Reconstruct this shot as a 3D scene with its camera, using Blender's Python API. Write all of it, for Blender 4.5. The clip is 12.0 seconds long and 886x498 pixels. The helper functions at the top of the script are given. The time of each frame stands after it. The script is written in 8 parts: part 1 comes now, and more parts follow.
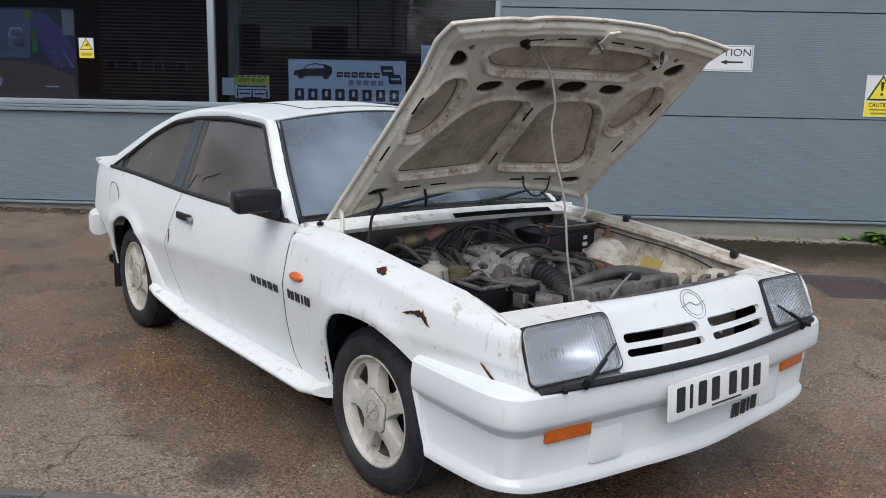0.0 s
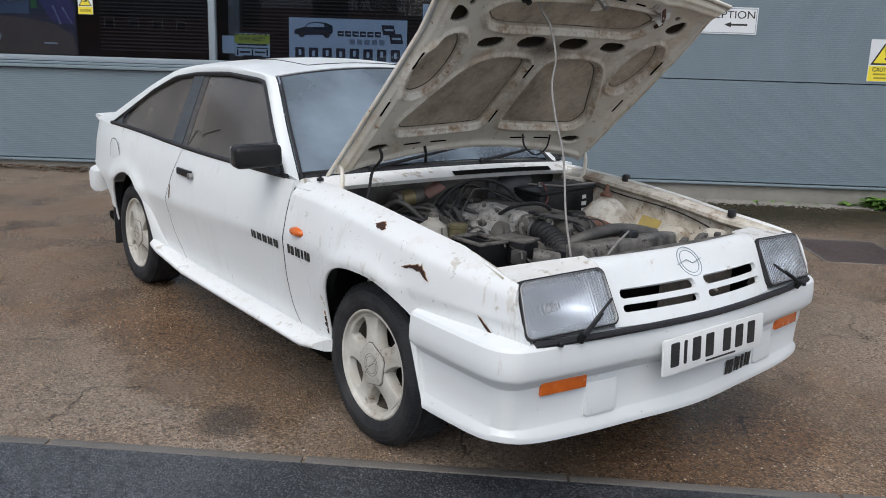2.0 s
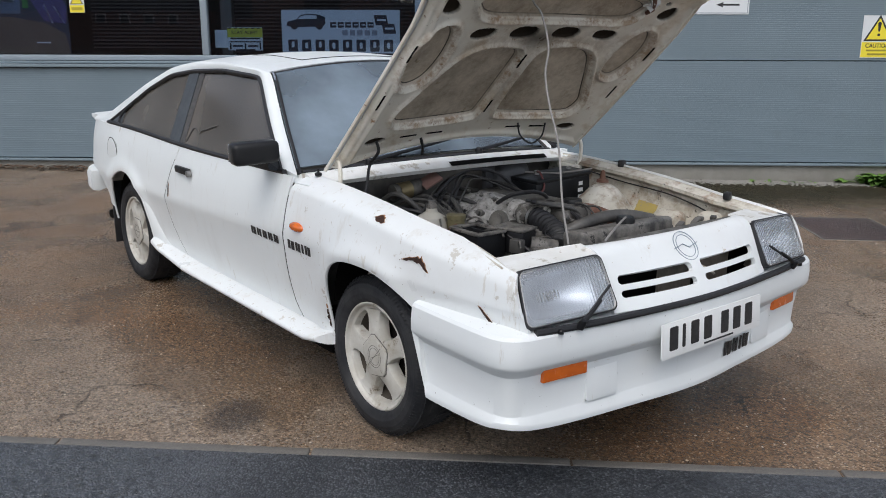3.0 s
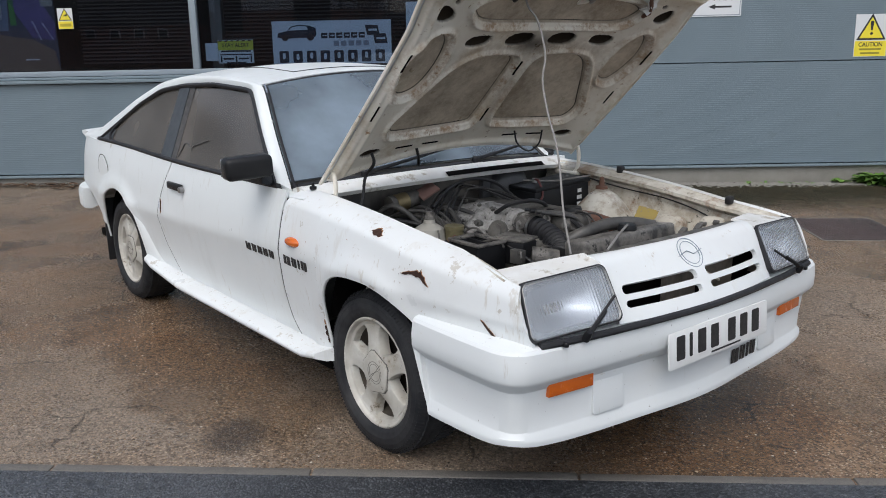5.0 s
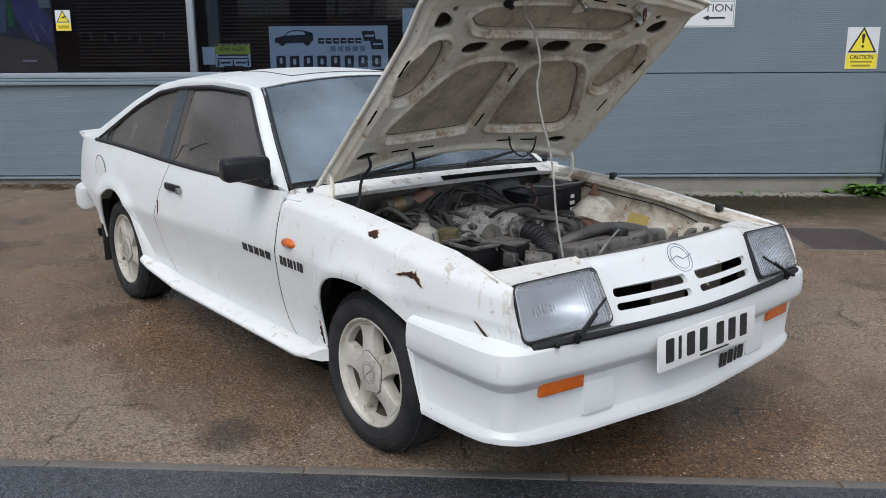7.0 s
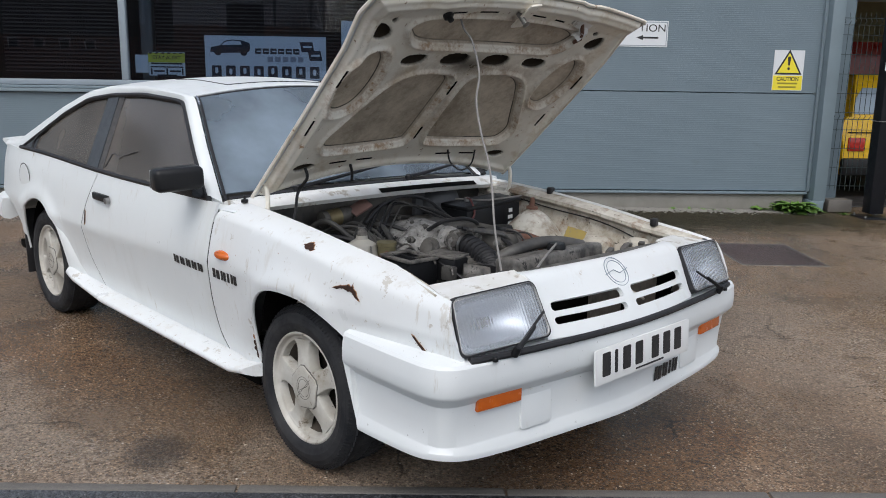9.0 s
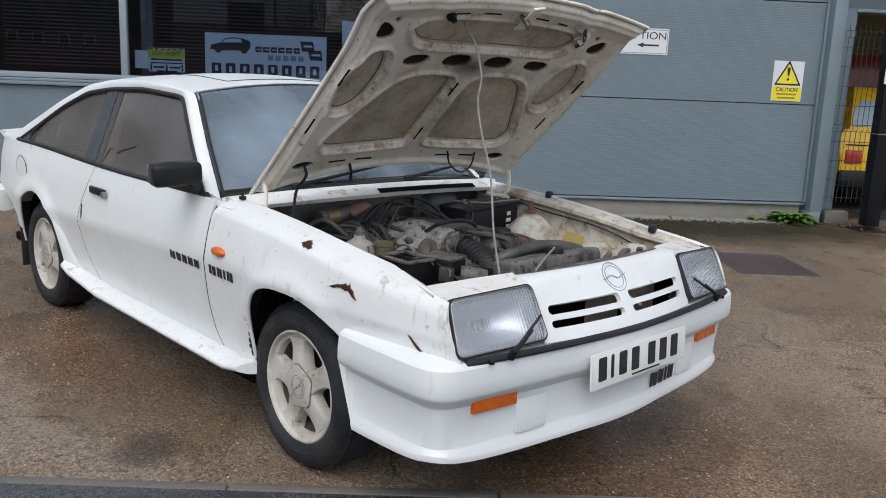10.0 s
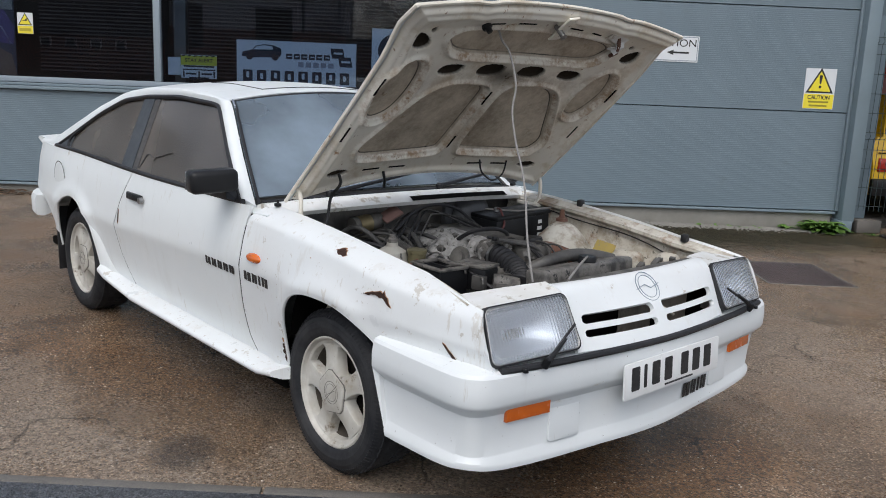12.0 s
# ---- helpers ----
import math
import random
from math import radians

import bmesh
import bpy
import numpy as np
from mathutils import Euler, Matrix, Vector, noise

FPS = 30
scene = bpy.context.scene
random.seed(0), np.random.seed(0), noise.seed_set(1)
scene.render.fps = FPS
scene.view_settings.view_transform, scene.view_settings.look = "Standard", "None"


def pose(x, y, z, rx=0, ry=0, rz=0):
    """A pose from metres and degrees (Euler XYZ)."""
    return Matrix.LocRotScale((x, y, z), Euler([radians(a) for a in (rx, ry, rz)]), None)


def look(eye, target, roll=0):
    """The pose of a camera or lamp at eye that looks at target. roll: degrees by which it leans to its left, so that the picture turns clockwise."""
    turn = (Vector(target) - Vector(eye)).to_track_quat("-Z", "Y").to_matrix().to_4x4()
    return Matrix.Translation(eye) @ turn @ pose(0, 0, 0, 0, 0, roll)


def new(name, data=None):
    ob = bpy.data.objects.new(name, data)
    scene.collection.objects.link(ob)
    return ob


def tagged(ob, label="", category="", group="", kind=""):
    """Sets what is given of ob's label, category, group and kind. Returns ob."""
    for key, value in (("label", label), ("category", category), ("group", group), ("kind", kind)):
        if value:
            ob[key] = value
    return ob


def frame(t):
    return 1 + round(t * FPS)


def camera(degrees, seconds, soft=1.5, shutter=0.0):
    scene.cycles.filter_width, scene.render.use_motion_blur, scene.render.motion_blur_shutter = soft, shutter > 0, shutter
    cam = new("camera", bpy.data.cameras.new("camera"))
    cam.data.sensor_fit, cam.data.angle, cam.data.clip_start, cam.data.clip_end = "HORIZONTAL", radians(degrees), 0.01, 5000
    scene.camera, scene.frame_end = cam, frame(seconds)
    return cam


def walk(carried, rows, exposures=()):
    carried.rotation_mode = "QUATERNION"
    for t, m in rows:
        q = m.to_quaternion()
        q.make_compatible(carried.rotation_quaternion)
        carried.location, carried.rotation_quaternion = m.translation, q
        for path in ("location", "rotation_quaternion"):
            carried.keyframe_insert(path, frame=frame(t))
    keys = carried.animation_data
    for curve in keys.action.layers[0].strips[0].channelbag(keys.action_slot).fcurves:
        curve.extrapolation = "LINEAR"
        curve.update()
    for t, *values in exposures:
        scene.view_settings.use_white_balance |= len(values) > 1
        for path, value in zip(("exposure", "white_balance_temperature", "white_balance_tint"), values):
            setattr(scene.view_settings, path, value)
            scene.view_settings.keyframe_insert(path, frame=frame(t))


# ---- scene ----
# ---- the camera and its walk ----
cam = camera(55.279, 12.0, soft=0.95)
ROWS = [
    (0.0, 2.3794, -2.3336, 1.4315, 52.144, -10.760, -1.788),
    (0.5, 2.3790, -2.3248, 1.4197, 52.359, -10.722, -1.750),
    (1.0, 2.3801, -2.3286, 1.4150, 52.380, -10.662, -2.128),
    (1.5, 2.3876, -2.3372, 1.4125, 52.242, -11.889, -2.383),
    (2.0, 2.4042, -2.3464, 1.4072, 52.269, -13.184, -2.322),
    (2.5, 2.4140, -2.3610, 1.4182, 51.933, -14.272, -0.536),
    (3.0, 2.4244, -2.3642, 1.4291, 51.806, -14.062, -0.742),
    (3.2, 2.4203, -2.3755, 1.4357, 51.777, -14.067, -1.008),
    (4.8, 2.3670, -2.3398, 1.4333, 51.253, -13.627, 0.523),
    (5.0, 2.3668, -2.3343, 1.4303, 51.195, -13.545, 0.485),
    (5.5, 2.3811, -2.3623, 1.4288, 51.259, -13.320, 0.116),
    (6.0, 2.3919, -2.3658, 1.4153, 51.122, -13.378, -0.044),
    (6.5, 2.4046, -2.3654, 1.4189, 51.031, -13.273, 0.112),
    (6.7, 2.4038, -2.3708, 1.4266, 50.998, -13.194, -0.076),
    (8.3, 2.3923, -2.3498, 1.4162, 50.081, -12.348, -0.427),
    (8.5, 2.3893, -2.3568, 1.4257, 48.135, -12.201, -1.007),
    (9.0, 2.3818, -2.3527, 1.4164, 46.854, -12.062, -1.510),
    (9.5, 2.3767, -2.3535, 1.4164, 46.532, -11.975, -1.876),
    (10.0, 2.3694, -2.3541, 1.4067, 46.800, -11.827, -2.831),
    (10.5, 2.3584, -2.3586, 1.4099, 46.802, -11.750, -3.219),
    (11.0, 2.3633, -2.3810, 1.4229, 47.053, -11.668, -2.938),
    (11.5, 2.3618, -2.3891, 1.4180, 47.822, -11.636, -3.069),
    (12.0, 2.3616, -2.3881, 1.4179, 48.527, -11.540, -2.923),
]
walk(cam, [(t, pose(x, y, z, 90 + pitch, roll, yaw)) for t, x, y, z, yaw, pitch, roll in ROWS])

# ---- world, sun and exposure: a bright overcast day ----
world = bpy.data.worlds.new("overcast_sky")
scene.world = world
world.use_nodes = True
wn, wl = world.node_tree.nodes, world.node_tree.links
sky = wn.new("ShaderNodeTexSky")
sky.sky_type, sky.sun_disc = "NISHITA", False
sky.sun_elevation, sky.sun_rotation = radians(55.8), radians(142.0)
sky.air_density, sky.dust_density, sky.ozone_density = 1.0, 3.0, 1.0
soften = wn.new("ShaderNodeHueSaturation")
soften.inputs["Saturation"].default_value = 0.52
wl.new(sky.outputs[0], soften.inputs["Color"])
wl.new(soften.outputs[0], wn["Background"].inputs["Color"])
wn["Background"].inputs["Strength"].default_value = 0.15
sun = new("sun", bpy.data.lights.new("sun", "SUN"))
sun.data.energy, sun.data.angle, sun.data.color = 0.8, radians(60), (0.945, 0.98, 1.0)
sun.matrix_world = look((3.6, -4.6, 8.6), (0, 0, 0))
scene.view_settings.exposure = 0.34

# ---- helpers for meshes and materials ----


def part(name, bm, material, parent=None, label="", angle=35, smooth=True):
    """Links a bmesh as one mesh object under a thing or a part."""
    bm.normal_update()
    if smooth:
        for f in bm.faces:
            f.smooth = True
        lim = radians(angle)
        for e in bm.edges:
            e.smooth = len(e.link_faces) == 2 and e.calc_face_angle(0) < lim
    me = bpy.data.meshes.new(name)
    bm.to_mesh(me)
    bm.free()
    for m in (material if isinstance(material, (list, tuple)) else [material]):
        me.materials.append(m)
    ob = new(name, me)
    if parent is not None:
        ob.parent = parent
    if label:
        tagged(ob, label)
    return ob


def thing(name, label, category, m=None, group="", kind=""):
    """An empty at the base of a thing."""
    ob = new(name)
    ob.empty_display_size = 0.1
    if m is not None:
        ob.matrix_world = m
    return tagged(ob, label, category, group, kind)


def lerp(a, b, t):
    return a + (b - a) * t


def curve1(pts):
    """A smooth function through (x, value) pairs, sorted by x."""
    xs, ys = [p[0] for p in pts], [p[1] for p in pts]
    slope = [0.0] * len(xs)
    for i in range(len(xs)):
        a, b = max(i - 1, 0), min(i + 1, len(xs) - 1)
        slope[i] = (ys[b] - ys[a]) / (xs[b] - xs[a])

    def f(x):
        if x <= xs[0]:
            return ys[0]
        if x >= xs[-1]:
            return ys[-1]
        i = max(k for k in range(len(xs) - 1) if xs[k] <= x)
        h = xs[i + 1] - xs[i]
        t = (x - xs[i]) / h
        return ((2 * t ** 3 - 3 * t ** 2 + 1) * ys[i] + (t ** 3 - 2 * t ** 2 + t) * h * slope[i]
                + (3 * t ** 2 - 2 * t ** 3) * ys[i + 1] + (t ** 3 - t ** 2) * h * slope[i + 1])
    return f


def smooth_path(pts, n=6):
    """Catmull-Rom points through pts."""
    P = [Vector(p) for p in pts]
    P = [P[0] * 2 - P[1]] + P + [P[-1] * 2 - P[-2]]
    out = []
    for i in range(1, len(P) - 2):
        for k in range(n):
            t = k / n
            a, b, c, d = P[i - 1], P[i], P[i + 1], P[i + 2]
            out.append(0.5 * (2 * b + (c - a) * t + (2 * a - 5 * b + 4 * c - d) * t * t + (3 * b - a - 3 * c + d) * t ** 3))
    out.append(P[-2].copy())
    return out


def resample(pts, n):
    """n points at even steps along a polyline."""
    P = [Vector(p) for p in pts]
    L = [0.0]
    for a, b in zip(P, P[1:]):
        L.append(L[-1] + (b - a).length)
    out, i = [], 0
    for k in range(n):
        s = L[-1] * k / (n - 1)
        while i < len(P) - 2 and L[i + 1] < s:
            i += 1
        out.append(P[i].lerp(P[i + 1], min(1, (s - L[i]) / max(L[i + 1] - L[i], 1e-9))))
    return out


def sheet(f, us, vs, bm=None, skip=None, flip=False):
    """A grid of quads through f(u, v)."""
    bm = bm or bmesh.new()
    V = [[bm.verts.new(f(u, v)) for v in vs] for u in us]
    for i in range(len(us) - 1):
        for j in range(len(vs) - 1):
            if skip and skip(0.5 * (us[i] + us[i + 1]), 0.5 * (vs[j] + vs[j + 1])):
                continue
            q = (V[i][j], V[i + 1][j], V[i + 1][j + 1], V[i][j + 1])
            bm.faces.new(q[::-1] if flip else q)
    loose = [v for v in bm.verts if not v.link_faces]
    bmesh.ops.delete(bm, geom=loose, context="VERTS")
    return bm


def thicken(bm, t):
    """Gives an open sheet a thickness t, away from its normals."""
    bm.normal_update()
    verts, faces = list(bm.verts), list(bm.faces)
    rim = [(e.verts[0], e.verts[1], e.link_faces[0]) for e in bm.edges if len(e.link_faces) == 1]
    back = {v: bm.verts.new(v.co - v.normal * t) for v in verts}
    for f in faces:
        bm.faces.new([back[v] for v in reversed(f.verts)])
    for a, b, f in rim:
        vs = list(f.verts)
        i = vs.index(a)
        if vs[(i + 1) % len(vs)] != b:
            a, b = b, a
        bm.faces.new((b, a, back[a], back[b]))
    return bm


def loft(rings, bm=None, closed=True, caps=True):
    """Skins rings of equal point counts."""
    bm = bm or bmesh.new()
    R = [[bm.verts.new(p) for p in ring] for ring in rings]
    n = len(R[0])
    for a, b in zip(R, R[1:]):
        for i in range(n if closed else n - 1):
            j = (i + 1) % n
            bm.faces.new((a[i], a[j], b[j], b[i]))
    if caps and closed:
        bm.faces.new(R[0][::-1])
        bm.faces.new(R[-1])
    return bm


def tube(pts, r, seg=8, bm=None, caps=True):
    """A round bar along a polyline; r may be a list."""
    P = [Vector(p) for p in pts]
    rings, up = [], None
    for i, p in enumerate(P):
        d = (P[min(i + 1, len(P) - 1)] - P[max(i - 1, 0)]).normalized()
        if up is None:
            up = d.orthogonal().normalized()
        up = (up - d * up.dot(d)).normalized()
        side = d.cross(up)
        rad = r[i] if isinstance(r, (list, tuple)) else r
        rings.append([p + (up * math.cos(a) + side * math.sin(a)) * rad for a in (2 * math.pi * k / seg for k in range(seg))])
    return loft(rings, bm, True, caps)


def box(size, m=None, bevel=0.0, bm=None, seg=2):
    """A block of that size centred on the pose m, with rounded edges."""
    b = bmesh.new()
    bmesh.ops.create_cube(b, size=1.0, matrix=Matrix.Diagonal((*size, 1)))
    if bevel:
        bmesh.ops.bevel(b, geom=list(b.edges), offset=bevel, segments=seg, profile=0.5, affect="EDGES")
    if m is not None:
        b.transform(m)
    return join(bm, b)


def join(bm, b):
    if bm is None:
        return b
    me = bpy.data.meshes.new("tmp")
    b.to_mesh(me)
    b.free()
    bm.from_mesh(me)
    bpy.data.meshes.remove(me)
    return bm


def lathe(profile, seg=48, m=None, bm=None, closed=False):
    """Turns (radius, height) pairs about the local z axis."""
    b = bmesh.new()
    rings = [[b.verts.new((r * math.cos(a), r * math.sin(a), h)) for a in (2 * math.pi * k / seg for k in range(seg))] for r, h in profile]
    pairs = list(zip(rings, rings[1:])) + ([(rings[-1], rings[0])] if closed else [])
    for p, q in pairs:
        for i in range(seg):
            j = (i + 1) % seg
            b.faces.new((p[i], p[j], q[j], q[i]))
    if not closed:
        for ring, (r, _) in ((rings[0][::-1], profile[0]), (rings[-1], profile[-1])):
            if r > 1e-4:
                b.faces.new(ring)
    if m is not None:
        b.transform(m)
    return join(bm, b)


def prism(poly, depth, m=None, bevel=0.0, bm=None):
    """A flat outline in the local xy plane, raised by depth along z."""
    b = bmesh.new()
    f = b.faces.new([b.verts.new((x, y, 0)) for x, y in poly])
    top = bmesh.ops.extrude_face_region(b, geom=[f])["geom"]
    bmesh.ops.translate(b, verts=[v for v in top if isinstance(v, bmesh.types.BMVert)], vec=(0, 0, depth))
    bmesh.ops.recalc_face_normals(b, faces=list(b.faces))
    if bevel:
        tops = [e for e in b.edges if all(abs(v.co.z - depth) < 1e-6 for v in e.verts)]
        bmesh.ops.bevel(b, geom=tops, offset=bevel, segments=2, profile=0.5, affect="EDGES")
    if m is not None:
        b.transform(m)
    return join(bm, b)


def rounded(w, h, r, n=5):
    """The outline of a rectangle with round corners, centred."""
    out = []
    for cx, cy, a0 in ((w / 2 - r, h / 2 - r, 0), (-w / 2 + r, h / 2 - r, 90), (-w / 2 + r, -h / 2 + r, 180), (w / 2 - r, -h / 2 + r, 270)):
        out += [(cx + r * math.cos(radians(a0 + 90 * k / n)), cy + r * math.sin(radians(a0 + 90 * k / n))) for k in range(n + 1)]
    return out


def lettering(words, size, m, material, parent, name="lettering", align="CENTER", depth=0.0008, bold=0.0, width=None, label=""):
    """Words as a mesh, in the built-in font."""
    cu = bpy.data.curves.new(name, "FONT")
    cu.body, cu.size, cu.align_x, cu.align_y, cu.extrude, cu.offset = words, size, align, "CENTER", depth, bold
    tmp = bpy.data.objects.new(name, cu)
    scene.collection.objects.link(tmp)
    me = bpy.data.meshes.new_from_object(tmp.evaluated_get(bpy.context.evaluated_depsgraph_get()))
    bpy.data.objects.remove(tmp)
    bpy.data.curves.remove(cu)
    if width:
        xs = [v.co.x for v in me.vertices]
        me.transform(Matrix.Diagonal((width / (max(xs) - min(xs)), 1, 1, 1)))
    me.transform(m)
    me.materials.clear()
    me.materials.append(material)
    ob = new(name, me)
    ob.parent = parent
    if label:
        tagged(ob, label)
    return ob


def mat(name, color, rough=0.5, metal=0.0, second=None, scale=6.0, amount=0.5, grain=None, bump=0.0, bump_scale=80.0,
        spots=None, rough_var=0.1, coat=0.0, spec=0.5, ior=1.45):
    """A procedural material: base colour with stains at one scale, grain at another, relief and uneven gloss.
    spots: (colour, scale, threshold, softness) for wear with a shape of its own."""
    m = bpy.data.materials.new(name)
    m.use_nodes = True
    N, L = m.node_tree.nodes, m.node_tree.links
    p = N["Principled BSDF"]
    tc = N.new("ShaderNodeTexCoord")

    def tex(sc, detail=5, rough_=0.6, squash=None):
        n = N.new("ShaderNodeTexNoise")
        n.inputs["Scale"].default_value, n.inputs["Detail"].default_value, n.inputs["Roughness"].default_value = sc, detail, rough_
        if squash:
            mp = N.new("ShaderNodeMapping")
            mp.inputs["Scale"].default_value = squash
            L.new(tc.outputs["Object"], mp.inputs["Vector"])
            L.new(mp.outputs[0], n.inputs["Vector"])
        else:
            L.new(tc.outputs["Object"], n.inputs["Vector"])
        return n.outputs["Fac"]

    def ramp(src, lo, hi):
        n = N.new("ShaderNodeMapRange")
        n.inputs[1].default_value, n.inputs[2].default_value = lo, hi
        L.new(src, n.inputs[0])
        return n.outputs[0]

    def mix(fac, a, b):
        n = N.new("ShaderNodeMix")
        n.data_type = "RGBA"
        for sock, v in ((n.inputs[0], fac), (n.inputs[6], a), (n.inputs[7], b)):
            if hasattr(v, "links"):
                L.new(v, sock)
            elif isinstance(v, tuple):
                sock.default_value = (*v, 1)
            else:
                sock.default_value = v
        return n.outputs[2]

    col = color
    if second:
        n = N.new("ShaderNodeMath")
        n.operation = "MULTIPLY"
        L.new(ramp(tex(scale), 0.35, 0.7), n.inputs[0])
        n.inputs[1].default_value = amount
        col = mix(n.outputs[0], color, second)
    if grain:
        col = mix(ramp(tex(grain[1], 3), 0.4, 0.75), col, grain[0])
    if spots:
        for sc_col, sc, th, soft, *squash in spots:
            col = mix(ramp(tex(sc, 6, 0.7, squash[0] if squash else None), th, th + soft), col, sc_col)
    if hasattr(col, "links"):
        L.new(col, p.inputs["Base Color"])
    else:
        p.inputs["Base Color"].default_value = (*col, 1)
    p.inputs["Metallic"].default_value = metal
    p.inputs["IOR"].default_value = ior
    p.inputs["Specular IOR Level"].default_value = spec
    p.inputs["Coat Weight"].default_value = coat
    p.inputs["Coat Roughness"].default_value = 0.08
    if rough_var:
        n = N.new("ShaderNodeMapRange")
        n.inputs[1].default_value, n.inputs[2].default_value = 0.3, 0.7
        n.inputs[3].default_value, n.inputs[4].default_value = max(0.02, rough - rough_var), min(1, rough + rough_var)
        L.new(tex(scale * 2.3, 4), n.inputs[0])
        L.new(n.outputs[0], p.inputs["Roughness"])
    else:
        p.inputs["Roughness"].default_value = rough
    if bump:
        n = N.new("ShaderNodeBump")
        n.inputs["Strength"].default_value, n.inputs["Distance"].default_value = bump, 0.004
        L.new(tex(bump_scale, 4), n.inputs["Height"])
        L.new(n.outputs[0], p.inputs["Normal"])
    return m


def glass_mat(name, tint, dirt, dirt_amount, rough=0.02, dirt_scale=3.0, least=0.6):
    """A thin tinted pane with a film of dirt: clear, glossy and dusty parts."""
    m = bpy.data.materials.new(name)
    m.use_nodes = True
    N, L = m.node_tree.nodes, m.node_tree.links
    N.remove(N["Principled BSDF"])
    clear, gloss, dust = N.new("ShaderNodeBsdfTransparent"), N.new("ShaderNodeBsdfGlossy"), N.new("ShaderNodeBsdfDiffuse")
    clear.inputs[0].default_value, dust.inputs[0].default_value = (*tint, 1), (*dirt, 1)
    gloss.inputs["Roughness"].default_value = rough
    fr = N.new("ShaderNodeFresnel")
    fr.inputs["IOR"].default_value = 1.52
    tc, no, mr = N.new("ShaderNodeTexCoord"), N.new("ShaderNodeTexNoise"), N.new("ShaderNodeMapRange")
    no.inputs["Scale"].default_value, no.inputs["Detail"].default_value = dirt_scale, 6
    L.new(tc.outputs["Object"], no.inputs["Vector"])
    L.new(no.outputs["Fac"], mr.inputs[0])
    mr.inputs[1].default_value, mr.inputs[2].default_value = 0.3, 0.75
    mr.inputs[3].default_value, mr.inputs[4].default_value = dirt_amount * least, min(1, dirt_amount * (2.1 - least))
    a, b = N.new("ShaderNodeMixShader"), N.new("ShaderNodeMixShader")
    L.new(mr.outputs[0], a.inputs[0]), L.new(clear.outputs[0], a.inputs[1]), L.new(dust.outputs[0], a.inputs[2])
    L.new(fr.outputs[0], b.inputs[0]), L.new(a.outputs[0], b.inputs[1]), L.new(gloss.outputs[0], b.inputs[2])
    L.new(b.outputs[0], N["Material Output"].inputs["Surface"])
    return m

# ---- materials ----
DOWN = (1.0, 1.0, 0.14)
PAINT = mat("white_car_paint", (0.725, 0.755, 0.762), 0.40, second=(0.675, 0.705, 0.71), scale=1.6, amount=0.6, coat=0.12,
            spots=[((0.60, 0.61, 0.595), 4.0, 0.52, 0.35, DOWN), ((0.56, 0.545, 0.50), 17.0, 0.60, 0.16, DOWN), ((0.46, 0.42, 0.35), 15.0, 0.68, 0.06, DOWN), ((0.24, 0.19, 0.14), 52.0, 0.71, 0.03)], rough_var=0.14, bump=0.02, bump_scale=9)
PAINT_BUMPER = mat("scuffed_white_bumper_paint", (0.72, 0.752, 0.762), 0.46, second=(0.69, 0.705, 0.71), scale=2.0, amount=0.6, coat=0.08,
                   spots=[((0.60, 0.59, 0.56), 6.0, 0.58, 0.35, DOWN), ((0.50, 0.46, 0.38), 9.0, 0.68, 0.05, (0.6, 0.6, 3.0)), ((0.56, 0.545, 0.51), 16.0, 0.65, 0.07, DOWN), ((0.13, 0.11, 0.09), 60.0, 0.68, 0.025)], rough_var=0.12)
PAINT_WORN = mat("peeling_white_paint", (0.72, 0.725, 0.72), 0.5, second=(0.60, 0.59, 0.55), scale=9.0, amount=0.8, bump=0.3, bump_scale=25,
                 spots=[((0.40, 0.37, 0.31), 13.0, 0.56, 0.08), ((0.22, 0.12, 0.06), 22.0, 0.66, 0.05), ((0.05, 0.045, 0.04), 17.0, 0.68, 0.04)])
PAINT_OLD = mat("dirty_white_paint", (0.82, 0.79, 0.71), 0.36, second=(0.68, 0.62, 0.52), scale=4.0, amount=0.8,
                spots=[((0.52, 0.42, 0.29), 5.0, 0.52, 0.20), ((0.34, 0.20, 0.105), 13.0, 0.635, 0.08), ((0.22, 0.11, 0.05), 34.0, 0.63, 0.06), ((0.10, 0.08, 0.06), 30.0, 0.68, 0.05)])
INNER = mat("stained_inner_wing", (0.62, 0.60, 0.54), 0.6, second=(0.40, 0.36, 0.29), scale=6.0, amount=0.9, bump=0.5, bump_scale=22,
            spots=[((0.30, 0.25, 0.19), 9.0, 0.48, 0.16), ((0.21, 0.11, 0.055), 7.0, 0.55, 0.14), ((0.06, 0.05, 0.04), 26.0, 0.60, 0.06)])
PAINT_WING = mat("flaking_wing_paint", (0.725, 0.752, 0.762), 0.36, second=(0.66, 0.665, 0.66), scale=3.0, amount=0.7, coat=0.1,
                 spots=[((0.58, 0.56, 0.52), 9.0, 0.565, 0.20, DOWN), ((0.60, 0.59, 0.56), 26.0, 0.60, 0.06, DOWN), ((0.50, 0.48, 0.44), 14.0, 0.62, 0.03), ((0.30, 0.20, 0.12), 16.0, 0.66, 0.06, DOWN), ((0.36, 0.22, 0.12), 30.0, 0.685, 0.03), ((0.09, 0.06, 0.04), 55.0, 0.71, 0.02)])
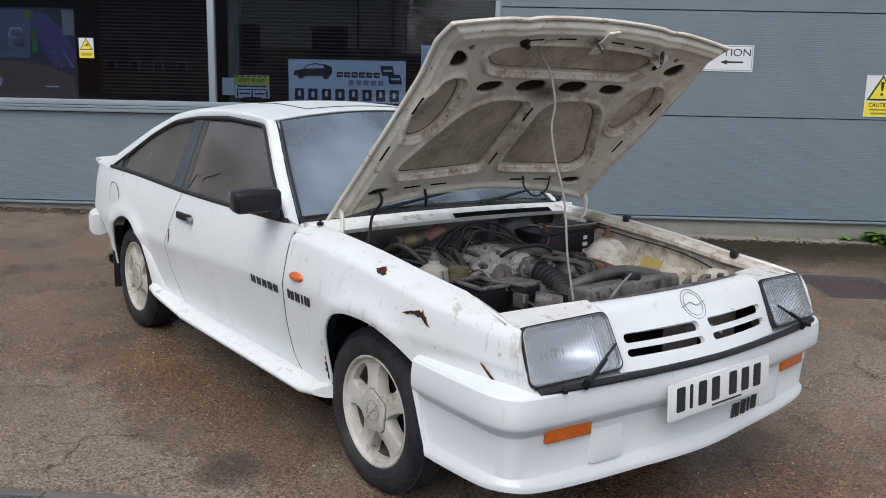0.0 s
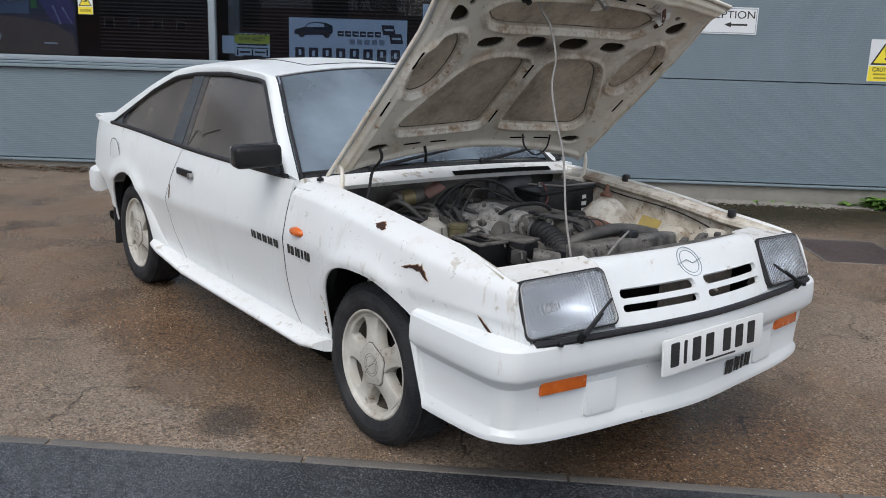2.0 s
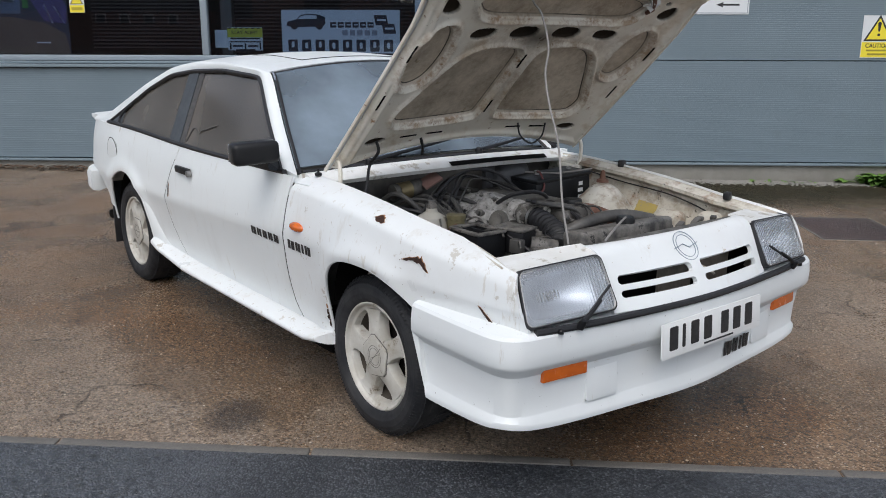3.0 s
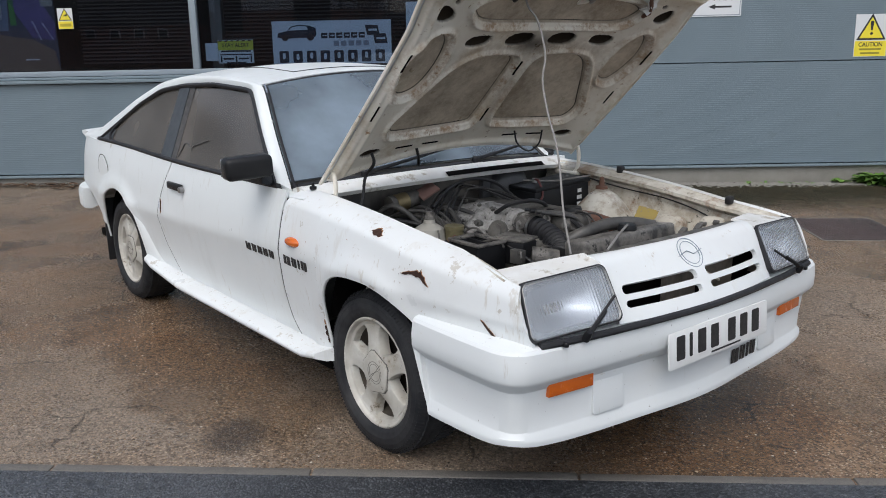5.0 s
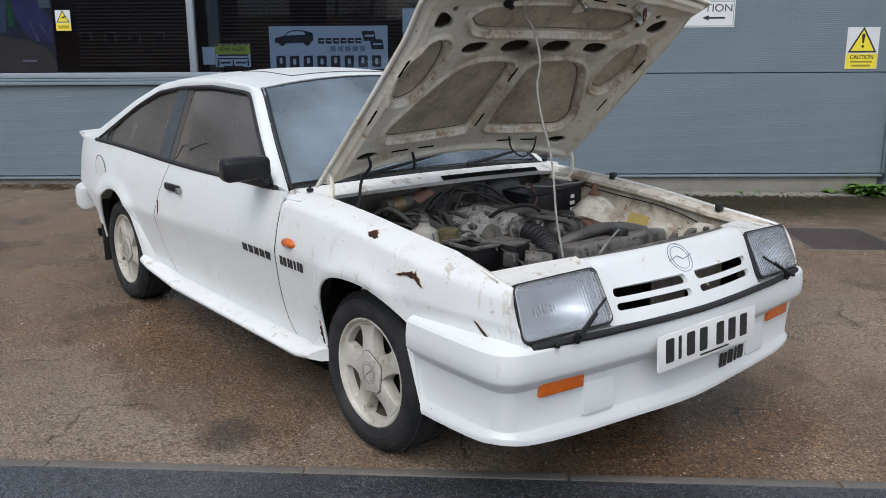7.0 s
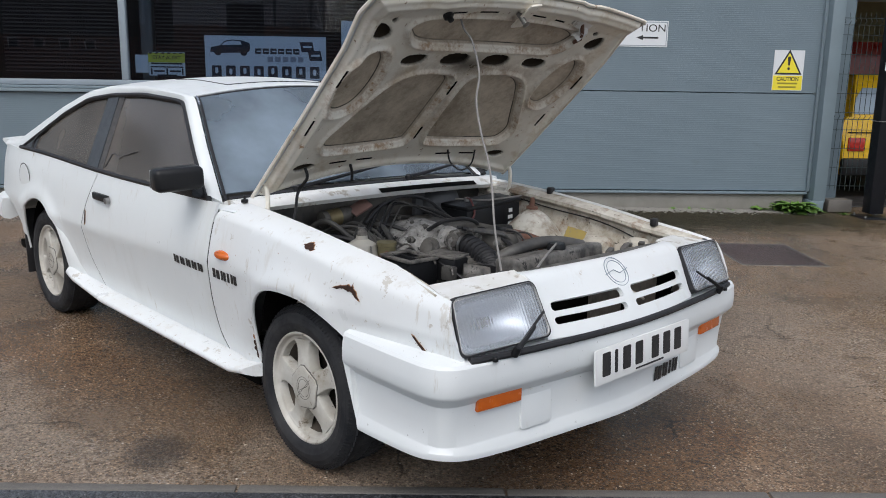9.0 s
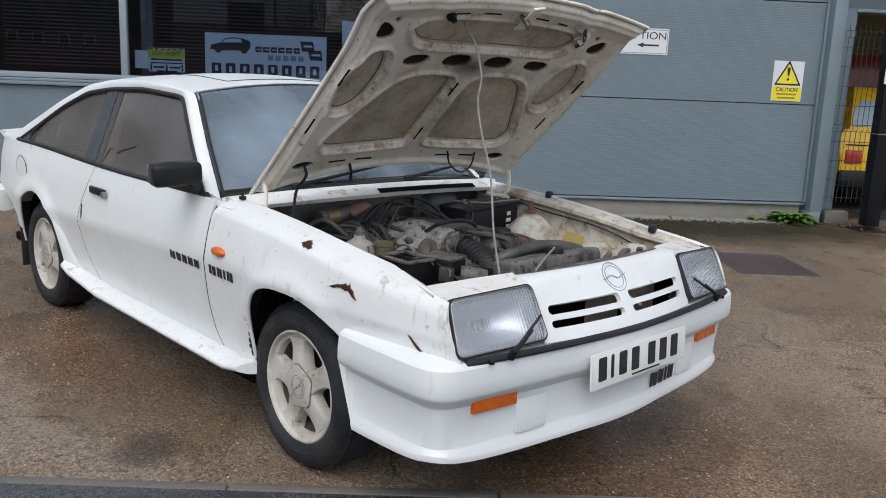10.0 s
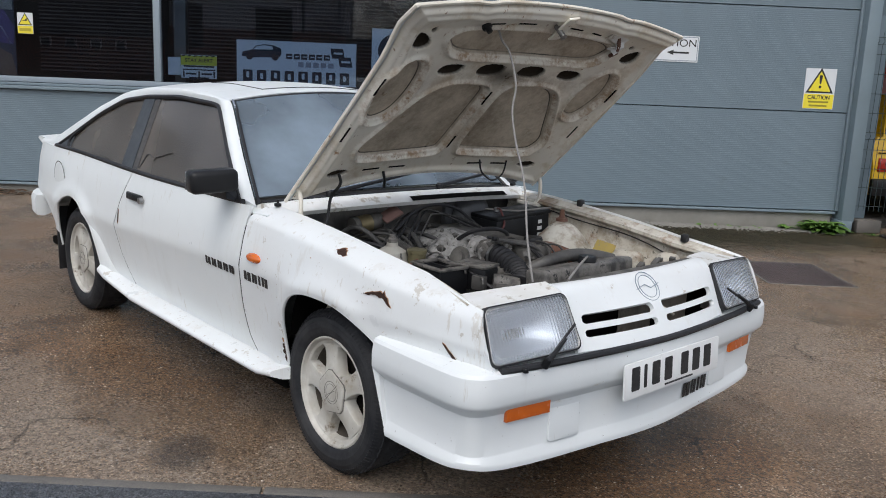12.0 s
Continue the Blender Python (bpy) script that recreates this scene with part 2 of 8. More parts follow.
PAINT_NOSE = mat("chipped_nose_paint", (0.725, 0.752, 0.76), 0.42, second=(0.68, 0.69, 0.69), scale=3.0, amount=0.7, coat=0.1,
                 spots=[((0.62, 0.61, 0.58), 9.0, 0.58, 0.25, DOWN), ((0.46, 0.41, 0.34), 24.0, 0.655, 0.04), ((0.20, 0.11, 0.06), 30.0, 0.69, 0.03), ((0.06, 0.05, 0.04), 80.0, 0.71, 0.02)])
RUST = mat("rust", (0.040, 0.016, 0.009), 0.9, second=(0.012, 0.007, 0.005), scale=40, bump=0.6, bump_scale=150)
RUST_PIPE = mat("rusty_pipe", (0.13, 0.06, 0.04), 0.8, second=(0.20, 0.13, 0.10), scale=14, bump=0.4, bump_scale=90)
RUBBER = mat("tyre_rubber", (0.019, 0.020, 0.023), 0.62, second=(0.050, 0.050, 0.052), scale=11, amount=0.8, spec=0.20, bump=0.25, bump_scale=60)
SEAL = mat("black_rubber_seal", (0.013, 0.013, 0.015), 0.5, second=(0.028, 0.028, 0.03), scale=12)
BLACK = mat("black_plastic", (0.007, 0.0075, 0.009), 0.38, spec=0.35, second=(0.018, 0.018, 0.019), scale=8, amount=0.6, bump=0.15, bump_scale=220)
BLACK_DUSTY = mat("dusty_black_plastic", (0.034, 0.034, 0.035), 0.5, second=(0.125, 0.118, 0.108), scale=10, amount=0.8, bump=0.2, bump_scale=80)
ENGINE = mat("oily_engine_metal", (0.055, 0.052, 0.048), 0.55, metal=0.1, second=(0.19, 0.178, 0.16), scale=14, amount=0.8, bump=0.5, bump_scale=60)
TANK = mat("dusty_grey_plastic", (0.040, 0.039, 0.038), 0.45, second=(0.24, 0.225, 0.205), scale=20, amount=0.9, bump=0.4, bump_scale=70, spots=[((0.02, 0.02, 0.02), 20.0, 0.58, 0.06)])
CAST = mat("cast_aluminium", (0.46, 0.45, 0.43), 0.65, metal=0.1, second=(0.15, 0.14, 0.13), scale=26, amount=0.9, bump=1.0, bump_scale=85,
           spots=[((0.07, 0.065, 0.06), 16.0, 0.57, 0.10), ((0.05, 0.047, 0.044), 48.0, 0.56, 0.08), ((0.50, 0.49, 0.47), 70.0, 0.63, 0.05)])
# near-black that carries deep shade in cavities, also used for black parts
SHADE = mat("shade_near_black", (0.005, 0.005, 0.005), 0.95, rough_var=0, spec=0.06, second=(0.012, 0.011, 0.010), scale=8)
WHEEL_PAINT = mat("cream_wheel_paint", (0.55, 0.54, 0.50), 0.45, second=(0.33, 0.30, 0.25), scale=8, amount=0.85,
                  spots=[((0.34, 0.30, 0.24), 9.0, 0.56, 0.14), ((0.11, 0.085, 0.06), 18.0, 0.62, 0.08), ((0.04, 0.035, 0.03), 60.0, 0.68, 0.03)])
CHROME = mat("bright_metal", (0.75, 0.76, 0.78), 0.22, metal=1.0, second=(0.5, 0.5, 0.5), scale=20)
ALLOY = mat("dull_steel", (0.35, 0.35, 0.35), 0.4, metal=0.9, second=(0.2, 0.19, 0.17), scale=20)
REFLECTOR = mat("lamp_reflector", (0.55, 0.58, 0.62), 0.48, metal=1.0, second=(0.54, 0.56, 0.60), scale=6)
LAMP_SHELL = mat("dull_lamp_shell", (0.30, 0.325, 0.355), 0.6, second=(0.24, 0.26, 0.285), scale=9)
AMBER = mat("amber_lens", (0.62, 0.13, 0.012), 0.22, second=(0.42, 0.07, 0.008), scale=18, coat=0.4)
PRINT_BLACK = mat("black_print", (0.018, 0.018, 0.02), 0.5, second=(0.04, 0.04, 0.04), scale=40)
PLATE_WHITE = mat("plate_white", (0.76, 0.77, 0.77), 0.35, second=(0.66, 0.66, 0.64), scale=8)
CLOUDY = mat("cloudy_plastic", (0.44, 0.43, 0.39), 0.5, second=(0.33, 0.29, 0.23), scale=14)
YELLOW = mat("yellow_sticker", (0.46, 0.35, 0.10), 0.6, second=(0.38, 0.30, 0.15), scale=14, spots=[((0.30, 0.26, 0.2), 24.0, 0.56, 0.06)])
CLOTH = mat("dark_seat_cloth", (0.035, 0.033, 0.036), 0.9, second=(0.06, 0.055, 0.055), scale=20, bump=0.3, bump_scale=300)
STRING = mat("grey_wire", (0.25, 0.24, 0.23), 0.5, second=(0.15, 0.14, 0.13), scale=40)
# the screen's bluish dirt colour stands in for mirrored sky as well as dust
GLASS_SCREEN = glass_mat("dusty_sky_tinted_screen", (0.56, 0.64, 0.68), (0.235, 0.295, 0.355), 0.55, 0.10, 2.4, 0.50)
GLASS_SIDE = glass_mat("grimy_side_glass", (0.48, 0.465, 0.45), (0.158, 0.140, 0.125), 0.58, 0.11, 2.6, 0.60)
GRIME = mat("dark_grime", (0.05, 0.05, 0.052), 0.8, second=(0.12, 0.115, 0.11), scale=30)
PILLAR = mat("dusty_black_pillar", (0.045, 0.052, 0.06), 0.5, second=(0.08, 0.09, 0.10), scale=7)
GLASS_SHOP = glass_mat("shop_glass", (0.62, 0.68, 0.78), (0.2, 0.2, 0.2), 0.012, 0.01)

LENS = bpy.data.materials.new("ribbed_lamp_glass")
LENS.use_nodes = True
n_, l_ = LENS.node_tree.nodes, LENS.node_tree.links
lp = n_["Principled BSDF"]
lp.inputs["Base Color"].default_value = (0.90, 0.92, 0.95, 1)
lp.inputs["Roughness"].default_value = 0.06
lp.inputs["Transmission Weight"].default_value = 0.93
lp.inputs["IOR"].default_value = 1.45
tc_, wv_, bp_ = n_.new("ShaderNodeTexCoord"), n_.new("ShaderNodeTexWave"), n_.new("ShaderNodeBump")
wv_.bands_direction = "Y"
wv_.inputs["Scale"].default_value, wv_.inputs["Distortion"].default_value = 27.0, 0.25
wv_.inputs["Detail"].default_value = 0.0
bp_.inputs["Strength"].default_value, bp_.inputs["Distance"].default_value = 0.22, 0.004
l_.new(tc_.outputs["Object"], wv_.inputs["Vector"])
l_.new(wv_.outputs["Fac"], bp_.inputs["Height"])
l_.new(bp_.outputs[0], lp.inputs["Normal"])

CLAD = mat("grey_blue_steel_cladding", (0.150, 0.198, 0.232), 0.42, second=(0.130, 0.174, 0.205), scale=1.2, amount=0.8,
           spots=[((0.115, 0.145, 0.16), 3.5, 0.62, 0.25)], metal=0.0)
TRIM = mat("grey_blue_steel_trim", (0.175, 0.228, 0.262), 0.4, second=(0.145, 0.185, 0.21), scale=3)
FRAME_GREY = mat("grey_window_frame", (0.25, 0.30, 0.345), 0.4, second=(0.21, 0.25, 0.285), scale=4)
PLINTH = mat("concrete_plinth", (0.27, 0.26, 0.235), 0.85, second=(0.17, 0.16, 0.14), scale=5, bump=0.5, bump_scale=60,
             spots=[((0.14, 0.14, 0.10), 7.0, 0.62, 0.15)])
KERB = mat("worn_concrete_edging", (0.125, 0.118, 0.110), 0.6, second=(0.07, 0.065, 0.058), scale=9, bump=0.6, bump_scale=70,
           grain=((0.17, 0.155, 0.135), 160))
SIGN_WHITE = mat("white_sign_board", (0.62, 0.65, 0.68), 0.4, second=(0.68, 0.69, 0.70), scale=3)
SIGN_GREY = mat("pale_window_sticker", (0.56, 0.66, 0.70), 0.6, second=(0.50, 0.59, 0.63), scale=4)
SIGN_BLUE = mat("slate_blue_print", (0.010, 0.016, 0.026), 0.5, second=(0.03, 0.042, 0.055), scale=6)
SIGN_YELLOW = mat("yellow_sign_print", (0.78, 0.66, 0.04), 0.45, second=(0.72, 0.60, 0.06), scale=4)
SIGN_RED = mat("red_sign_print", (0.55, 0.03, 0.03), 0.45, second=(0.48, 0.04, 0.04), scale=4)
POST_BLACK = mat("black_painted_steel", (0.007, 0.008, 0.011), 0.42, spec=0.3, second=(0.016, 0.017, 0.02), scale=6)
MESH_WIRE = mat("dark_green_fence_wire", (0.02, 0.04, 0.045), 0.5, second=(0.03, 0.05, 0.05), scale=10)
TAXI = mat("yellow_car_paint", (0.72, 0.45, 0.015), 0.3, second=(0.66, 0.40, 0.02), scale=3, coat=0.3)
TAIL_RED = mat("red_tail_lens", (0.42, 0.02, 0.012), 0.2, second=(0.3, 0.02, 0.012), scale=10, coat=0.4)
BRICK = mat("dark_brick", (0.27, 0.12, 0.08), 0.85, second=(0.18, 0.085, 0.06), scale=4, bump=0.4)
PALE_SHED = mat("pale_metal_shed", (0.66, 0.68, 0.70), 0.6, second=(0.56, 0.58, 0.60), scale=1)
LEAF = mat("weed_leaf", (0.085, 0.175, 0.03), 0.55, second=(0.14, 0.24, 0.05), scale=30)
PEBBLE = mat("gravel_stone", (0.22, 0.21, 0.19), 0.8, second=(0.17, 0.155, 0.14), scale=40)
DEAD_LEAF = mat("dead_leaves", (0.085, 0.05, 0.03), 0.8, second=(0.15, 0.09, 0.05), scale=30)
CREAM_WALL = mat("cream_indoor_wall", (0.42, 0.36, 0.20), 0.8, second=(0.36, 0.31, 0.17), scale=2)


def ground_mat(name, base, dark, stones, stone_scale, wet, tint=None, cracks=False, worn=None, patches=()):
    """Aggregate in tar: stones of several colours, damp patches that shine, fine relief."""
    m = bpy.data.materials.new(name)
    m.use_nodes = True
    N, L = m.node_tree.nodes, m.node_tree.links
    p = N["Principled BSDF"]
    geo = N.new("ShaderNodeNewGeometry")

    def noise_tex(sc, det=5):
        n = N.new("ShaderNodeTexNoise")
        n.inputs["Scale"].default_value, n.inputs["Detail"].default_value = sc, det
        L.new(geo.outputs["Position"], n.inputs["Vector"])
        return n.outputs["Fac"]

    def rng(src, a, b, c=0.0, d=1.0):
        n = N.new("ShaderNodeMapRange")
        for i, v in enumerate((a, b, c, d)):
            n.inputs[i + 1].default_value = v
        L.new(src, n.inputs[0])
        return n.outputs[0]

    def mix(f, a, b):
        n = N.new("ShaderNodeMix")
        n.data_type = "RGBA"
        for s, v in ((n.inputs[0], f), (n.inputs[6], a), (n.inputs[7], b)):
            if hasattr(v, "links"):
                L.new(v, s)
            else:
                s.default_value = (*v, 1) if isinstance(v, tuple) else v
        return n.outputs[2]
    vo = N.new("ShaderNodeTexVoronoi")
    vo.inputs["Scale"].default_value = stone_scale
    L.new(geo.outputs["Position"], vo.inputs["Vector"])
    hue = N.new("ShaderNodeSeparateColor")
    L.new(vo.outputs["Color"], hue.inputs[0])
    body = mix(rng(noise_tex(0.8, 6), 0.42, 0.60), base, dark)
    if tint:
        body = mix(rng(noise_tex(2.3, 6), 0.5, 0.72), body, tint)
    if worn:
        body = mix(rng(noise_tex(0.33, 4), 0.44, 0.60), body, worn)
    pick = rng(hue.outputs[0], 0.38, 0.46)
    rim = rng(vo.outputs["Distance"], 0.55, 0.30)
    mul = N.new("ShaderNodeMath")
    mul.operation = "MULTIPLY"
    L.new(pick, mul.inputs[0]), L.new(rim, mul.inputs[1])
    stone = mix(hue.outputs[1], stones[0], stones[1])
    mul2 = N.new("ShaderNodeMath")
    mul2.operation = "MULTIPLY"
    L.new(mul.outputs[0], mul2.inputs[0]), L.new(rng(noise_tex(5.0), 0.25, 0.55), mul2.inputs[1])
    col = mix(mul2.outputs[0], body, stone)
    col = mix(rng(hue.outputs[2], 0.62, 0.70, 0, 0.55), col, tuple(v * 0.42 for v in dark))
    col = mix(rng(noise_tex(60, 4), 0.50, 0.66, 0, 0.6), col, tuple(v * 0.42 for v in dark))
    col = mix(rng(noise_tex(24, 5), 0.57, 0.66, 0, 0.6), col, tuple(v * 0.40 for v in dark))
    if cracks:
        warp, shift = N.new("ShaderNodeTexNoise"), N.new("ShaderNodeMix")
        warp.inputs["Scale"].default_value, warp.inputs["Detail"].default_value = 3.0, 6
        L.new(geo.outputs["Position"], warp.inputs["Vector"])
        shift.data_type = "RGBA"
        shift.blend_type = "ADD"
        shift.inputs[0].default_value = 0.35
        L.new(geo.outputs["Position"], shift.inputs[6]), L.new(warp.outputs["Color"], shift.inputs[7])
        net = N.new("ShaderNodeTexVoronoi")
        net.feature = "DISTANCE_TO_EDGE"
        net.inputs["Scale"].default_value = 1.7
        L.new(shift.outputs[2], net.inputs["Vector"])
        line = N.new("ShaderNodeMath")
        line.operation = "MULTIPLY"
        L.new(rng(net.outputs["Distance"], 0.013, 0.004), line.inputs[0]), L.new(rng(noise_tex(1.3, 4), 0.48, 0.56, 0, 0.9), line.inputs[1])
        col = mix(line.outputs[0], col, tuple(v * 0.3 for v in dark))
    w = rng(noise_tex(0.7, 6), 0.40, 0.62, wet[0], wet[1])
    # damp, dry and painted-shade patches with ragged rims: place, half lengths, turn, factor on the colour, change of
    # gloss
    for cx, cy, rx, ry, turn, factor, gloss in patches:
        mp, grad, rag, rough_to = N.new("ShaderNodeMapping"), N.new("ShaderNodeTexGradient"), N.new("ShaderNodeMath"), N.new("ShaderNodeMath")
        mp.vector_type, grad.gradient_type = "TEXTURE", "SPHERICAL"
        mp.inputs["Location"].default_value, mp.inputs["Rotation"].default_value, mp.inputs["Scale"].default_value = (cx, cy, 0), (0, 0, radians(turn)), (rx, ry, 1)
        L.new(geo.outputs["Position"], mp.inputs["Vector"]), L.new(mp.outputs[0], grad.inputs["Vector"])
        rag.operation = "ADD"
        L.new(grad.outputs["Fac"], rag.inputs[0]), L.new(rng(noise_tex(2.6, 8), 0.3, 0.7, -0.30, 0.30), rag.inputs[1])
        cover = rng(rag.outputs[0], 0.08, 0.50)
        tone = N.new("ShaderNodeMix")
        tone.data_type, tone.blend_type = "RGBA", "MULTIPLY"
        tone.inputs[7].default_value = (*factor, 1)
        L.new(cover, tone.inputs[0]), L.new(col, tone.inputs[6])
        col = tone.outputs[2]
        rough_to.operation = "MULTIPLY_ADD"
        rough_to.inputs[1].default_value = gloss
        L.new(cover, rough_to.inputs[0]), L.new(w, rough_to.inputs[2])
        w = rough_to.outputs[0]
    L.new(col, p.inputs["Base Color"])
    n = N.new("ShaderNodeMath")
    n.operation = "ADD"
    L.new(w, n.inputs[0]), L.new(rng(noise_tex(70, 3), 0.3, 0.7, -0.1, 0.1), n.inputs[1])
    L.new(n.outputs[0], p.inputs["Roughness"])
    p.inputs["Specular IOR Level"].default_value = 0.45
    b = N.new("ShaderNodeBump")
    b.inputs["Strength"].default_value, b.inputs["Distance"].default_value = 0.7, 0.006
    h = N.new("ShaderNodeMath")
    h.operation = "ADD"
    L.new(rim, h.inputs[0]), L.new(noise_tex(45, 4), h.inputs[1])
    L.new(h.outputs[0], b.inputs["Height"])
    L.new(b.outputs[0], p.inputs["Normal"])
    return m


# patches one and two paint the car's shade into the yard, over real damp
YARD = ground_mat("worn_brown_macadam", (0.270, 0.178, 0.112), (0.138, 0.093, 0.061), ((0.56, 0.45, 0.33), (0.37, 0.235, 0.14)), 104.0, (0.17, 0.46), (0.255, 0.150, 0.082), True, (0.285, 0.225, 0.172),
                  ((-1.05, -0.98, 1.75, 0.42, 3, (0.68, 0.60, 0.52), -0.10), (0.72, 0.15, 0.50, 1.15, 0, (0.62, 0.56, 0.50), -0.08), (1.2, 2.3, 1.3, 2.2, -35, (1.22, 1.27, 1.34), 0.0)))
ROADMAT = ground_mat("dark_asphalt", (0.080, 0.087, 0.100), (0.034, 0.038, 0.045), ((0.155, 0.165, 0.18), (0.105, 0.112, 0.124)), 104.0, (0.30, 0.55))
IRONMAT = ground_mat("manhole_infill", (0.092, 0.056, 0.052), (0.058, 0.037, 0.035), ((0.15, 0.115, 0.10), (0.11, 0.085, 0.072)), 90.0, (0.3, 0.5))

# ---- the place: the yard, the shop's wall and what stands by it ----
WALL_D = 5.556
ALONG, INTO = Vector((0.6438, 0.7652, 0)), Vector((-0.7652, 0.6438, 0))
SLOPE = 0.0105


def at_wall(s, d, z):
    """A pose at s metres along the wall, d metres behind its face, with x along it, y into it and z up; the building's courses rise slightly."""
    p = INTO * (WALL_D + d) + ALONG * s
    turn = Matrix((ALONG, INTO, (0, 0, 1))).transposed().to_4x4()
    return Matrix.Translation((p.x, p.y, z + SLOPE * (s + 2.0))) @ turn @ Matrix.Rotation(-SLOPE, 4, "Y")


def wall_box(name, s0, s1, d0, d1, z0, z1, material, parent=None, bevel=0.004, label=""):
    b = box((s1 - s0, d1 - d0, z1 - z0), at_wall((s0 + s1) / 2, (d0 + d1) / 2, (z0 + z1) / 2), bevel)
    return part(name, b, material, parent, label)


# the yard is one sheet to the horizon
b = bmesh.new()
rs = [2, 4, 8, 16, 40, 120, 600, 3000]
rings = [[b.verts.new((r * math.cos(a), r * math.sin(a), 0)) for a in (2 * math.pi * k / 48 for k in range(48))] for r in rs]
b.faces.new(rings[0])
for p_, q_ in zip(rings, rings[1:]):
    for i in range(48):
        b.faces.new((p_[i], q_[i], q_[(i + 1) % 48], p_[(i + 1) % 48]))
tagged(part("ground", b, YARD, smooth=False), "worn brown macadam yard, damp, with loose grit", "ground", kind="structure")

# the edging between yard and road, and the darker road that the camera stands on
K0, K1 = Vector((-0.752, -1.871, 0)), Vector((1.219, 0.341, 0))
KDIR = (K1 - K0).normalized()
KOUT = Vector((KDIR.y, -KDIR.x, 0))


def at_kerb(s, d, z):
    p = K0 + KDIR * s + KOUT * d
    return Matrix.Translation((p.x, p.y, z)) @ Matrix((KDIR, -KOUT, (0, 0, 1))).transposed().to_4x4()


b = sheet(lambda u, v: at_kerb(u, v, 0.004).translation, [-40, -10, 0, 10, 40], [0.034, 1, 4, 9], flip=True)
tagged(part("road", b, ROADMAT, smooth=False), "dark damp asphalt road beyond the edging", "road", kind="structure")
edging = thing("kerb", "flush worn concrete edging between yard and road", "kerb", kind="structure")
SJ = (Vector((0.013, -1.037, 0)) - K0).dot(KDIR)
b0 = box((0.905, 0.048, 0.06), None, 0.006)
first = part("edging_stone", b0, KERB, edging)
first.matrix_local = at_kerb(SJ - 0.458, 0.011, -0.022)
for k in range(-7, 9):
    if k:
        o = new("edging_stone", first.data)
        o.parent = edging
        o.matrix_local = at_kerb(SJ - 0.458 + 0.914 * k, 0.011, -0.022 + 0.002 * math.sin(k * 2.1))

# tar patches in the yard
def blot(name, cx, cy, rx, ry, turn, material, label, z=0.004, square=False):
    b = bmesh.new()
    pts = []
    for k in range(40):
        a = 2 * math.pi * k / 40
        c, s = math.cos(a), math.sin(a)
        if square:
            m_ = max(abs(c), abs(s))
            c, s = c / m_, s / m_
        j = 1 + 0.09 * math.sin(3 * a + cx) + 0.06 * math.sin(7 * a + 2) + 0.05 * math.sin(13 * a)
        if square:
            j = 1 + 0.012 * math.sin(9 * a)
        pts.append((c * rx * j, s * ry * j))
    b = prism(pts, 0.003, pose(cx, cy, z - 0.003, 0, 0, turn))
    return tagged(part(name, b, material, smooth=False), label, "patch", kind="structure")


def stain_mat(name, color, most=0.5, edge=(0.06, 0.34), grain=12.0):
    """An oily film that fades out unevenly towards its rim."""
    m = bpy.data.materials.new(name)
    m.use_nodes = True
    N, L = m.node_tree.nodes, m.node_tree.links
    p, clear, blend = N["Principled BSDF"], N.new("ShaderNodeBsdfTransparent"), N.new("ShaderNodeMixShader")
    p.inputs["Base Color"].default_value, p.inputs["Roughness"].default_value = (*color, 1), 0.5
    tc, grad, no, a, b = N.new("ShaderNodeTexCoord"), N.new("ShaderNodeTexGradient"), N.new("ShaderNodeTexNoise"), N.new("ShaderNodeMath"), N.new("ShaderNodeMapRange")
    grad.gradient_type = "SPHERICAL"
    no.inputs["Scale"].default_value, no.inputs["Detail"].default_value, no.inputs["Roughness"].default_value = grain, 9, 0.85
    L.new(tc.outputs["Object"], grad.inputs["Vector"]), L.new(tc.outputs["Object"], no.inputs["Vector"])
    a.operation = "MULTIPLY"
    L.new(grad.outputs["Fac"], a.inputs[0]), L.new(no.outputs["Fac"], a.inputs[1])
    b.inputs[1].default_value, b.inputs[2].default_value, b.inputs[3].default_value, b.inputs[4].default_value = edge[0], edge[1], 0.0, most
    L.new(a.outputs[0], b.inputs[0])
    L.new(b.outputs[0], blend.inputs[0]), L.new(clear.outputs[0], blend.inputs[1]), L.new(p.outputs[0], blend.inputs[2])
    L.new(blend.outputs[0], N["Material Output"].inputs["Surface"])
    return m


tar = part("pavement_patch", lathe([(0.0, 0.0), (0.3, 0.0), (0.6, 0.0), (0.99, 0.0)], 32), stain_mat("old_tar_film", (0.085, 0.078, 0.074), 0.26, (0.10, 0.27), 14.0), None, smooth=False)
tar.matrix_world = pose(-0.425, -1.113, 0.0035, 0, 0, 51) @ Matrix.Diagonal((0.165, 0.23, 1, 1))
tagged(tar, "small worn dark tar patch in the brown yard", "patch", kind="structure")
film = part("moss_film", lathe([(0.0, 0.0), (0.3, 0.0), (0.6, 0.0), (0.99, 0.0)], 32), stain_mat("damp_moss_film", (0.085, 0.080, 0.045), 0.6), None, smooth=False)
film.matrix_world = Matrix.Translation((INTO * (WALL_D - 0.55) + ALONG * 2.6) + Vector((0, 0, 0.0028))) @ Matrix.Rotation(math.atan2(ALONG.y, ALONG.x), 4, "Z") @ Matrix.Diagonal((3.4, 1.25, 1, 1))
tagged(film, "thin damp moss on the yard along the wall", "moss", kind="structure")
blot("manhole_cover", -0.716, 4.198, 0.325, 0.395, 49, IRONMAT, "rectangular dark infilled manhole cover in the yard", square=True)
surround = thing("manhole_frame", "worn pale rim round the manhole cover", "manhole", pose(-0.716, 4.198, 0, 0, 0, 49), kind="structure")
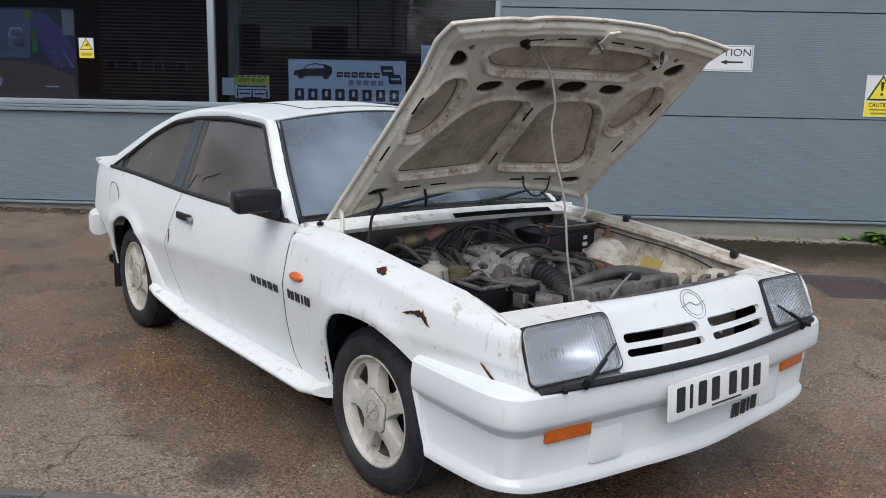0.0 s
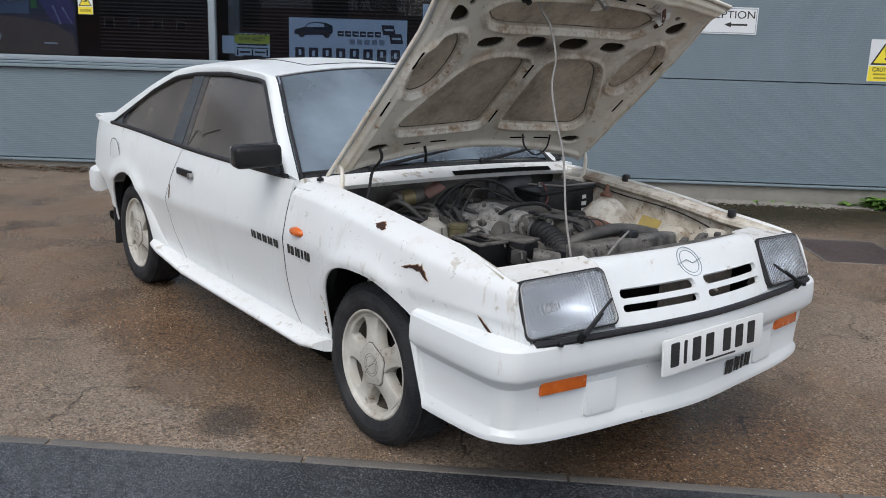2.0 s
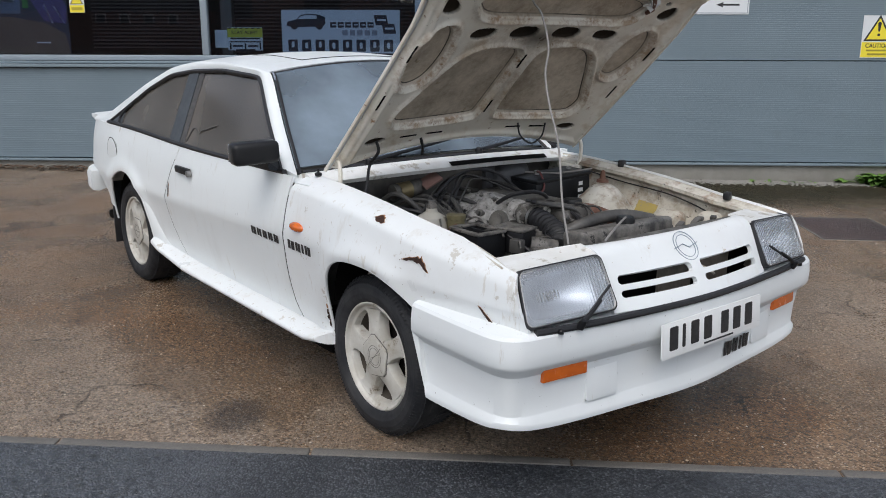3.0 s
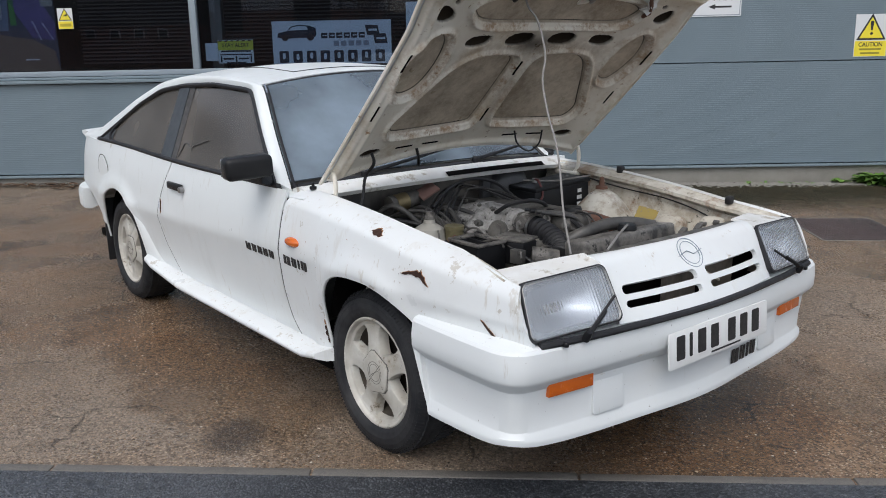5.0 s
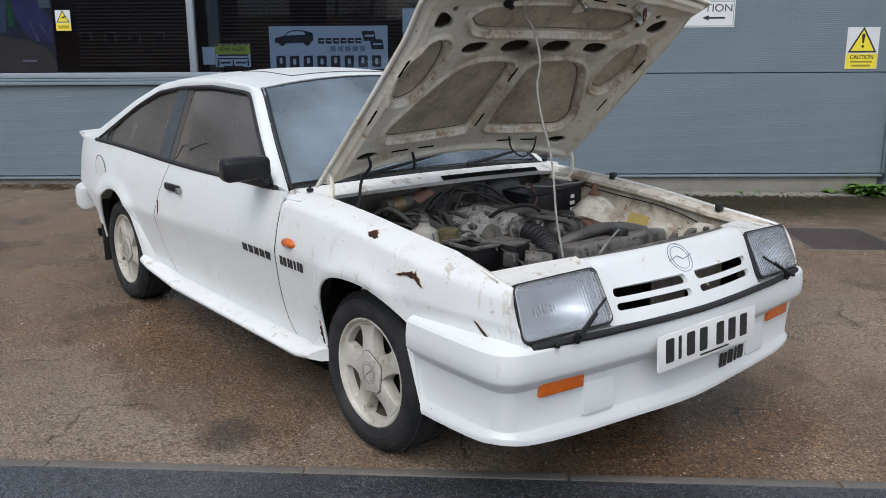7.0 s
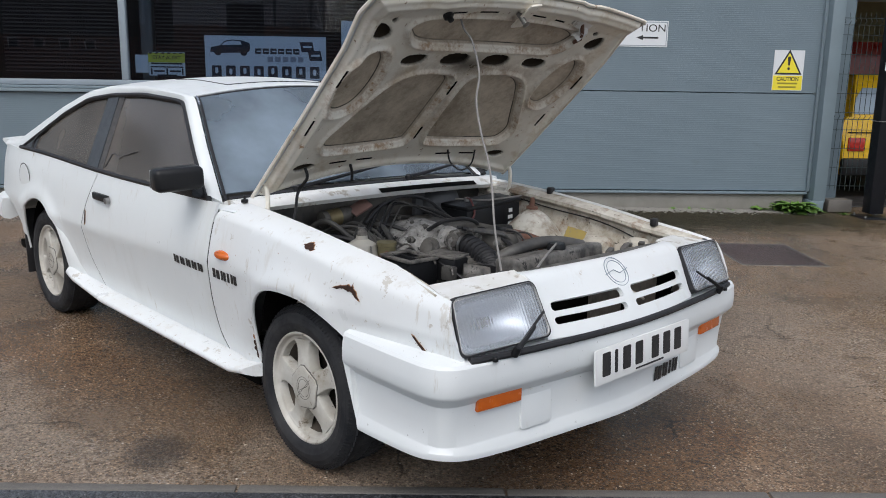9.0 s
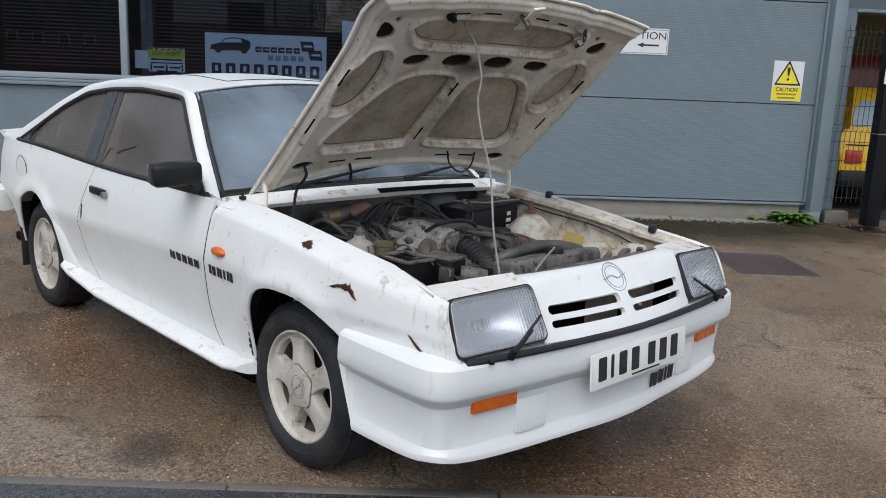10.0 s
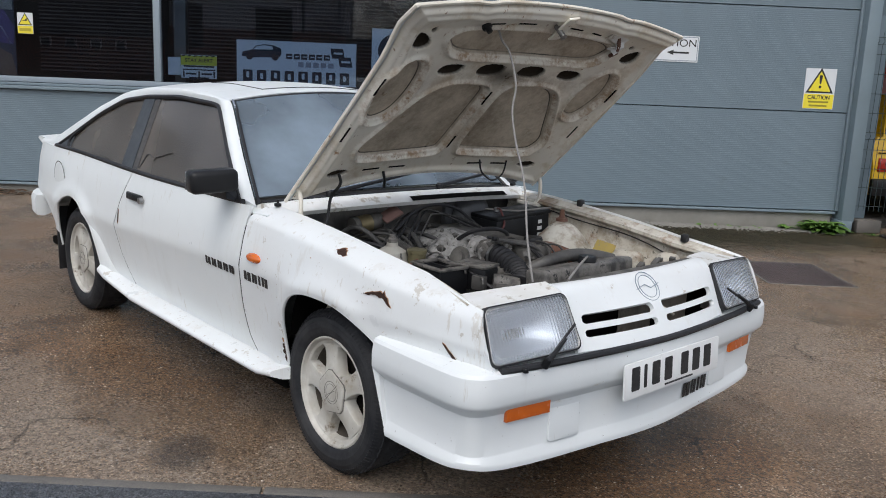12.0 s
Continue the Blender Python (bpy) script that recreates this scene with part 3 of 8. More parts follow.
for dx, dy, sx, sy in ((0, 0.405, 0.69, 0.022), (0, -0.405, 0.69, 0.022), (0.336, 0, 0.022, 0.788), (-0.336, 0, 0.022, 0.788)):
    e_ = part("rim_bar", box((sx, sy, 0.012), pose(dx, dy, -0.001), 0.002), KERB, surround)

# the wall: ribbed cladding sheets with open joints, over a concrete plinth
S0, S1, SG = -9.0, 4.17, -0.02
WIN_S0, WIN_S1, WIN_Z0, WIN_Z1 = -7.2, -0.03, 1.225, 2.30


def clad_sheet(name, s0, s1, z0, z1, parent, rib=0.0085):
    """A cladding sheet with fine horizontal ribs."""
    rows, z = [(0.012, z0), (0.0, z0 + 0.004)], z0 + 0.012
    while z < z1 - 0.012:
        rows += [(0.0, z), (0.0006, z + rib * 0.25), (0.0006, z + rib * 0.75), (0.0, z + rib)]
        z += rib * 2.3
    rows += [(0.0, z1 - 0.004), (0.012, z1)]
    b = bmesh.new()
    L_ = [b.verts.new((s0, d, z_)) for d, z_ in rows]
    R_ = [b.verts.new((s1, d, z_)) for d, z_ in rows]
    for i in range(len(rows) - 1):
        b.faces.new((L_[i], R_[i], R_[i + 1], L_[i + 1]))
    bk = [b.verts.new(c) for c in ((s0, 0.06, z0), (s1, 0.06, z0), (s1, 0.06, z1), (s0, 0.06, z1))]
    b.faces.new(bk[::-1])
    b.faces.new((bk[0], bk[1], R_[0], L_[0]))
    b.faces.new((L_[-1], R_[-1], bk[2], bk[3]))
    b.transform(at_wall(0, 0, 0))
    return part(name, b, CLAD, parent, smooth=False)


wall = thing("wall_north", "grey-blue ribbed steel cladding wall with open joints", "wall", kind="structure")
Z_BEAD = 0.13
clad_sheet("panel", S0, SG - 0.03, Z_BEAD + 0.02, 1.095, wall)
clad_sheet("panel", SG, S1 + 0.02, Z_BEAD + 0.02, 1.185, wall)
clad_sheet("panel", SG, S1 + 0.02, 1.191, 2.235, wall)
clad_sheet("panel", SG, S1 + 0.02, 2.241, 3.3, wall)
clad_sheet("panel", S0, SG - 0.03, 2.40, 3.3, wall)
wall_box("core", S0, S1, 0.062, 0.20, 0.02, 1.09, SHADE, wall)
wall_box("core", SG - 0.03, S1, 0.062, 0.20, 1.10, 3.3, SHADE, wall)
wall_box("core", S0, SG - 0.04, 0.062, 0.20, 2.42, 3.3, SHADE, wall)
wall_box("core", S0, WIN_S0 - 0.1, 0.02, 0.20, 1.11, 2.42, TRIM, wall)
wall_box("corner_trim", SG - 0.028, SG - 0.004, -0.006, 0.06, 1.12, 3.3, TRIM, wall)
for s0, s1 in ((S0, -5.2), (-5.197, -2.1), (-2.097, 1.3), (1.303, S1 + 0.02)):
    wall_box("drip_flashing", s0, s1, -0.035, 0.05, Z_BEAD - 0.012, Z_BEAD + 0.012, TRIM, wall)
wall_box("eaves", S0, S1 + 3, -0.15, 0.3, 3.3, 3.42, TRIM, wall)
plinth = tagged(wall_box("plinth", S0, S1, 0.012, 0.22, -0.08, Z_BEAD - 0.014, PLINTH, None, 0.006), "weathered concrete plinth under the cladding", "plinth", kind="structure")

annex = thing("annex_wall", "plain taller block that carries the clad wall on", "wall", kind="structure")
wall_box("block", -22.0, -10.05, 0.0, 6.0, -0.1, 3.78, CLAD, annex, 0)
wall_box("low_block", -10.045, S0 - 0.005, 0.0, 6.0, -0.1, 3.05, CLAD, annex, 0)

# the shop window: frames, panes, dark room behind
window = thing("window_1", "long grey-framed shop window with a dark room behind", "window", kind="structure")
wall_box("window_sill", S0, WIN_S1 + 0.0, -0.045, 0.10, 1.10, 1.135, TRIM, window)
wall_box("window_sill", S0, WIN_S1 + 0.0, -0.02, 0.10, 1.139, 1.165, TRIM, window)
wall_box("window_frame", WIN_S0, WIN_S1, 0.0, 0.08, 1.170, WIN_Z0, FRAME_GREY, window)
wall_box("window_frame", WIN_S0, WIN_S1, 0.0, 0.08, WIN_Z1, 2.39, FRAME_GREY, window)
wall_box("window_frame", WIN_S1 - 0.055, WIN_S1, 0.0, 0.08, WIN_Z0 + 0.002, WIN_Z1 - 0.002, FRAME_GREY, window)
for s in (-6.6, -3.01):
    wall_box("mullion", s - 0.034, s + 0.034, -0.002, 0.08, WIN_Z0 + 0.002, WIN_Z1 - 0.002, FRAME_GREY, window)
for s0, s1 in ((WIN_S0, -6.63), (-6.57, -3.05), (-2.97, WIN_S1 - 0.06)):
    o = wall_box("pane", s0, s1, 0.040, 0.046, WIN_Z0, WIN_Z1, GLASS_SHOP, window, 0)
    o.visible_shadow = False
# room behind the window
room = thing("shop_room", "dim shop room behind the window", "room", kind="structure")
# the unlit room's dimness is put into its wall colour
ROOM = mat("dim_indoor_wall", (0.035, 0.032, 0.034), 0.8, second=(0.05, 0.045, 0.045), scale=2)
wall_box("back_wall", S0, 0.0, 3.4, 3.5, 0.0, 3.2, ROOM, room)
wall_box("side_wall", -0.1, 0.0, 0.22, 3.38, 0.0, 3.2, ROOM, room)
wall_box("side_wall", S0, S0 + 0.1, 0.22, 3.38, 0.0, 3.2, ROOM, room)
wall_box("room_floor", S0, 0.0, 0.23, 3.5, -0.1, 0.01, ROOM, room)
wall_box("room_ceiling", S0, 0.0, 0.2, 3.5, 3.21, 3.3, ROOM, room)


# ---- the white hatchback coupe with its bonnet up; x forward from the front axle, y to its left ----
car = thing("car", "dirty white two-door hatchback coupe, rusty, bonnet propped open", "car")
AX_R = -2.518
top_line = curve1([(-3.45, 0.895), (-2.6, 0.905), (-1.6, 0.885), (-0.75, 0.888), (-0.45, 0.893), (-0.2, 0.880), (0.07, 0.858), (0.38, 0.823), (0.62, 0.792), (0.74, 0.770)])
base_y = curve1([(0.20, 0.735), (0.28, 0.756), (0.45, 0.787), (0.60, 0.8115), (0.648, 0.8205), (0.660, 0.8235), (0.672, 0.8225), (0.73, 0.815), (0.80, 0.800), (0.90, 0.775)])


def side_y(x, z):
    """Half width of the body."""
    y = base_y(z + 0.045 * min(1.5, max(0, -0.45 - x)) * math.exp(-((z - 0.64) / 0.10) ** 2))
    if x > 0.15:
        y -= 0.062 * ((x - 0.15) / 0.6) ** 1.6
    if x < -2.75:
        y -= 0.11 * ((-2.75 - x) / 0.7) ** 1.7
    for xa in (0.02, AX_R + 0.03):
        r = math.hypot(x - xa, z - 0.32)
        y += 0.016 * math.exp(-((r - 0.36) / 0.05) ** 2)
    return y


def roll_in(x):
    """How far the wing's shoulder leans in; less towards the lamps."""
    return 0.085 - 0.068 * min(1, max(0, (x - 0.42) / 0.26))


# wheel arches: centre x and z, height, reach to the back and to the front, squareness of the back
ARCH_F, ARCH_R = (0.030, 0.325, 0.330, 0.300, 0.430, 3.2), (AX_R + 0.045, 0.322, 0.342, 0.342, 0.342, 2.0)


def arch_z(x, arch):
    d = x - arch[0]
    a, n = (arch[3], arch[5]) if d < 0 else (arch[4], 2.0)
    return arch[1] + arch[2] * (1 - (abs(d) / a) ** n) ** (1 / n) if abs(d) < a else -1


def arch_point(turn, arch, grow=0.0):
    """A point of the arch's edge, by an angle from the front over the top to the back."""
    c, s = math.cos(turn), math.sin(turn)
    a, n = (arch[3], arch[5]) if c < 0 else (arch[4], 2.0)
    return arch[0] + math.copysign((a + grow) * abs(c) ** (2 / n), c), arch[1] + (arch[2] + grow) * max(0.0, s) ** (2 / n)


def columns(x0, x1, arch=None, step=0.035):
    """Stations along a panel, closer at the ends of a wheel arch."""
    xs = set()
    n = max(2, round(abs(x1 - x0) / step))
    for k in range(n + 1):
        x = lerp(x0, x1, k / n)
        if not arch or x < arch[0] - arch[3] - 0.006 or x > arch[0] + arch[4] + 0.006:
            xs.add(round(x, 4))
    if arch:
        for k in range(-18, 19):
            x = arch[0] + (arch[3] if k < 0 else arch[4]) * math.sin(math.pi / 2 * k / 18) * 0.9999
            if x0 <= x <= x1:
                xs.add(round(x, 4))
        for e in (-1, 1):
            x = arch[0] + e * ((arch[3] if e < 0 else arch[4]) + 0.0015)
            if x0 <= x <= x1:
                xs.add(round(x, 4))
    return sorted(xs)


door_front = curve1([(0.28, -0.485), (0.30, -0.505), (0.36, -0.548), (0.43, -0.567), (0.51, -0.574), (0.60, -0.566), (0.70, -0.552), (0.80, -0.548), (0.90, -0.535)])
door_rear = curve1([(0.28, -1.70), (0.33, -1.745), (0.45, -1.835), (0.56, -1.858), (0.66, -1.832), (0.72, -1.800), (0.88, -1.70)])


def body_panel(name, side, x0, x1, low, top, arch=None, warp0=None, warp1=None, roll=False, rows=22, material=PAINT, label=""):
    """A side panel between two heights. side: -1 the car's right, 1 its left."""
    xs = columns(x0, x1, arch)
    ts = [k / rows for k in range(rows + 1)]
    if roll:
        ts = sorted(set([round(t, 3) for t in ts] + [0.9, 0.925, 0.945, 0.965, 0.98, 0.99]))

    def f(x, t):
        zt = top(x)
        zl = low(x)
        if arch:
            zl = max(zl, arch_z(x, arch))
        z = lerp(zl, zt, t)
        xx = x
        if warp0:
            xx += (warp0(z) - x0) * max(0, 1 - (x - x0) / 0.22)
        if warp1:
            xx += (warp1(z) - x1) * max(0, 1 - (x1 - x) / 0.3)
        y = side_y(xx, z)
        if roll:
            depth = zt - z
            k = max(0.0, 1 - depth / 0.055)
            y -= roll_in(xx) * k * k
        return (xx, side * y, z)
    b = sheet(f, xs, ts, flip=side > 0)
    thicken(b, 0.010)
    return part(name, b, material, car, label, angle=30)


def sill_low(x):
    return 0.286


def wing_low(x):
    if x < 0.02:
        return 0.288
    return lerp(0.50, 0.60, min(1, max(0, (x - 0.30) / 0.14)))


wing_front = curve1([(0.52, 0.806), (0.60, 0.784), (0.70, 0.744), (0.765, 0.717), (0.79, 0.704)])


def quarter_low(x):
    return 0.286 if x > AX_R else min(0.56, 0.40 + 0.8 * max(0, -2.84 - x))


for side in (-1, 1):
    w = body_panel("front_wing", side, -0.50, 0.735, wing_low, lambda x: top_line(x) - 0.002, ARCH_F, warp0=lambda z: door_front(z) + 0.0045, warp1=wing_front, roll=True, material=PAINT_WING)
    tagged(w, "white wing with rust holes and flaking paint")
    body_panel("door", side, -1.70, -0.50, sill_low, lambda x: top_line(x) - 0.004, None, warp0=lambda z: door_rear(z) + 0.003, warp1=lambda z: door_front(z) - 0.0045)
    body_panel("rear_quarter", side, -3.38, -1.70, quarter_low, lambda x: top_line(x) - 0.004, ARCH_R, warp1=lambda z: door_rear(z) - 0.004)
    # lips of the wheel arches, liners with their shade put into the colour
    for arch in (ARCH_F, ARCH_R):
        pts = []
        for k in range(31):
            x, z = arch_point(radians(180 - 6 * k), arch, 0.001)
            if arch is ARCH_F and x > 0.33:
                continue
            pts.append((x, side * (side_y(x, z) - 0.006), z))
        part("arch_lip", tube(pts, 0.0065, 6), PAINT, car)
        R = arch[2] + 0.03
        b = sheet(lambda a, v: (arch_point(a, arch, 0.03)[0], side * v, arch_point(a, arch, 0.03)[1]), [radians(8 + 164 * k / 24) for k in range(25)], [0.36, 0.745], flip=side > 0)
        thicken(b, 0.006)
        part("wheel_liner", b, SHADE, car, "wheel arch liner, its deep shade put into a near-black colour")
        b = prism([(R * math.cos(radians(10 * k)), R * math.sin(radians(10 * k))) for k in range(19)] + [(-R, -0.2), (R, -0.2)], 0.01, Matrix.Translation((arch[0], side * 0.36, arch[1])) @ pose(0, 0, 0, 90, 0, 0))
        part("inner_liner", b, SHADE, car, "inner arch liner, shaded by the same near-black colour")
    # side skirt
    prof = [(0.752, 0.309), (0.790, 0.303), (0.838, 0.291), (0.8465, 0.285), (0.8475, 0.276), (0.843, 0.268), (0.80, 0.256), (0.74, 0.256), (0.74, 0.30)]
    xs = [-2.13, -2.10, -2.02, -1.6, -1.1, -0.6, -0.38, -0.325, -0.295]
    rings = []
    for i, x in enumerate(xs):
        k = 1.0 if x > -2.0 else (0.55 if i == 0 else 0.8)
        rise = 0.05 * max(0, (-1.95 - x) / 0.18)
        end = max(0, (x + 0.38) / 0.085)
        rings.append([(x + 0.05 * end * (0.85 - y) / 0.1, side * (0.74 + (y - 0.74) * k * (1 - 0.12 * end)), z + rise + 0.012 * end) for y, z in prof])
    b = loft(rings)
    bmesh.ops.recalc_face_normals(b, faces=list(b.faces))
    part("side_skirt", b, PAINT_WING, car, "grubby white side skirt", angle=50)

    # the skirt's raised end before the rear wheel
    skirt_front = curve1([(0.285, -1.80), (0.32, -1.95), (0.36, -2.02), (0.41, -2.06), (0.46, -2.09), (0.51, -2.13), (0.545, -2.19)])

    def skirt_end(u, v):
        z = lerp(0.285, 0.545, v)
        xa = ARCH_R[0] + math.sqrt(max(0, (ARCH_R[2] + 0.002) ** 2 - (z - ARCH_R[1]) ** 2))
        x = lerp(xa, skirt_front(z), u)
        return (x, side * (side_y(x, z) + 0.013 * (1 - u ** 3) * (1 - v ** 4) + 0.001), z)
    part("skirt_end", thicken(sheet(skirt_end, [k / 10 for k in range(11)], [k / 10 for k in range(11)], flip=side > 0), 0.006), PAINT, car)

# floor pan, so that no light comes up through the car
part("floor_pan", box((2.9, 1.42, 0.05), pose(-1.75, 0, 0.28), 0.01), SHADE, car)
# two added stand-in blocks that keep light off the ground under the car
part("nose_light_block", box((0.90, 0.96, 0.09), pose(0.08, 0, 0.215), 0.01), SHADE, car, "added dark block that shades the ground behind the bumper")
part("sill_light_block", box((1.75, 1.34, 0.13), pose(-1.32, 0, 0.205), 0.02), SHADE, car, "added dark block that shades the ground between the sills")
part("bulkhead", box((0.03, 1.40, 0.60), pose(-0.60, 0, 0.56), 0.004), BLACK_DUSTY, car)
part("front_crossmember", box((0.10, 1.1, 0.09), pose(0.50, 0, 0.34), 0.01), ENGINE, car)
part("rear_panel", sheet(lambda u, v: (-3.38 - 0.06 * math.cos(u * 1.9) + 0.05 * (v - 0.6), u, v), [k * 0.06 for k in range(-11, 12)], [0.42, 0.6, 0.75, 0.89], flip=False), PAINT, car)

# greenhouse outlines on the car's right; the left is their mirror
OUT = [(-0.605, 0.722, 0.876), (-0.842, 0.655, 1.065), (-1.080, 0.578, 1.262), (-1.16, 0.575, 1.278), (-1.55, 0.575, 1.300), (-1.95, 0.570, 1.288), (-2.24, 0.570, 1.252), (-2.54, 0.615, 1.152), (-2.89, 0.662, 1.016), (-3.12, 0.68, 0.934), (-3.30, 0.66, 0.904)]
INN = [(-0.66, 0.762, 0.895), (-0.90, 0.688, 1.065), (-1.135, 0.606, 1.242), (-1.20, 0.602, 1.251), (-1.55, 0.596, 1.263), (-1.90, 0.600, 1.247), (-2.18, 0.616, 1.214), (-2.44, 0.652, 1.125), (-2.68, 0.702, 1.010), (-2.93, 0.752, 0.893), (-3.30, 0.72, 0.890)]
outp, innp = [], []
for i in range(len(OUT) - 1):
    for k in range(6):
        outp.append(Vector(OUT[i]).lerp(Vector(OUT[i + 1]), k / 6))
        innp.append(Vector(INN[i]).lerp(Vector(INN[i + 1]), k / 6))
outp.append(Vector(OUT[-1]))
innp.append(Vector(INN[-1]))


def soften_line(P, times=2):
    for _ in range(times):
        P = [P[0]] + [(P[i - 1] + P[i] * 2 + P[i + 1]) / 4 for i in range(1, len(P) - 1)] + [P[-1]]
    return P


outp, innp = soften_line(outp), soften_line(innp, 1)
for side in (-1, 1):
    def rail(u, v):
        a, c = outp[u], innp[u]
        p = a.lerp(c, v)
        bulge = 0.012 * math.sin(math.pi * v)
        return (p.x, side * (p.y + bulge), p.z + bulge)
    b = sheet(rail, list(range(len(outp))), [0, 0.15, 0.35, 0.6, 0.85, 1.0], flip=side > 0)
    thicken(b, 0.02)
    part("roof_rail", b, PAINT, car, angle=40)
    # the corner of the cowl between screen pillar and wing
    part("cowl_corner", thicken(sheet(lambda u, v: (u, side * (v - 0.02 * (u + 0.66)), 0.868 + 0.03 * (u + 0.66) - 0.25 * max(0, v - 0.735) ** 1.0), [-0.665, -0.62, -0.56, -0.50, -0.44], [0.67, 0.70, 0.735, 0.772], flip=side < 0), 0.006), PAINT, car)
    # black seal round the side glass
    line = [(p.x + 0.004, side * (p.y + 0.004), p.z - 0.006) for p in innp[:55]]
    part("glass_seal", tube(line, 0.011, 6), SEAL, car)
    belt = [(x, side * (side_y(x, top_line(x)) - 0.006), top_line(x) + 0.004) for x in [-0.62 - 0.1 * k for k in range(23)] + [-2.87]]
    part("belt_seal", tube(belt, 0.012, 6), SEAL, car)
    # side glass: door window and quarter window, with the broad black pillar between

    def glass_pt(x, z):
        return (x, side * (0.766 - (z - 0.885) * 0.447 - 0.012), z)
    top_in = sorted([(p.x, p.z) for p in innp], key=lambda p: p[0])

    def glass_top(x):
        for (xa, za), (xb, zb) in zip(top_in, top_in[1:]):
            if xa <= x <= xb:
                return lerp(za, zb, (x - xa) / max(xb - xa, 1e-6))
        return 0.9

    def window_sheet(x0t, x0b, x1t, x1b, name, material, grow=0.0, label=""):
        def f(u, v):
            z = lerp(0.885, 1.26, v)
            x = lerp(lerp(x0b, x0t, v), lerp(x1b, x1t, v), u)
            z = min(z, glass_top(max(min(x, -0.66), -2.94)) - 0.004)
            p = glass_pt(x, max(z, 0.88))
            return (p[0], p[1] + side * grow, p[2])
        b = sheet(f, [k / 24 for k in range(25)], [k / 24 for k in range(25)], flip=side > 0)
        bmesh.ops.remove_doubles(b, verts=list(b.verts), dist=0.0004)
        thicken(b, 0.005)
        o = part(name, b, material, car, label, angle=60)
        return o
    g = window_sheet(-1.79, -1.73, -1.15, -0.665, "door_glass", GLASS_SIDE, 0, "grimy dark side glass")
    g2 = window_sheet(-2.74, -2.70, -1.95, -1.90, "quarter_glass", GLASS_SIDE, 0, "grimy dark rear side glass")
    g.visible_shadow = g2.visible_shadow = False
    window_sheet(-1.955, -1.905, -1.835, -1.768, "door_pillar", PILLAR, 0.008, "matt black pillar")
    window_sheet(-1.833, -1.766, -1.772, -1.713, "glass_channel", GRIME, 0.004, "black channel of the door glass")
    window_sheet(-2.94, -2.94, -2.735, -2.685, "quarter_trim", PILLAR, 0.006, "matt black trim behind the rear side glass")
    tide = [(-1.70, 0.905), (-1.689, 0.925), (-1.668, 0.972), (-1.644, 0.976), (-1.610, 0.968), (-1.576, 0.956), (-1.545, 0.975), (-1.517, 0.978), (-1.46, 0.995), (-1.41, 1.006)]
    part("dirt_line", tube([Vector(glass_pt(x, z)) + Vector((0, side * 0.004, 0)) for x, z in tide], 0.003, 5), GRIME, car, "dark tide line of dirt on the glass")
    # rounded seal round the rear side glass
    ring = [(-2.69, 0.897), (-2.705, 0.91), (-2.722, 0.935), (-2.718, 0.955), (-2.69, 0.985), (-2.61, 1.028)]
    part("quarter_seal", tube(smooth_path([Vector(glass_pt(x, z)) + Vector((0, side * 0.010, 0)) for x, z in ring], 4), 0.008, 6), SEAL, car)

# roof, windscreen, tailgate glass: one skin between the two roof edges
i_top, i_roof = 14, 36


def skin(name, i0, i1, crown, material, bow=None, label="", lift=0.0, inset=0.0):
    def f(u, v):
        p = outp[u]
        k = 1 - v * v
        t_ = (u - i0) / max(1, i1 - i0)
        c = crown(t_) if callable(crown) else crown
        bx = bow(t_) * k if bow else 0
        return (p.x + bx, v * (p.y - inset), p.z + c * k + lift)
    b = sheet(f, list(range(i0, i1 + 1)), [math.sin(math.pi / 2 * k / 12) for k in range(-12, 13)], flip=True)
    thicken(b, 0.006)
    return part(name, b, material, car, label, angle=40)


skin("roof", i_top, i_roof, lambda t_: 0.052 - 0.01 * t_, PAINT)
ws = skin("windscreen", 1, i_top - 1, lambda t_: 0.03 + 0.022 * t_, GLASS_SCREEN, bow=lambda t_: lerp(0.10, 0.03, t_), label="dusty windscreen, the mirrored sky put into its dust colour", lift=-0.004, inset=0.006)
ws.visible_shadow = False
skin("tailgate", i_roof + 1, len(outp) - 1, lambda t_: 0.042 - 0.02 * t_, BLACK, label="dark tailgate glass")
for side in (-1, 1):
    part("screen_seal", tube([(p.x + 0.009, side * (p.y - 0.012), p.z - 0.001) for p in outp[0:i_top]], 0.0075, 6), SEAL, car)
    part("screen_trim", tube([(p.x + 0.012, side * (p.y - 0.004), p.z + 0.006) for p in outp[11:i_top]], 0.004, 6), CHROME, car, "bright trim at the screen's corner")


def head(v, dx, dz):
    p = outp[i_top]
    k = 1 - v * v
    return (p.x + 0.03 * k + dx, v * (p.y - 0.02), p.z + 0.052 * k + dz)


part("header_seal", tube([head(k / 12, 0.006, -0.010) for k in range(-12, 13)], 0.009, 6), SEAL, car)
# sunroof panel
part("sunroof", thicken(sheet(lambda u, v: (outp[u].x, v * outp[u].y, outp[u].z + 0.0545 * (1 - v * v) - 0.01 * (u - i_top) / 22 * (1 - v * v)), list(range(19, 28)), [k * 0.085 for k in range(-7, 8)], flip=True), 0.004), PAINT, car, "closed sunroof panel")
gap = [(19, v * 0.085) for v in range(-7, 8)] + [(u, 0.595) for u in range(20, 27)] + [(27, -v * 0.085) for v in range(-7, 8)] + [(u, -0.595) for u in range(26, 18, -1)]
part("sunroof_gap", tube([(outp[u].x, v * outp[u].y, outp[u].z + 0.0535 * (1 - v * v) - 0.01 * (u - i_top) / 22 * (1 - v * v)) for u, v in gap], 0.0022, 6), SEAL, car, "dark gap round the sunroof")
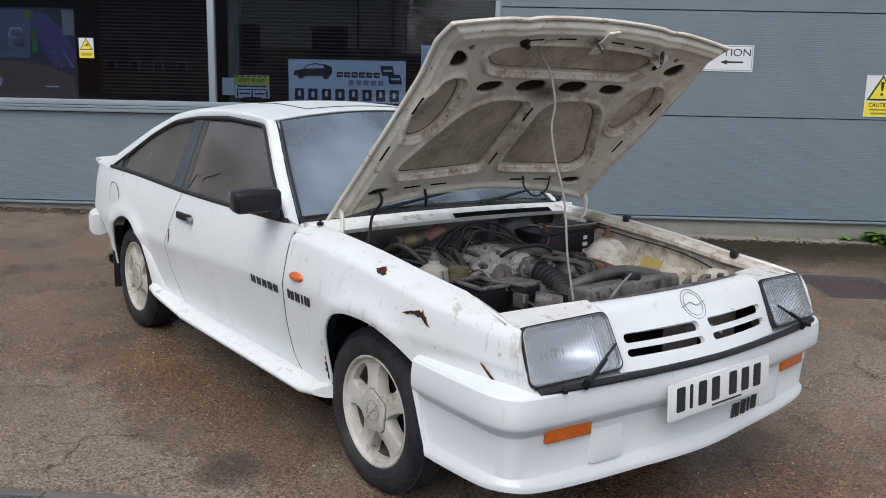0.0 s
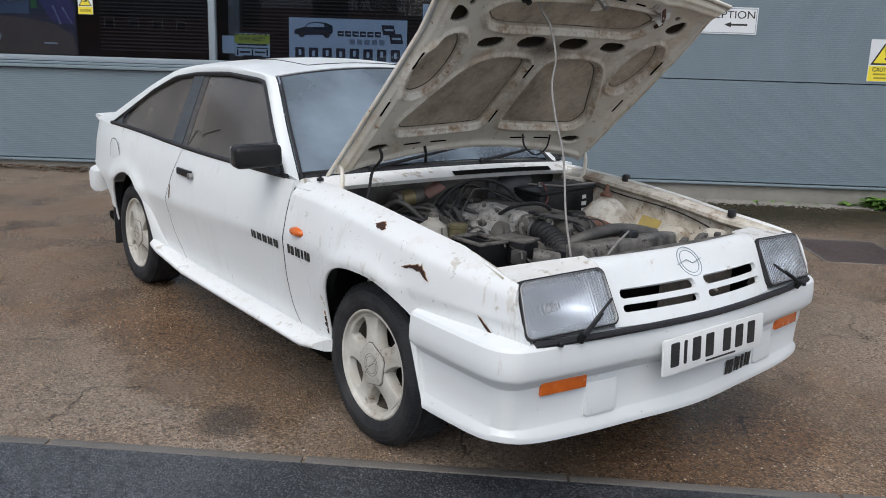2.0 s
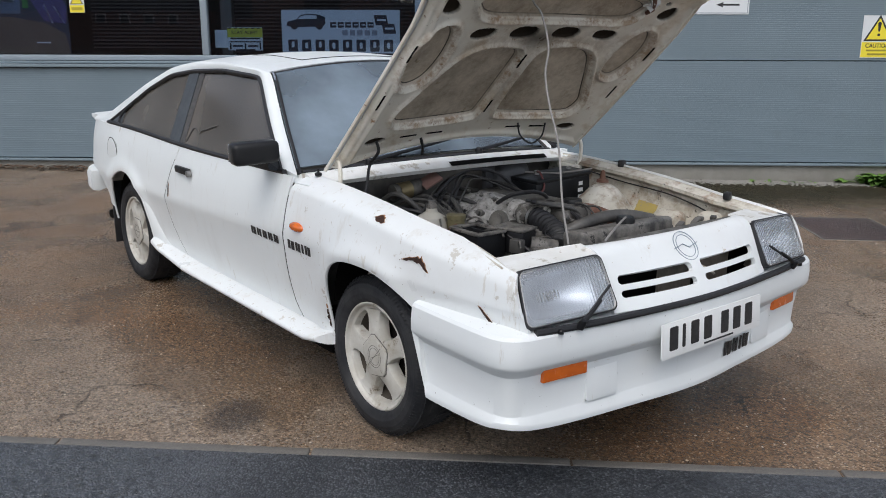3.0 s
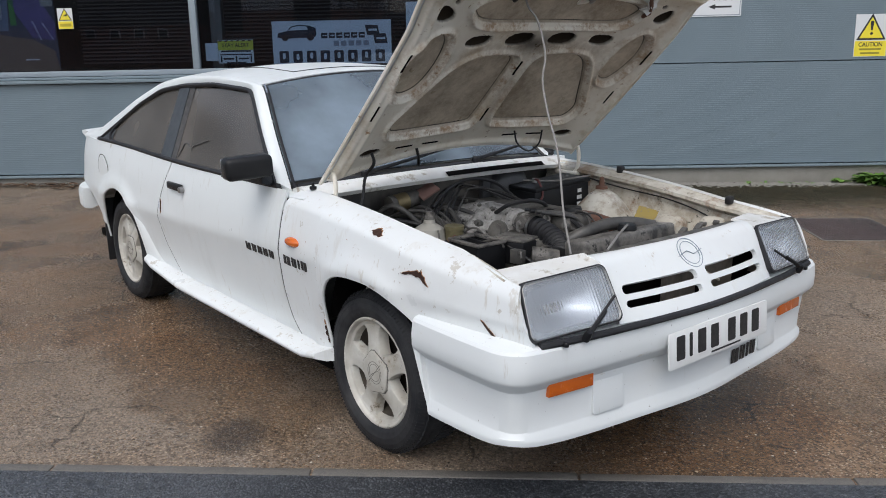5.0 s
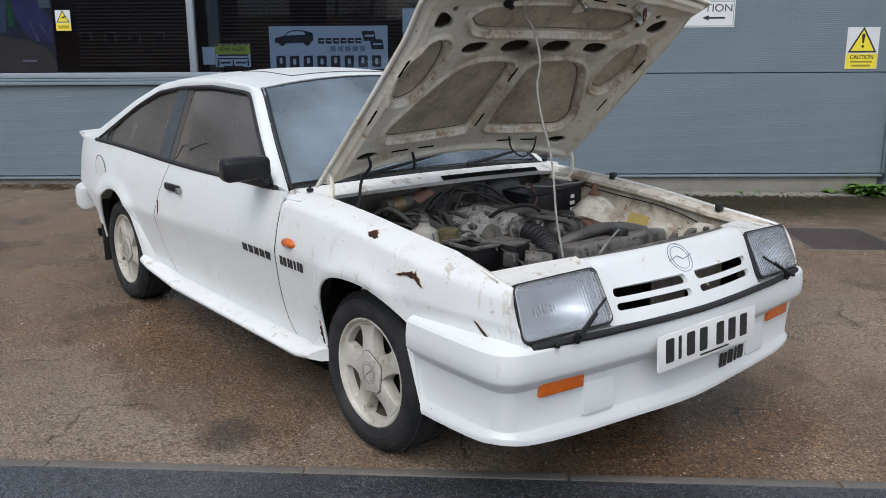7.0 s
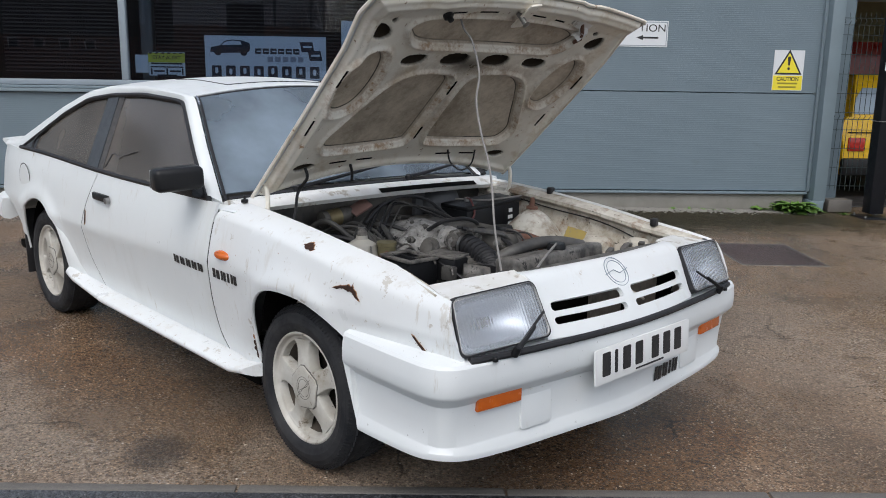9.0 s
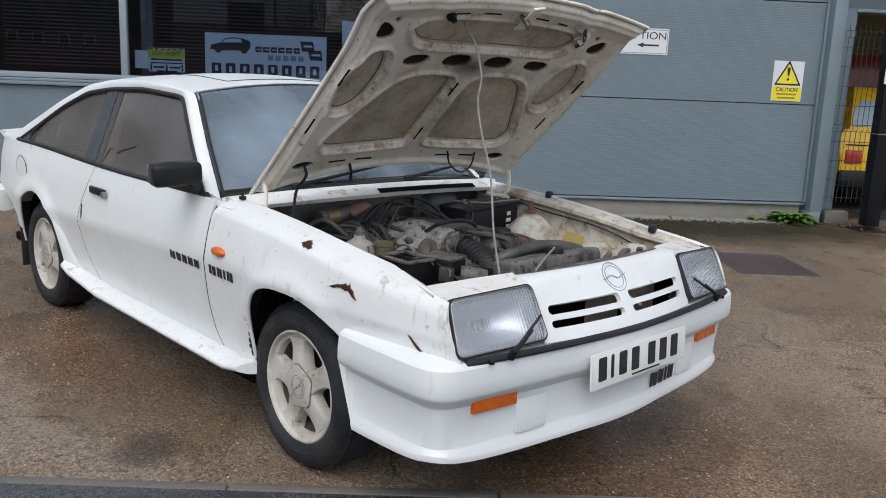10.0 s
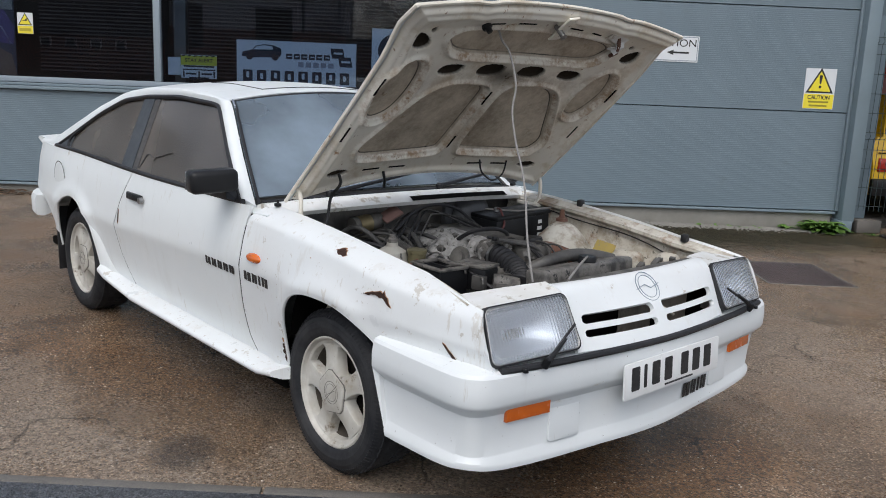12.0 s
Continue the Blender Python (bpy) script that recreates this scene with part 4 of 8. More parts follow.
# tail spoiler, rear bumper, filler flap
rings = []
for k in range(-14, 15):
    y = 0.70 * k / 14
    bow = -0.10 * (1 - (y / 0.70) ** 2)
    drop = 0.012 * (abs(y) / 0.70) ** 4
    rings.append([(-3.16 + bow, y, 0.915 - drop), (-3.34 + bow, y, 0.928 - drop), (-3.42 + bow, y, 0.926 - drop), (-3.43 + bow, y, 0.912 - drop), (-3.34 + bow, y, 0.882 - drop), (-3.18 + bow, y, 0.870 - drop)])
b = loft(rings)
bmesh.ops.recalc_face_normals(b, faces=list(b.faces))
part("tail_spoiler", b, PAINT, car, "white tail spoiler lip", angle=40)


def sweep(path, prof, inward=None):
    """Sweeps an (out, z) outline along a plan curve; out is to the curve's left."""
    rings = []
    for i, (x, y) in enumerate(path):
        a, c = Vector(path[max(i - 1, 0)]), Vector(path[min(i + 1, len(path) - 1)])
        d = (c - a).normalized()
        n = Vector((-d.y, d.x))
        rings.append([(x + n.x * o, y + n.y * o, z) for o, z in prof(i / (len(path) - 1))])
    b = loft(rings)
    bmesh.ops.triangulate(b, faces=[f for f in b.faces if len(f.verts) > 4])
    bmesh.ops.recalc_face_normals(b, faces=list(b.faces))
    return b


rear_path = [(-3.10, 0.785), (-3.2, 0.775), (-3.3, 0.745), (-3.42, 0.66), (-3.48, 0.45), (-3.50, 0), (-3.48, -0.45), (-3.42, -0.66), (-3.3, -0.745), (-3.2, -0.775), (-3.10, -0.785)]
rear_path = [(p.x, p.y) for p in smooth_path([(x, y, 0) for x, y in rear_path], 4)][::-1]
part("rear_bumper", sweep(rear_path[::-1], lambda t_: [(-o, z) for o, z in [(0.0, 0.452), (0.034, 0.458), (0.042, 0.470), (0.044, 0.555), (0.034, 0.580), (-0.03, 0.585), (-0.05, 0.47)]]), PAINT, car, "white plastic rear bumper", angle=28)
FUEL = Matrix.Translation((-2.70, -side_y(-2.7, 0.75) - 0.001, 0.748)) @ pose(0, 0, 0, 90, 0, 0)
part("filler_flap", lathe([(0.0, 0.004), (0.078, 0.003), (0.082, 0.0)], 32, FUEL), PAINT, car)
part("filler_gap", lathe([(0.081, 0.0), (0.081, 0.0015), (0.086, 0.0015), (0.086, 0.0)], 32, FUEL, closed=True), SEAL, car)
part("mud_flap", box((0.012, 0.17, 0.38), pose(-2.885, -0.69, 0.35, 0, -4, 0), 0.003), SEAL, car, "black rubber mud flap")
part("mud_flap", box((0.012, 0.17, 0.38), pose(-2.885, 0.69, 0.35, 0, -4, 0), 0.003), SEAL, car, "black rubber mud flap")

# ---- the nose ----


def nose_x(y, t_):
    """The nose panel's x: t_ 0 at the bay's lip, 1 at the strip over the bumper."""
    mid = curve1([(0, 0.690), (0.06, 0.704), (0.14, 0.719), (0.24, 0.735), (0.36, 0.757), (0.58, 0.806), (0.76, 0.830), (1.0, 0.858)])(t_)
    bow = curve1([(0, 0.034), (0.06, 0.030), (0.14, 0.014), (0.24, 0.004), (0.36, 0.010), (0.58, 0.034), (0.76, 0.040), (1.0, 0.046)])(t_)
    return mid - bow * (y / 0.42) ** 2


nose_z = curve1([(0, 0.788), (0.06, 0.799), (0.14, 0.796), (0.24, 0.783), (0.36, 0.757), (0.58, 0.7015), (0.76, 0.661), (1.0, 0.612)])
yc = [0.0, 0.018, 0.026, 0.030, 0.036, 0.05] + [0.07 + 0.04 * k for k in range(7)] + [0.345, 0.356, 0.362, 0.366, 0.375, 0.39, 0.412]
yc = [-y for y in yc[:0:-1]] + yc
SLOTS = ((0.525, 0.635), (0.712, 0.812))
tv = [0, 0.05, 0.10, 0.15, 0.22, 0.3, 0.38, 0.46, 0.50, 0.525, 0.553, 0.58, 0.607, 0.635, 0.66, 0.69, 0.712, 0.737, 0.762, 0.787, 0.812, 0.85, 0.9, 1.0]


def nose_slot(y, t_):
    return 0.026 < abs(y) < 0.366 and any(a < t_ < c for a, c in SLOTS)


def nose_point(y, t_):
    """The nose's skin, its grid drawn together at the round ends of the slots."""
    e = min(abs(abs(y) - 0.026), abs(abs(y) - 0.366))
    k = 1.0 if e > 0.0095 else (0.90 if e > 0.006 else (0.74 if e > 0.002 else 0.42))
    for a, c in SLOTS:
        if a - 1e-6 <= t_ <= c + 1e-6 and 0.02 < abs(y) < 0.372:
            m_ = (a + c) / 2
            t_ = m_ + (t_ - m_) * k
    return (nose_x(y, t_), y, nose_z(t_))


b = sheet(nose_point, yc, tv, skip=nose_slot, flip=True)
thicken(b, 0.016)
part("nose_panel", b, PAINT_NOSE, car, "white nose panel with four grille slots", angle=40)
# near-black backing added so that the grille openings read as shaded
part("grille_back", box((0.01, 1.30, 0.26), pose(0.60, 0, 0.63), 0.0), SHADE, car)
RAD = mat("dusty_radiator_face", (0.30, 0.26, 0.22), 0.7, second=(0.12, 0.10, 0.085), scale=14, amount=0.9, bump=0.6, bump_scale=120)
part("radiator_shroud", box((0.012, 0.27, 0.20), pose(0.668, 0.075, 0.625, 0, 0, 12), 0.004), RAD, car, "dusty brown panel behind the grille")
part("radiator_shroud", box((0.012, 0.14, 0.20), pose(0.655, 0.33, 0.625, 0, 0, -8), 0.004), RAD, car)
part("grille_strut", tube([(0.715, 0.075, 0.690), (0.730, 0.165, 0.648), (0.735, 0.215, 0.620)], 0.005, 8), PAINT_OLD, car, "white strut behind the grille")
part("radiator", box((0.035, 0.62, 0.30), pose(0.555, 0.05, 0.55), 0.004), ENGINE, car, "dusty radiator core")
# headlights
CORN = [Vector((0.706, -0.730, 0.769)), Vector((0.736, -0.417, 0.781)), Vector((0.818, -0.412, 0.630)), Vector((0.774, -0.748, 0.618))]


def patch_pt(C4, u, v, out=0.0):
    a = C4[0].lerp(C4[1], u)
    c = C4[3].lerp(C4[2], u)
    p = a.lerp(c, v)
    n = (C4[1] - C4[0]).cross(C4[3] - C4[0]).normalized()
    if n.x < 0:
        n = -n
    return p + n * out


def patch_outline(C4, grow, out, n=6, r=0.075, rv=0.14):
    pts = []
    for cu, cv, a0 in ((1 - r, 1 - rv, 0), (r, 1 - rv, 90), (r, rv, 180), (1 - r, rv, 270)):
        for k in range(n + 1):
            a = radians(a0 + 90 * k / n)
            u, v = cu + r * math.cos(a), cv + rv * math.sin(a)
            u, v = 0.5 + (u - 0.5) * (1 + grow), 0.5 + (v - 0.5) * (1 + grow * (1.9 if grow > 0 else 1))
            pts.append(patch_pt(C4, u, v, out))
    return pts


def ring_mesh(loops, cap=True):
    b = bmesh.new()
    R = [[b.verts.new(p) for p in lp_] for lp_ in loops]
    n = len(R[0])
    for p_, q_ in zip(R, R[1:]):
        for i in range(n):
            b.faces.new((p_[i], p_[(i + 1) % n], q_[(i + 1) % n], q_[i]))
    if cap:
        b.faces.new(R[-1])
    bmesh.ops.recalc_face_normals(b, faces=list(b.faces))
    return b


def nose_wiper(side, hl):
    base = Vector((0.836, side * 0.580, 0.622))
    tip = Vector((0.822, side * 0.452, 0.712)) if side < 0 else Vector((0.800, 0.455, 0.700))
    w_ = part("lamp_wiper", tube([base, base.lerp(tip, 0.35) + Vector((0.006, 0, 0.002)), base.lerp(tip, 0.60) + Vector((0.006, 0, 0.002))], [0.009, 0.0065, 0.006], 8), BLACK, car, "black headlamp wiper arm")
    part("wiper_blade", tube([base.lerp(tip, 0.28) + Vector((-0.001, 0, 0.001)), tip], 0.0048, 6), SEAL, w_)
    part("wiper_pivot", lathe([(0.0, 0.014), (0.009, 0.012), (0.012, 0.0), (0.012, -0.02)], 16, Matrix.Translation(base) @ pose(0, 0, 0, 0, 30, 0)), BLACK, w_)


for side in (-1, 1):
    C4 = [Vector((c.x, c.y * -side, c.z)) for c in CORN]
    hl = part("headlight", ring_mesh([patch_outline(C4, 0.034, -0.04), patch_outline(C4, 0.034, 0.002), patch_outline(C4, 0.028, 0.008), patch_outline(C4, -0.004, 0.009), patch_outline(C4, 0.0, -0.004), patch_outline(C4, -0.01, -0.04)], cap=False), SEAL, car, "large rectangular headlight in a black rubber frame")
    part("bezel", ring_mesh([patch_outline(C4, 0.004, 0.0095), patch_outline(C4, -0.008, 0.0105), patch_outline(C4, -0.026, 0.007)], cap=False), ALLOY, hl)
    lens = part("lens", thicken(ring_mesh([patch_outline(C4, 0.0, 0.004), patch_outline(C4, -0.08, 0.009), patch_outline(C4, -0.3, 0.013), patch_outline(C4, -0.7, 0.015)]), 0.004), LENS, hl, "cloudy ribbed headlamp glass")
    lens.visible_shadow = False
    part("lamp_shell", ring_mesh([patch_outline(C4, -0.01, 0.0), patch_outline(C4, -0.05, -0.030)], cap=False), LAMP_SHELL, hl)
    part("reflector_plate", ring_mesh([patch_outline(C4, -0.05, -0.030), patch_outline(C4, -0.20, -0.034, r=0.2, rv=0.3)], cap=False), LAMP_SHELL, hl, "grey plate round the bowl")
    part("reflector", ring_mesh([patch_outline(C4, -0.20, -0.034, r=0.2, rv=0.3), patch_outline(C4, -0.30, -0.052, r=0.3, rv=0.4), patch_outline(C4, -0.46, -0.074, r=0.4, rv=0.45), patch_outline(C4, -0.64, -0.090, r=0.48, rv=0.48), patch_outline(C4, -0.86, -0.099, r=0.48, rv=0.48)]), REFLECTOR, hl, "dull silver reflector bowl")
    mid_ = patch_pt(C4, 0.5, 0.5, -0.095)
    out_ = (patch_pt(C4, 0.5, 0.5, 0.0) - mid_).normalized().to_track_quat("Z", "Y").to_matrix().to_4x4()
    part("bulb_cap", lathe([(0.016, 0.0), (0.016, 0.035), (0.011, 0.045), (0.0, 0.047)], 20, Matrix.Translation(mid_) @ out_), ALLOY, hl, "metal cap before the bulb")
    nose_wiper(side, hl)
    # cheek between wing and lamp, and the top over the lamp
    fill = sheet(lambda u, v: patch_pt(C4, u, -0.02, 0).lerp(Vector((lerp(0.540, 0.650, u), side * lerp(0.712, 0.40, u), lerp(0.776, 0.795, u))), v) + Vector((0, 0, 0.006 * u * math.sin(math.pi * v * 0.5) - 0.001 - 0.006 * (1 - u) ** 2)), [0.01 + 0.99 * k / 12 for k in range(13)], [0, 0.2, 0.5, 0.8, 1], flip=side > 0)
    thicken(fill, 0.006)
    part("lamp_panel", fill, PAINT_WORN, car, "flaking white panel over the headlight")

# dark strip over the bumper
strip = []
for k in range(-20, 21):
    y = 0.725 * k / 20
    x = 0.862 - 0.030 * (abs(y) / 0.42) ** 1.6 if abs(y) < 0.42 else 0.832 - 0.055 * ((abs(y) - 0.42) / 0.34) ** 1.3
    strip.append((x + 0.004, y, 0.606))
part("nose_strip", tube(strip, 0.0115, 8), SEAL, car, "black strip over the bumper")

# front bumper with valance
half = [(0.335, 0.799), (0.45, 0.803), (0.60, 0.804), (0.675, 0.803), (0.708, 0.800), (0.737, 0.790), (0.757, 0.768), (0.767, 0.738), (0.774, 0.690), (0.783, 0.610), (0.797, 0.48), (0.815, 0.28), (0.831, 0.12), (0.836, 0.0)]
plan = half + [(x, -y) for x, y in half[-2::-1]]
plan = [(p.x, p.y) for p in smooth_path([(x, y, 0) for x, y in plan], 5)]


def bumper_prof(t_):
    e = min(t_, 1 - t_)
    k = math.exp(-((e - 0.20) / 0.12) ** 2)
    lowz = 0.280 + 0.020 * k
    return [(-0.05, 0.611), (0.012, 0.606), (0.026, 0.601), (0.033, 0.591), (0.0375, 0.55), (0.0365, 0.512), (0.033, 0.503), (0.030, 0.499), (0.004, 0.472), (0.000, 0.466),
            (-0.001 - 0.008 * k, 0.40), (-0.002 - 0.010 * k, 0.338), (0.000 - 0.010 * k, 0.333), (0.009 - 0.010 * k, lowz + 0.022), (0.011 - 0.011 * k, lowz + 0.014), (0.009 - 0.011 * k, lowz + 0.002), (0.003 - 0.012 * k, lowz), (-0.03 - 0.012 * k, lowz + 0.003), (-0.075, 0.33)]


bumper_mesh = sweep(plan, bumper_prof)
for v in bumper_mesh.verts:
    # the ends by the wheels slope forward towards the ground
    v.co.x += 0.20 * max(0, 0.50 - v.co.z) * min(1, max(0, (0.47 - v.co.x) / 0.13))
bump = part("front_bumper", bumper_mesh, PAINT_BUMPER, car, "white plastic front bumper with deep valance", angle=24)


def on_bumper(y, out, z):
    """A pose on the bumper's face at y, looking out along it."""
    best = min(range(len(plan)), key=lambda i: abs(plan[i][1] - y) + (0 if plan[i][0] > 0.7 else 9))
    a, c = Vector(plan[best - 1]), Vector(plan[best + 1])
    d = (c - a).normalized()
    n = Vector((d.y, -d.x))
    if n.x < 0:
        n = -n
    x = plan[best][0]
    side_ = Vector((0, 0, 1)).cross(Vector((n.x, n.y, 0)))
    M = Matrix((side_, Vector((0, 0, 1)), Vector((n.x, n.y, 0)))).transposed().to_4x4()
    return Matrix.Translation((x + n.x * out, y + n.y * out, z)) @ M


for side in (-1, 1):
    M = on_bumper(side * 0.60, -0.009, 0.462)
    i_ = part("front_indicator", prism([(-0.082, -0.022), (0.088, -0.022), (0.088, 0.020), (-0.082, 0.024)], 0.023, M, 0.004), AMBER, car, "orange front indicator lens")
    part("indicator_pad", prism(rounded(0.13, 0.135, 0.012), 0.008, on_bumper(side * 0.440, -0.0055, 0.405) @ pose(0, 0, 0, -4, 0, 0), 0.003), PAINT_BUMPER, car)
    part("washer_nozzle", lathe([(0.0085, -0.006), (0.0085, 0.004), (0.006, 0.007), (0.0, 0.008)], 14, pose(0.818, side * 0.651, 0.604)), BLACK, car)
# number plate: white, its characters as plain bars
PM = on_bumper(0.02, 0.041, 0.502) @ pose(0, 0, 0, -4, 0, 0)
plate = part("number_plate", prism(rounded(0.565, 0.118, 0.008), 0.005, PM, 0.001), PLATE_WHITE, car, "white number plate with its characters as plain bars")
for x in (-0.222, -0.168, -0.108, -0.036, 0.062, 0.134, 0.206):
    w = 0.016 if abs(x + 0.168) < 0.01 else 0.044
    part("character_bar", prism(rounded(w, 0.078, 0.006), 0.0012, PM @ pose(x, 0.004, 0.0052)), PRINT_BLACK, plate)
part("small_print", prism(rounded(0.17, 0.006, 0.001), 0.001, PM @ pose(0.03, -0.048, 0.0052)), PRINT_BLACK, plate)


def stencil(name, M, widths, h, parent=car, gap=0.012, slant=0.14):
    """Broken bars in place of stencilled characters."""
    x = 0
    b = None
    for w in widths:
        for a0, a1, y0, y1 in ((0, 0.38, 0.04, 1.0), (0.52, 1.0, 0.0, 0.94)):
            q = [(x + w * a0, h * y0), (x + w * a1, h * y0), (x + w * a1, h * y1), (x + w * a0, h * y1)]
            b = prism([(px + slant * py, py) for px, py in q], 0.0012, M, bm=b)
        x += w + gap
    return part(name, b, PRINT_BLACK, parent, "black stencilled mark as plain bars", smooth=False)


stencil("bumper_mark", on_bumper(0.215, 0.010, 0.340) @ pose(-0.04, 0, -0.0065, -2, 0, 0), [0.05, 0.035, 0.016, 0.04], 0.052)


def on_side(x, z, out=0.0015):
    """A pose on the right flank, x forward, y up, z out."""
    zz = (side_y(x, z + 0.02) - side_y(x, z - 0.02)) / 0.04
    M = Matrix(((1, 0, 0), (0, -zz, -1), (0, 1, -zz))).to_4x4()
    M = Matrix((Vector((1, 0, 0)), Vector((0, -zz, 1)).normalized(), Vector((0, -1, -zz)).normalized())).transposed().to_4x4()
    return Matrix.Translation((x, -side_y(x, z) - out, z)) @ M


stencil("door_mark", on_side(-0.845, 0.608, 0.001), [0.042, 0.036, 0.036, 0.036, 0.036], 0.036, gap=0.014)
stencil("wing_mark", on_side(-0.525, 0.605, 0.001), [0.05, 0.036, 0.014, 0.04], 0.040, gap=0.012)
# side repeater, rust holes
M = on_side(-0.445, 0.705, 0.0)
rep = part("side_repeater", lathe([(0.0, 0.020), (0.6, 0.017), (0.9, 0.009), (1.0, 0.0)], 24, M @ Matrix.Diagonal((0.050, 0.019, 1, 1))), AMBER, car, "orange side repeater lens")


def wing_y(x, z):
    """Half width of the wing with its rolled shoulder."""
    k = max(0.0, 1 - (top_line(x) - 0.002 - z) / 0.055)
    return side_y(x, z) - roll_in(x) * k * k


def on_skin(name, x, z, pts, out, material, label):
    """A flat shape laid on the right flank."""
    b = bmesh.new()
    mid = b.verts.new((x, -wing_y(x, z) - out, z))
    ring = [b.verts.new((x + px, -wing_y(x + px, z + py) - out, z + py)) for px, py in pts]
    b.faces.new(ring)
    b.verts.remove(mid)
    bmesh.ops.triangulate(b, faces=list(b.faces))
    bmesh.ops.recalc_face_normals(b, faces=list(b.faces))
    thicken(b, -0.0006)
    return part(name, b, material, car, label, smooth=False)


rust_rng = random.Random(17)


def ragged(pts, amount=0.0035):
    """Breaks an outline into uneven teeth."""
    out = []
    for (ax, ay), (bx, by) in zip(pts, pts[1:] + pts[:1]):
        out.append((ax, ay))
        for t_ in (0.35, 0.68):
            out.append((lerp(ax, bx, t_) + rust_rng.uniform(-amount, amount), lerp(ay, by, t_) + rust_rng.uniform(-amount, amount)))
    return out


def rust_hole(x, z, pts, name="rust_hole"):
    reach = max(abs(px) for px, _ in pts)
    for _ in range(6):
        cx, cz, r_ = x + rust_rng.gauss(0, reach * 0.6), z + rust_rng.gauss(0, reach * 0.25), rust_rng.uniform(0.0006, 0.0018)
        on_skin("rust_speck", cx, cz, [(r_ * rust_rng.uniform(0.5, 1.4) * math.cos(a), r_ * rust_rng.uniform(0.5, 1.4) * math.sin(a)) for a in (0, 1.2, 2.5, 3.7, 5.0)], 0.0008, RUST, "")
    pts = ragged(pts, 0.0022 if reach > 0.03 else 0.001)
    on_skin("rust_edge", x, z, [(px * 1.07, py * 1.14) for px, py in pts], 0.0012, mat_rust_edge, "brown rust stain")
    on_skin(name, x, z, pts, 0.0026, RUST, "jagged rust hole in the wing")


mat_rust_edge = mat("rust_stain", (0.36, 0.19, 0.09), 0.7, second=(0.16, 0.065, 0.03), scale=60)
rust_hole(0.320, 0.730, [(-0.066, -0.004), (-0.045, 0.004), (-0.03, 0.010), (-0.012, 0.012), (0.008, 0.017), (0.018, 0.013), (0.024, 0.024), (0.028, 0.010), (0.040, 0.004), (0.048, -0.010), (0.060, -0.022), (0.044, -0.016), (0.030, -0.008), (0.016, 0.000), (0.004, -0.004), (-0.012, 0.002), (-0.03, 0.001), (-0.045, -0.005)])
rust_hole(0.080, 0.822, [(-0.035, 0.004), (-0.01, 0.012), (0.01, 0.008), (0.03, -0.002), (0.015, -0.008), (-0.015, -0.004)])
rust_hole(0.63, 0.625, [(-0.028, 0.026), (-0.018, 0.022), (0.0, 0.004), (0.022, -0.016), (0.026, -0.03), (0.012, -0.022), (-0.01, 0.002)])
rust_hole(-1.80, 0.66, [(-0.006, 0.03), (0.004, 0.02), (0.006, -0.03), (-0.002, -0.04), (-0.007, 0.0)])

# door handle and mirror
for side in (-1, 1):
    h = part("door_handle", box((0.17, 0.020, 0.036), pose(-1.60, side * (side_y(-1.6, 0.778) + 0.011), 0.778), 0.008), BLACK, car, "black door handle")
    part("lock_barrel", lathe([(0.0, 0.012), (0.015, 0.010), (0.016, -0.01)], 16, Matrix.Translation((-1.515, side * (side_y(-1.6, 0.778) + 0.016), 0.772)) @ pose(0, 0, 0, 90 if side < 0 else -90, 0, 0)), ALLOY, h)
    b = box((0.095, 0.190, 0.090), pose(-0.665, side * 0.880, 0.976, side * -3, 0, side * 8), 0.022, seg=4)
    for v in b.verts:
        if v.co.x < -0.70:
            v.co.x = -0.70 + (v.co.x + 0.70) * 0.4
    mir = part("door_mirror", b, BLACK, car, "black plastic door mirror", angle=60)
    part("mirror_foot", loft([[(-0.715 + a, side * 0.765, 0.90 + c) for a, c in ((-0.08, -0.012), (0.055, -0.012), (0.01, 0.05), (-0.06, 0.05))], [(-0.69 + a, side * 0.83, 0.915 + c) for a, c in ((-0.06, -0.008), (0.05, -0.008), (0.03, 0.03), (-0.05, 0.03))]]), BLACK, mir)
    part("mirror_glass", box((0.004, 0.16, 0.070), pose(-0.7085, side * 0.885, 0.973, 0, 0, side * 8), 0.001), CHROME, mir)

# dark rubber in the door gaps, rust along the back edge of the front arch
for side in (-1, 1):
    for edge in (door_front, door_rear):
        part("door_seal", tube([(edge(z), side * (side_y(edge(z), z) - 0.0046), z) for z in (0.285 + 0.022 * k for k in range(25))], 0.0048, 8), SEAL, car)
for z, w_, h in ((0.350, 0.007, 0.016), (0.376, 0.012, 0.013), (0.398, 0.009, 0.014), (0.424, 0.005, 0.012)):
    on_skin("arch_rust", ARCH_F[0] - ARCH_F[3] - 0.004, z, ragged([(-w_, -0.003), (-w_ * 0.5, -h * 0.8), (0.003, -h), (0.004, 0.0), (0.003, h), (-w_ * 0.7, h * 0.5)], 0.0022), 0.0016, RUST if w_ > 0.006 else mat_rust_edge, "")

# ---- wheels ----
# dark brown for the wheel's backing: dust plus the shade behind the spokes
DUSTY_WHEEL_SHADE = mat("dusty_wheel_shade", (0.020, 0.017, 0.015), 0.9, second=(0.045, 0.036, 0.03), scale=9, spec=0.2)
BARREL = mat("dusty_rim_barrel", (0.115, 0.097, 0.078), 0.9, second=(0.04, 0.032, 0.026), scale=9, amount=0.9)
CAP_LINE = mat("grey_moulded_line", (0.10, 0.092, 0.085), 0.6, second=(0.24, 0.23, 0.21), scale=30)
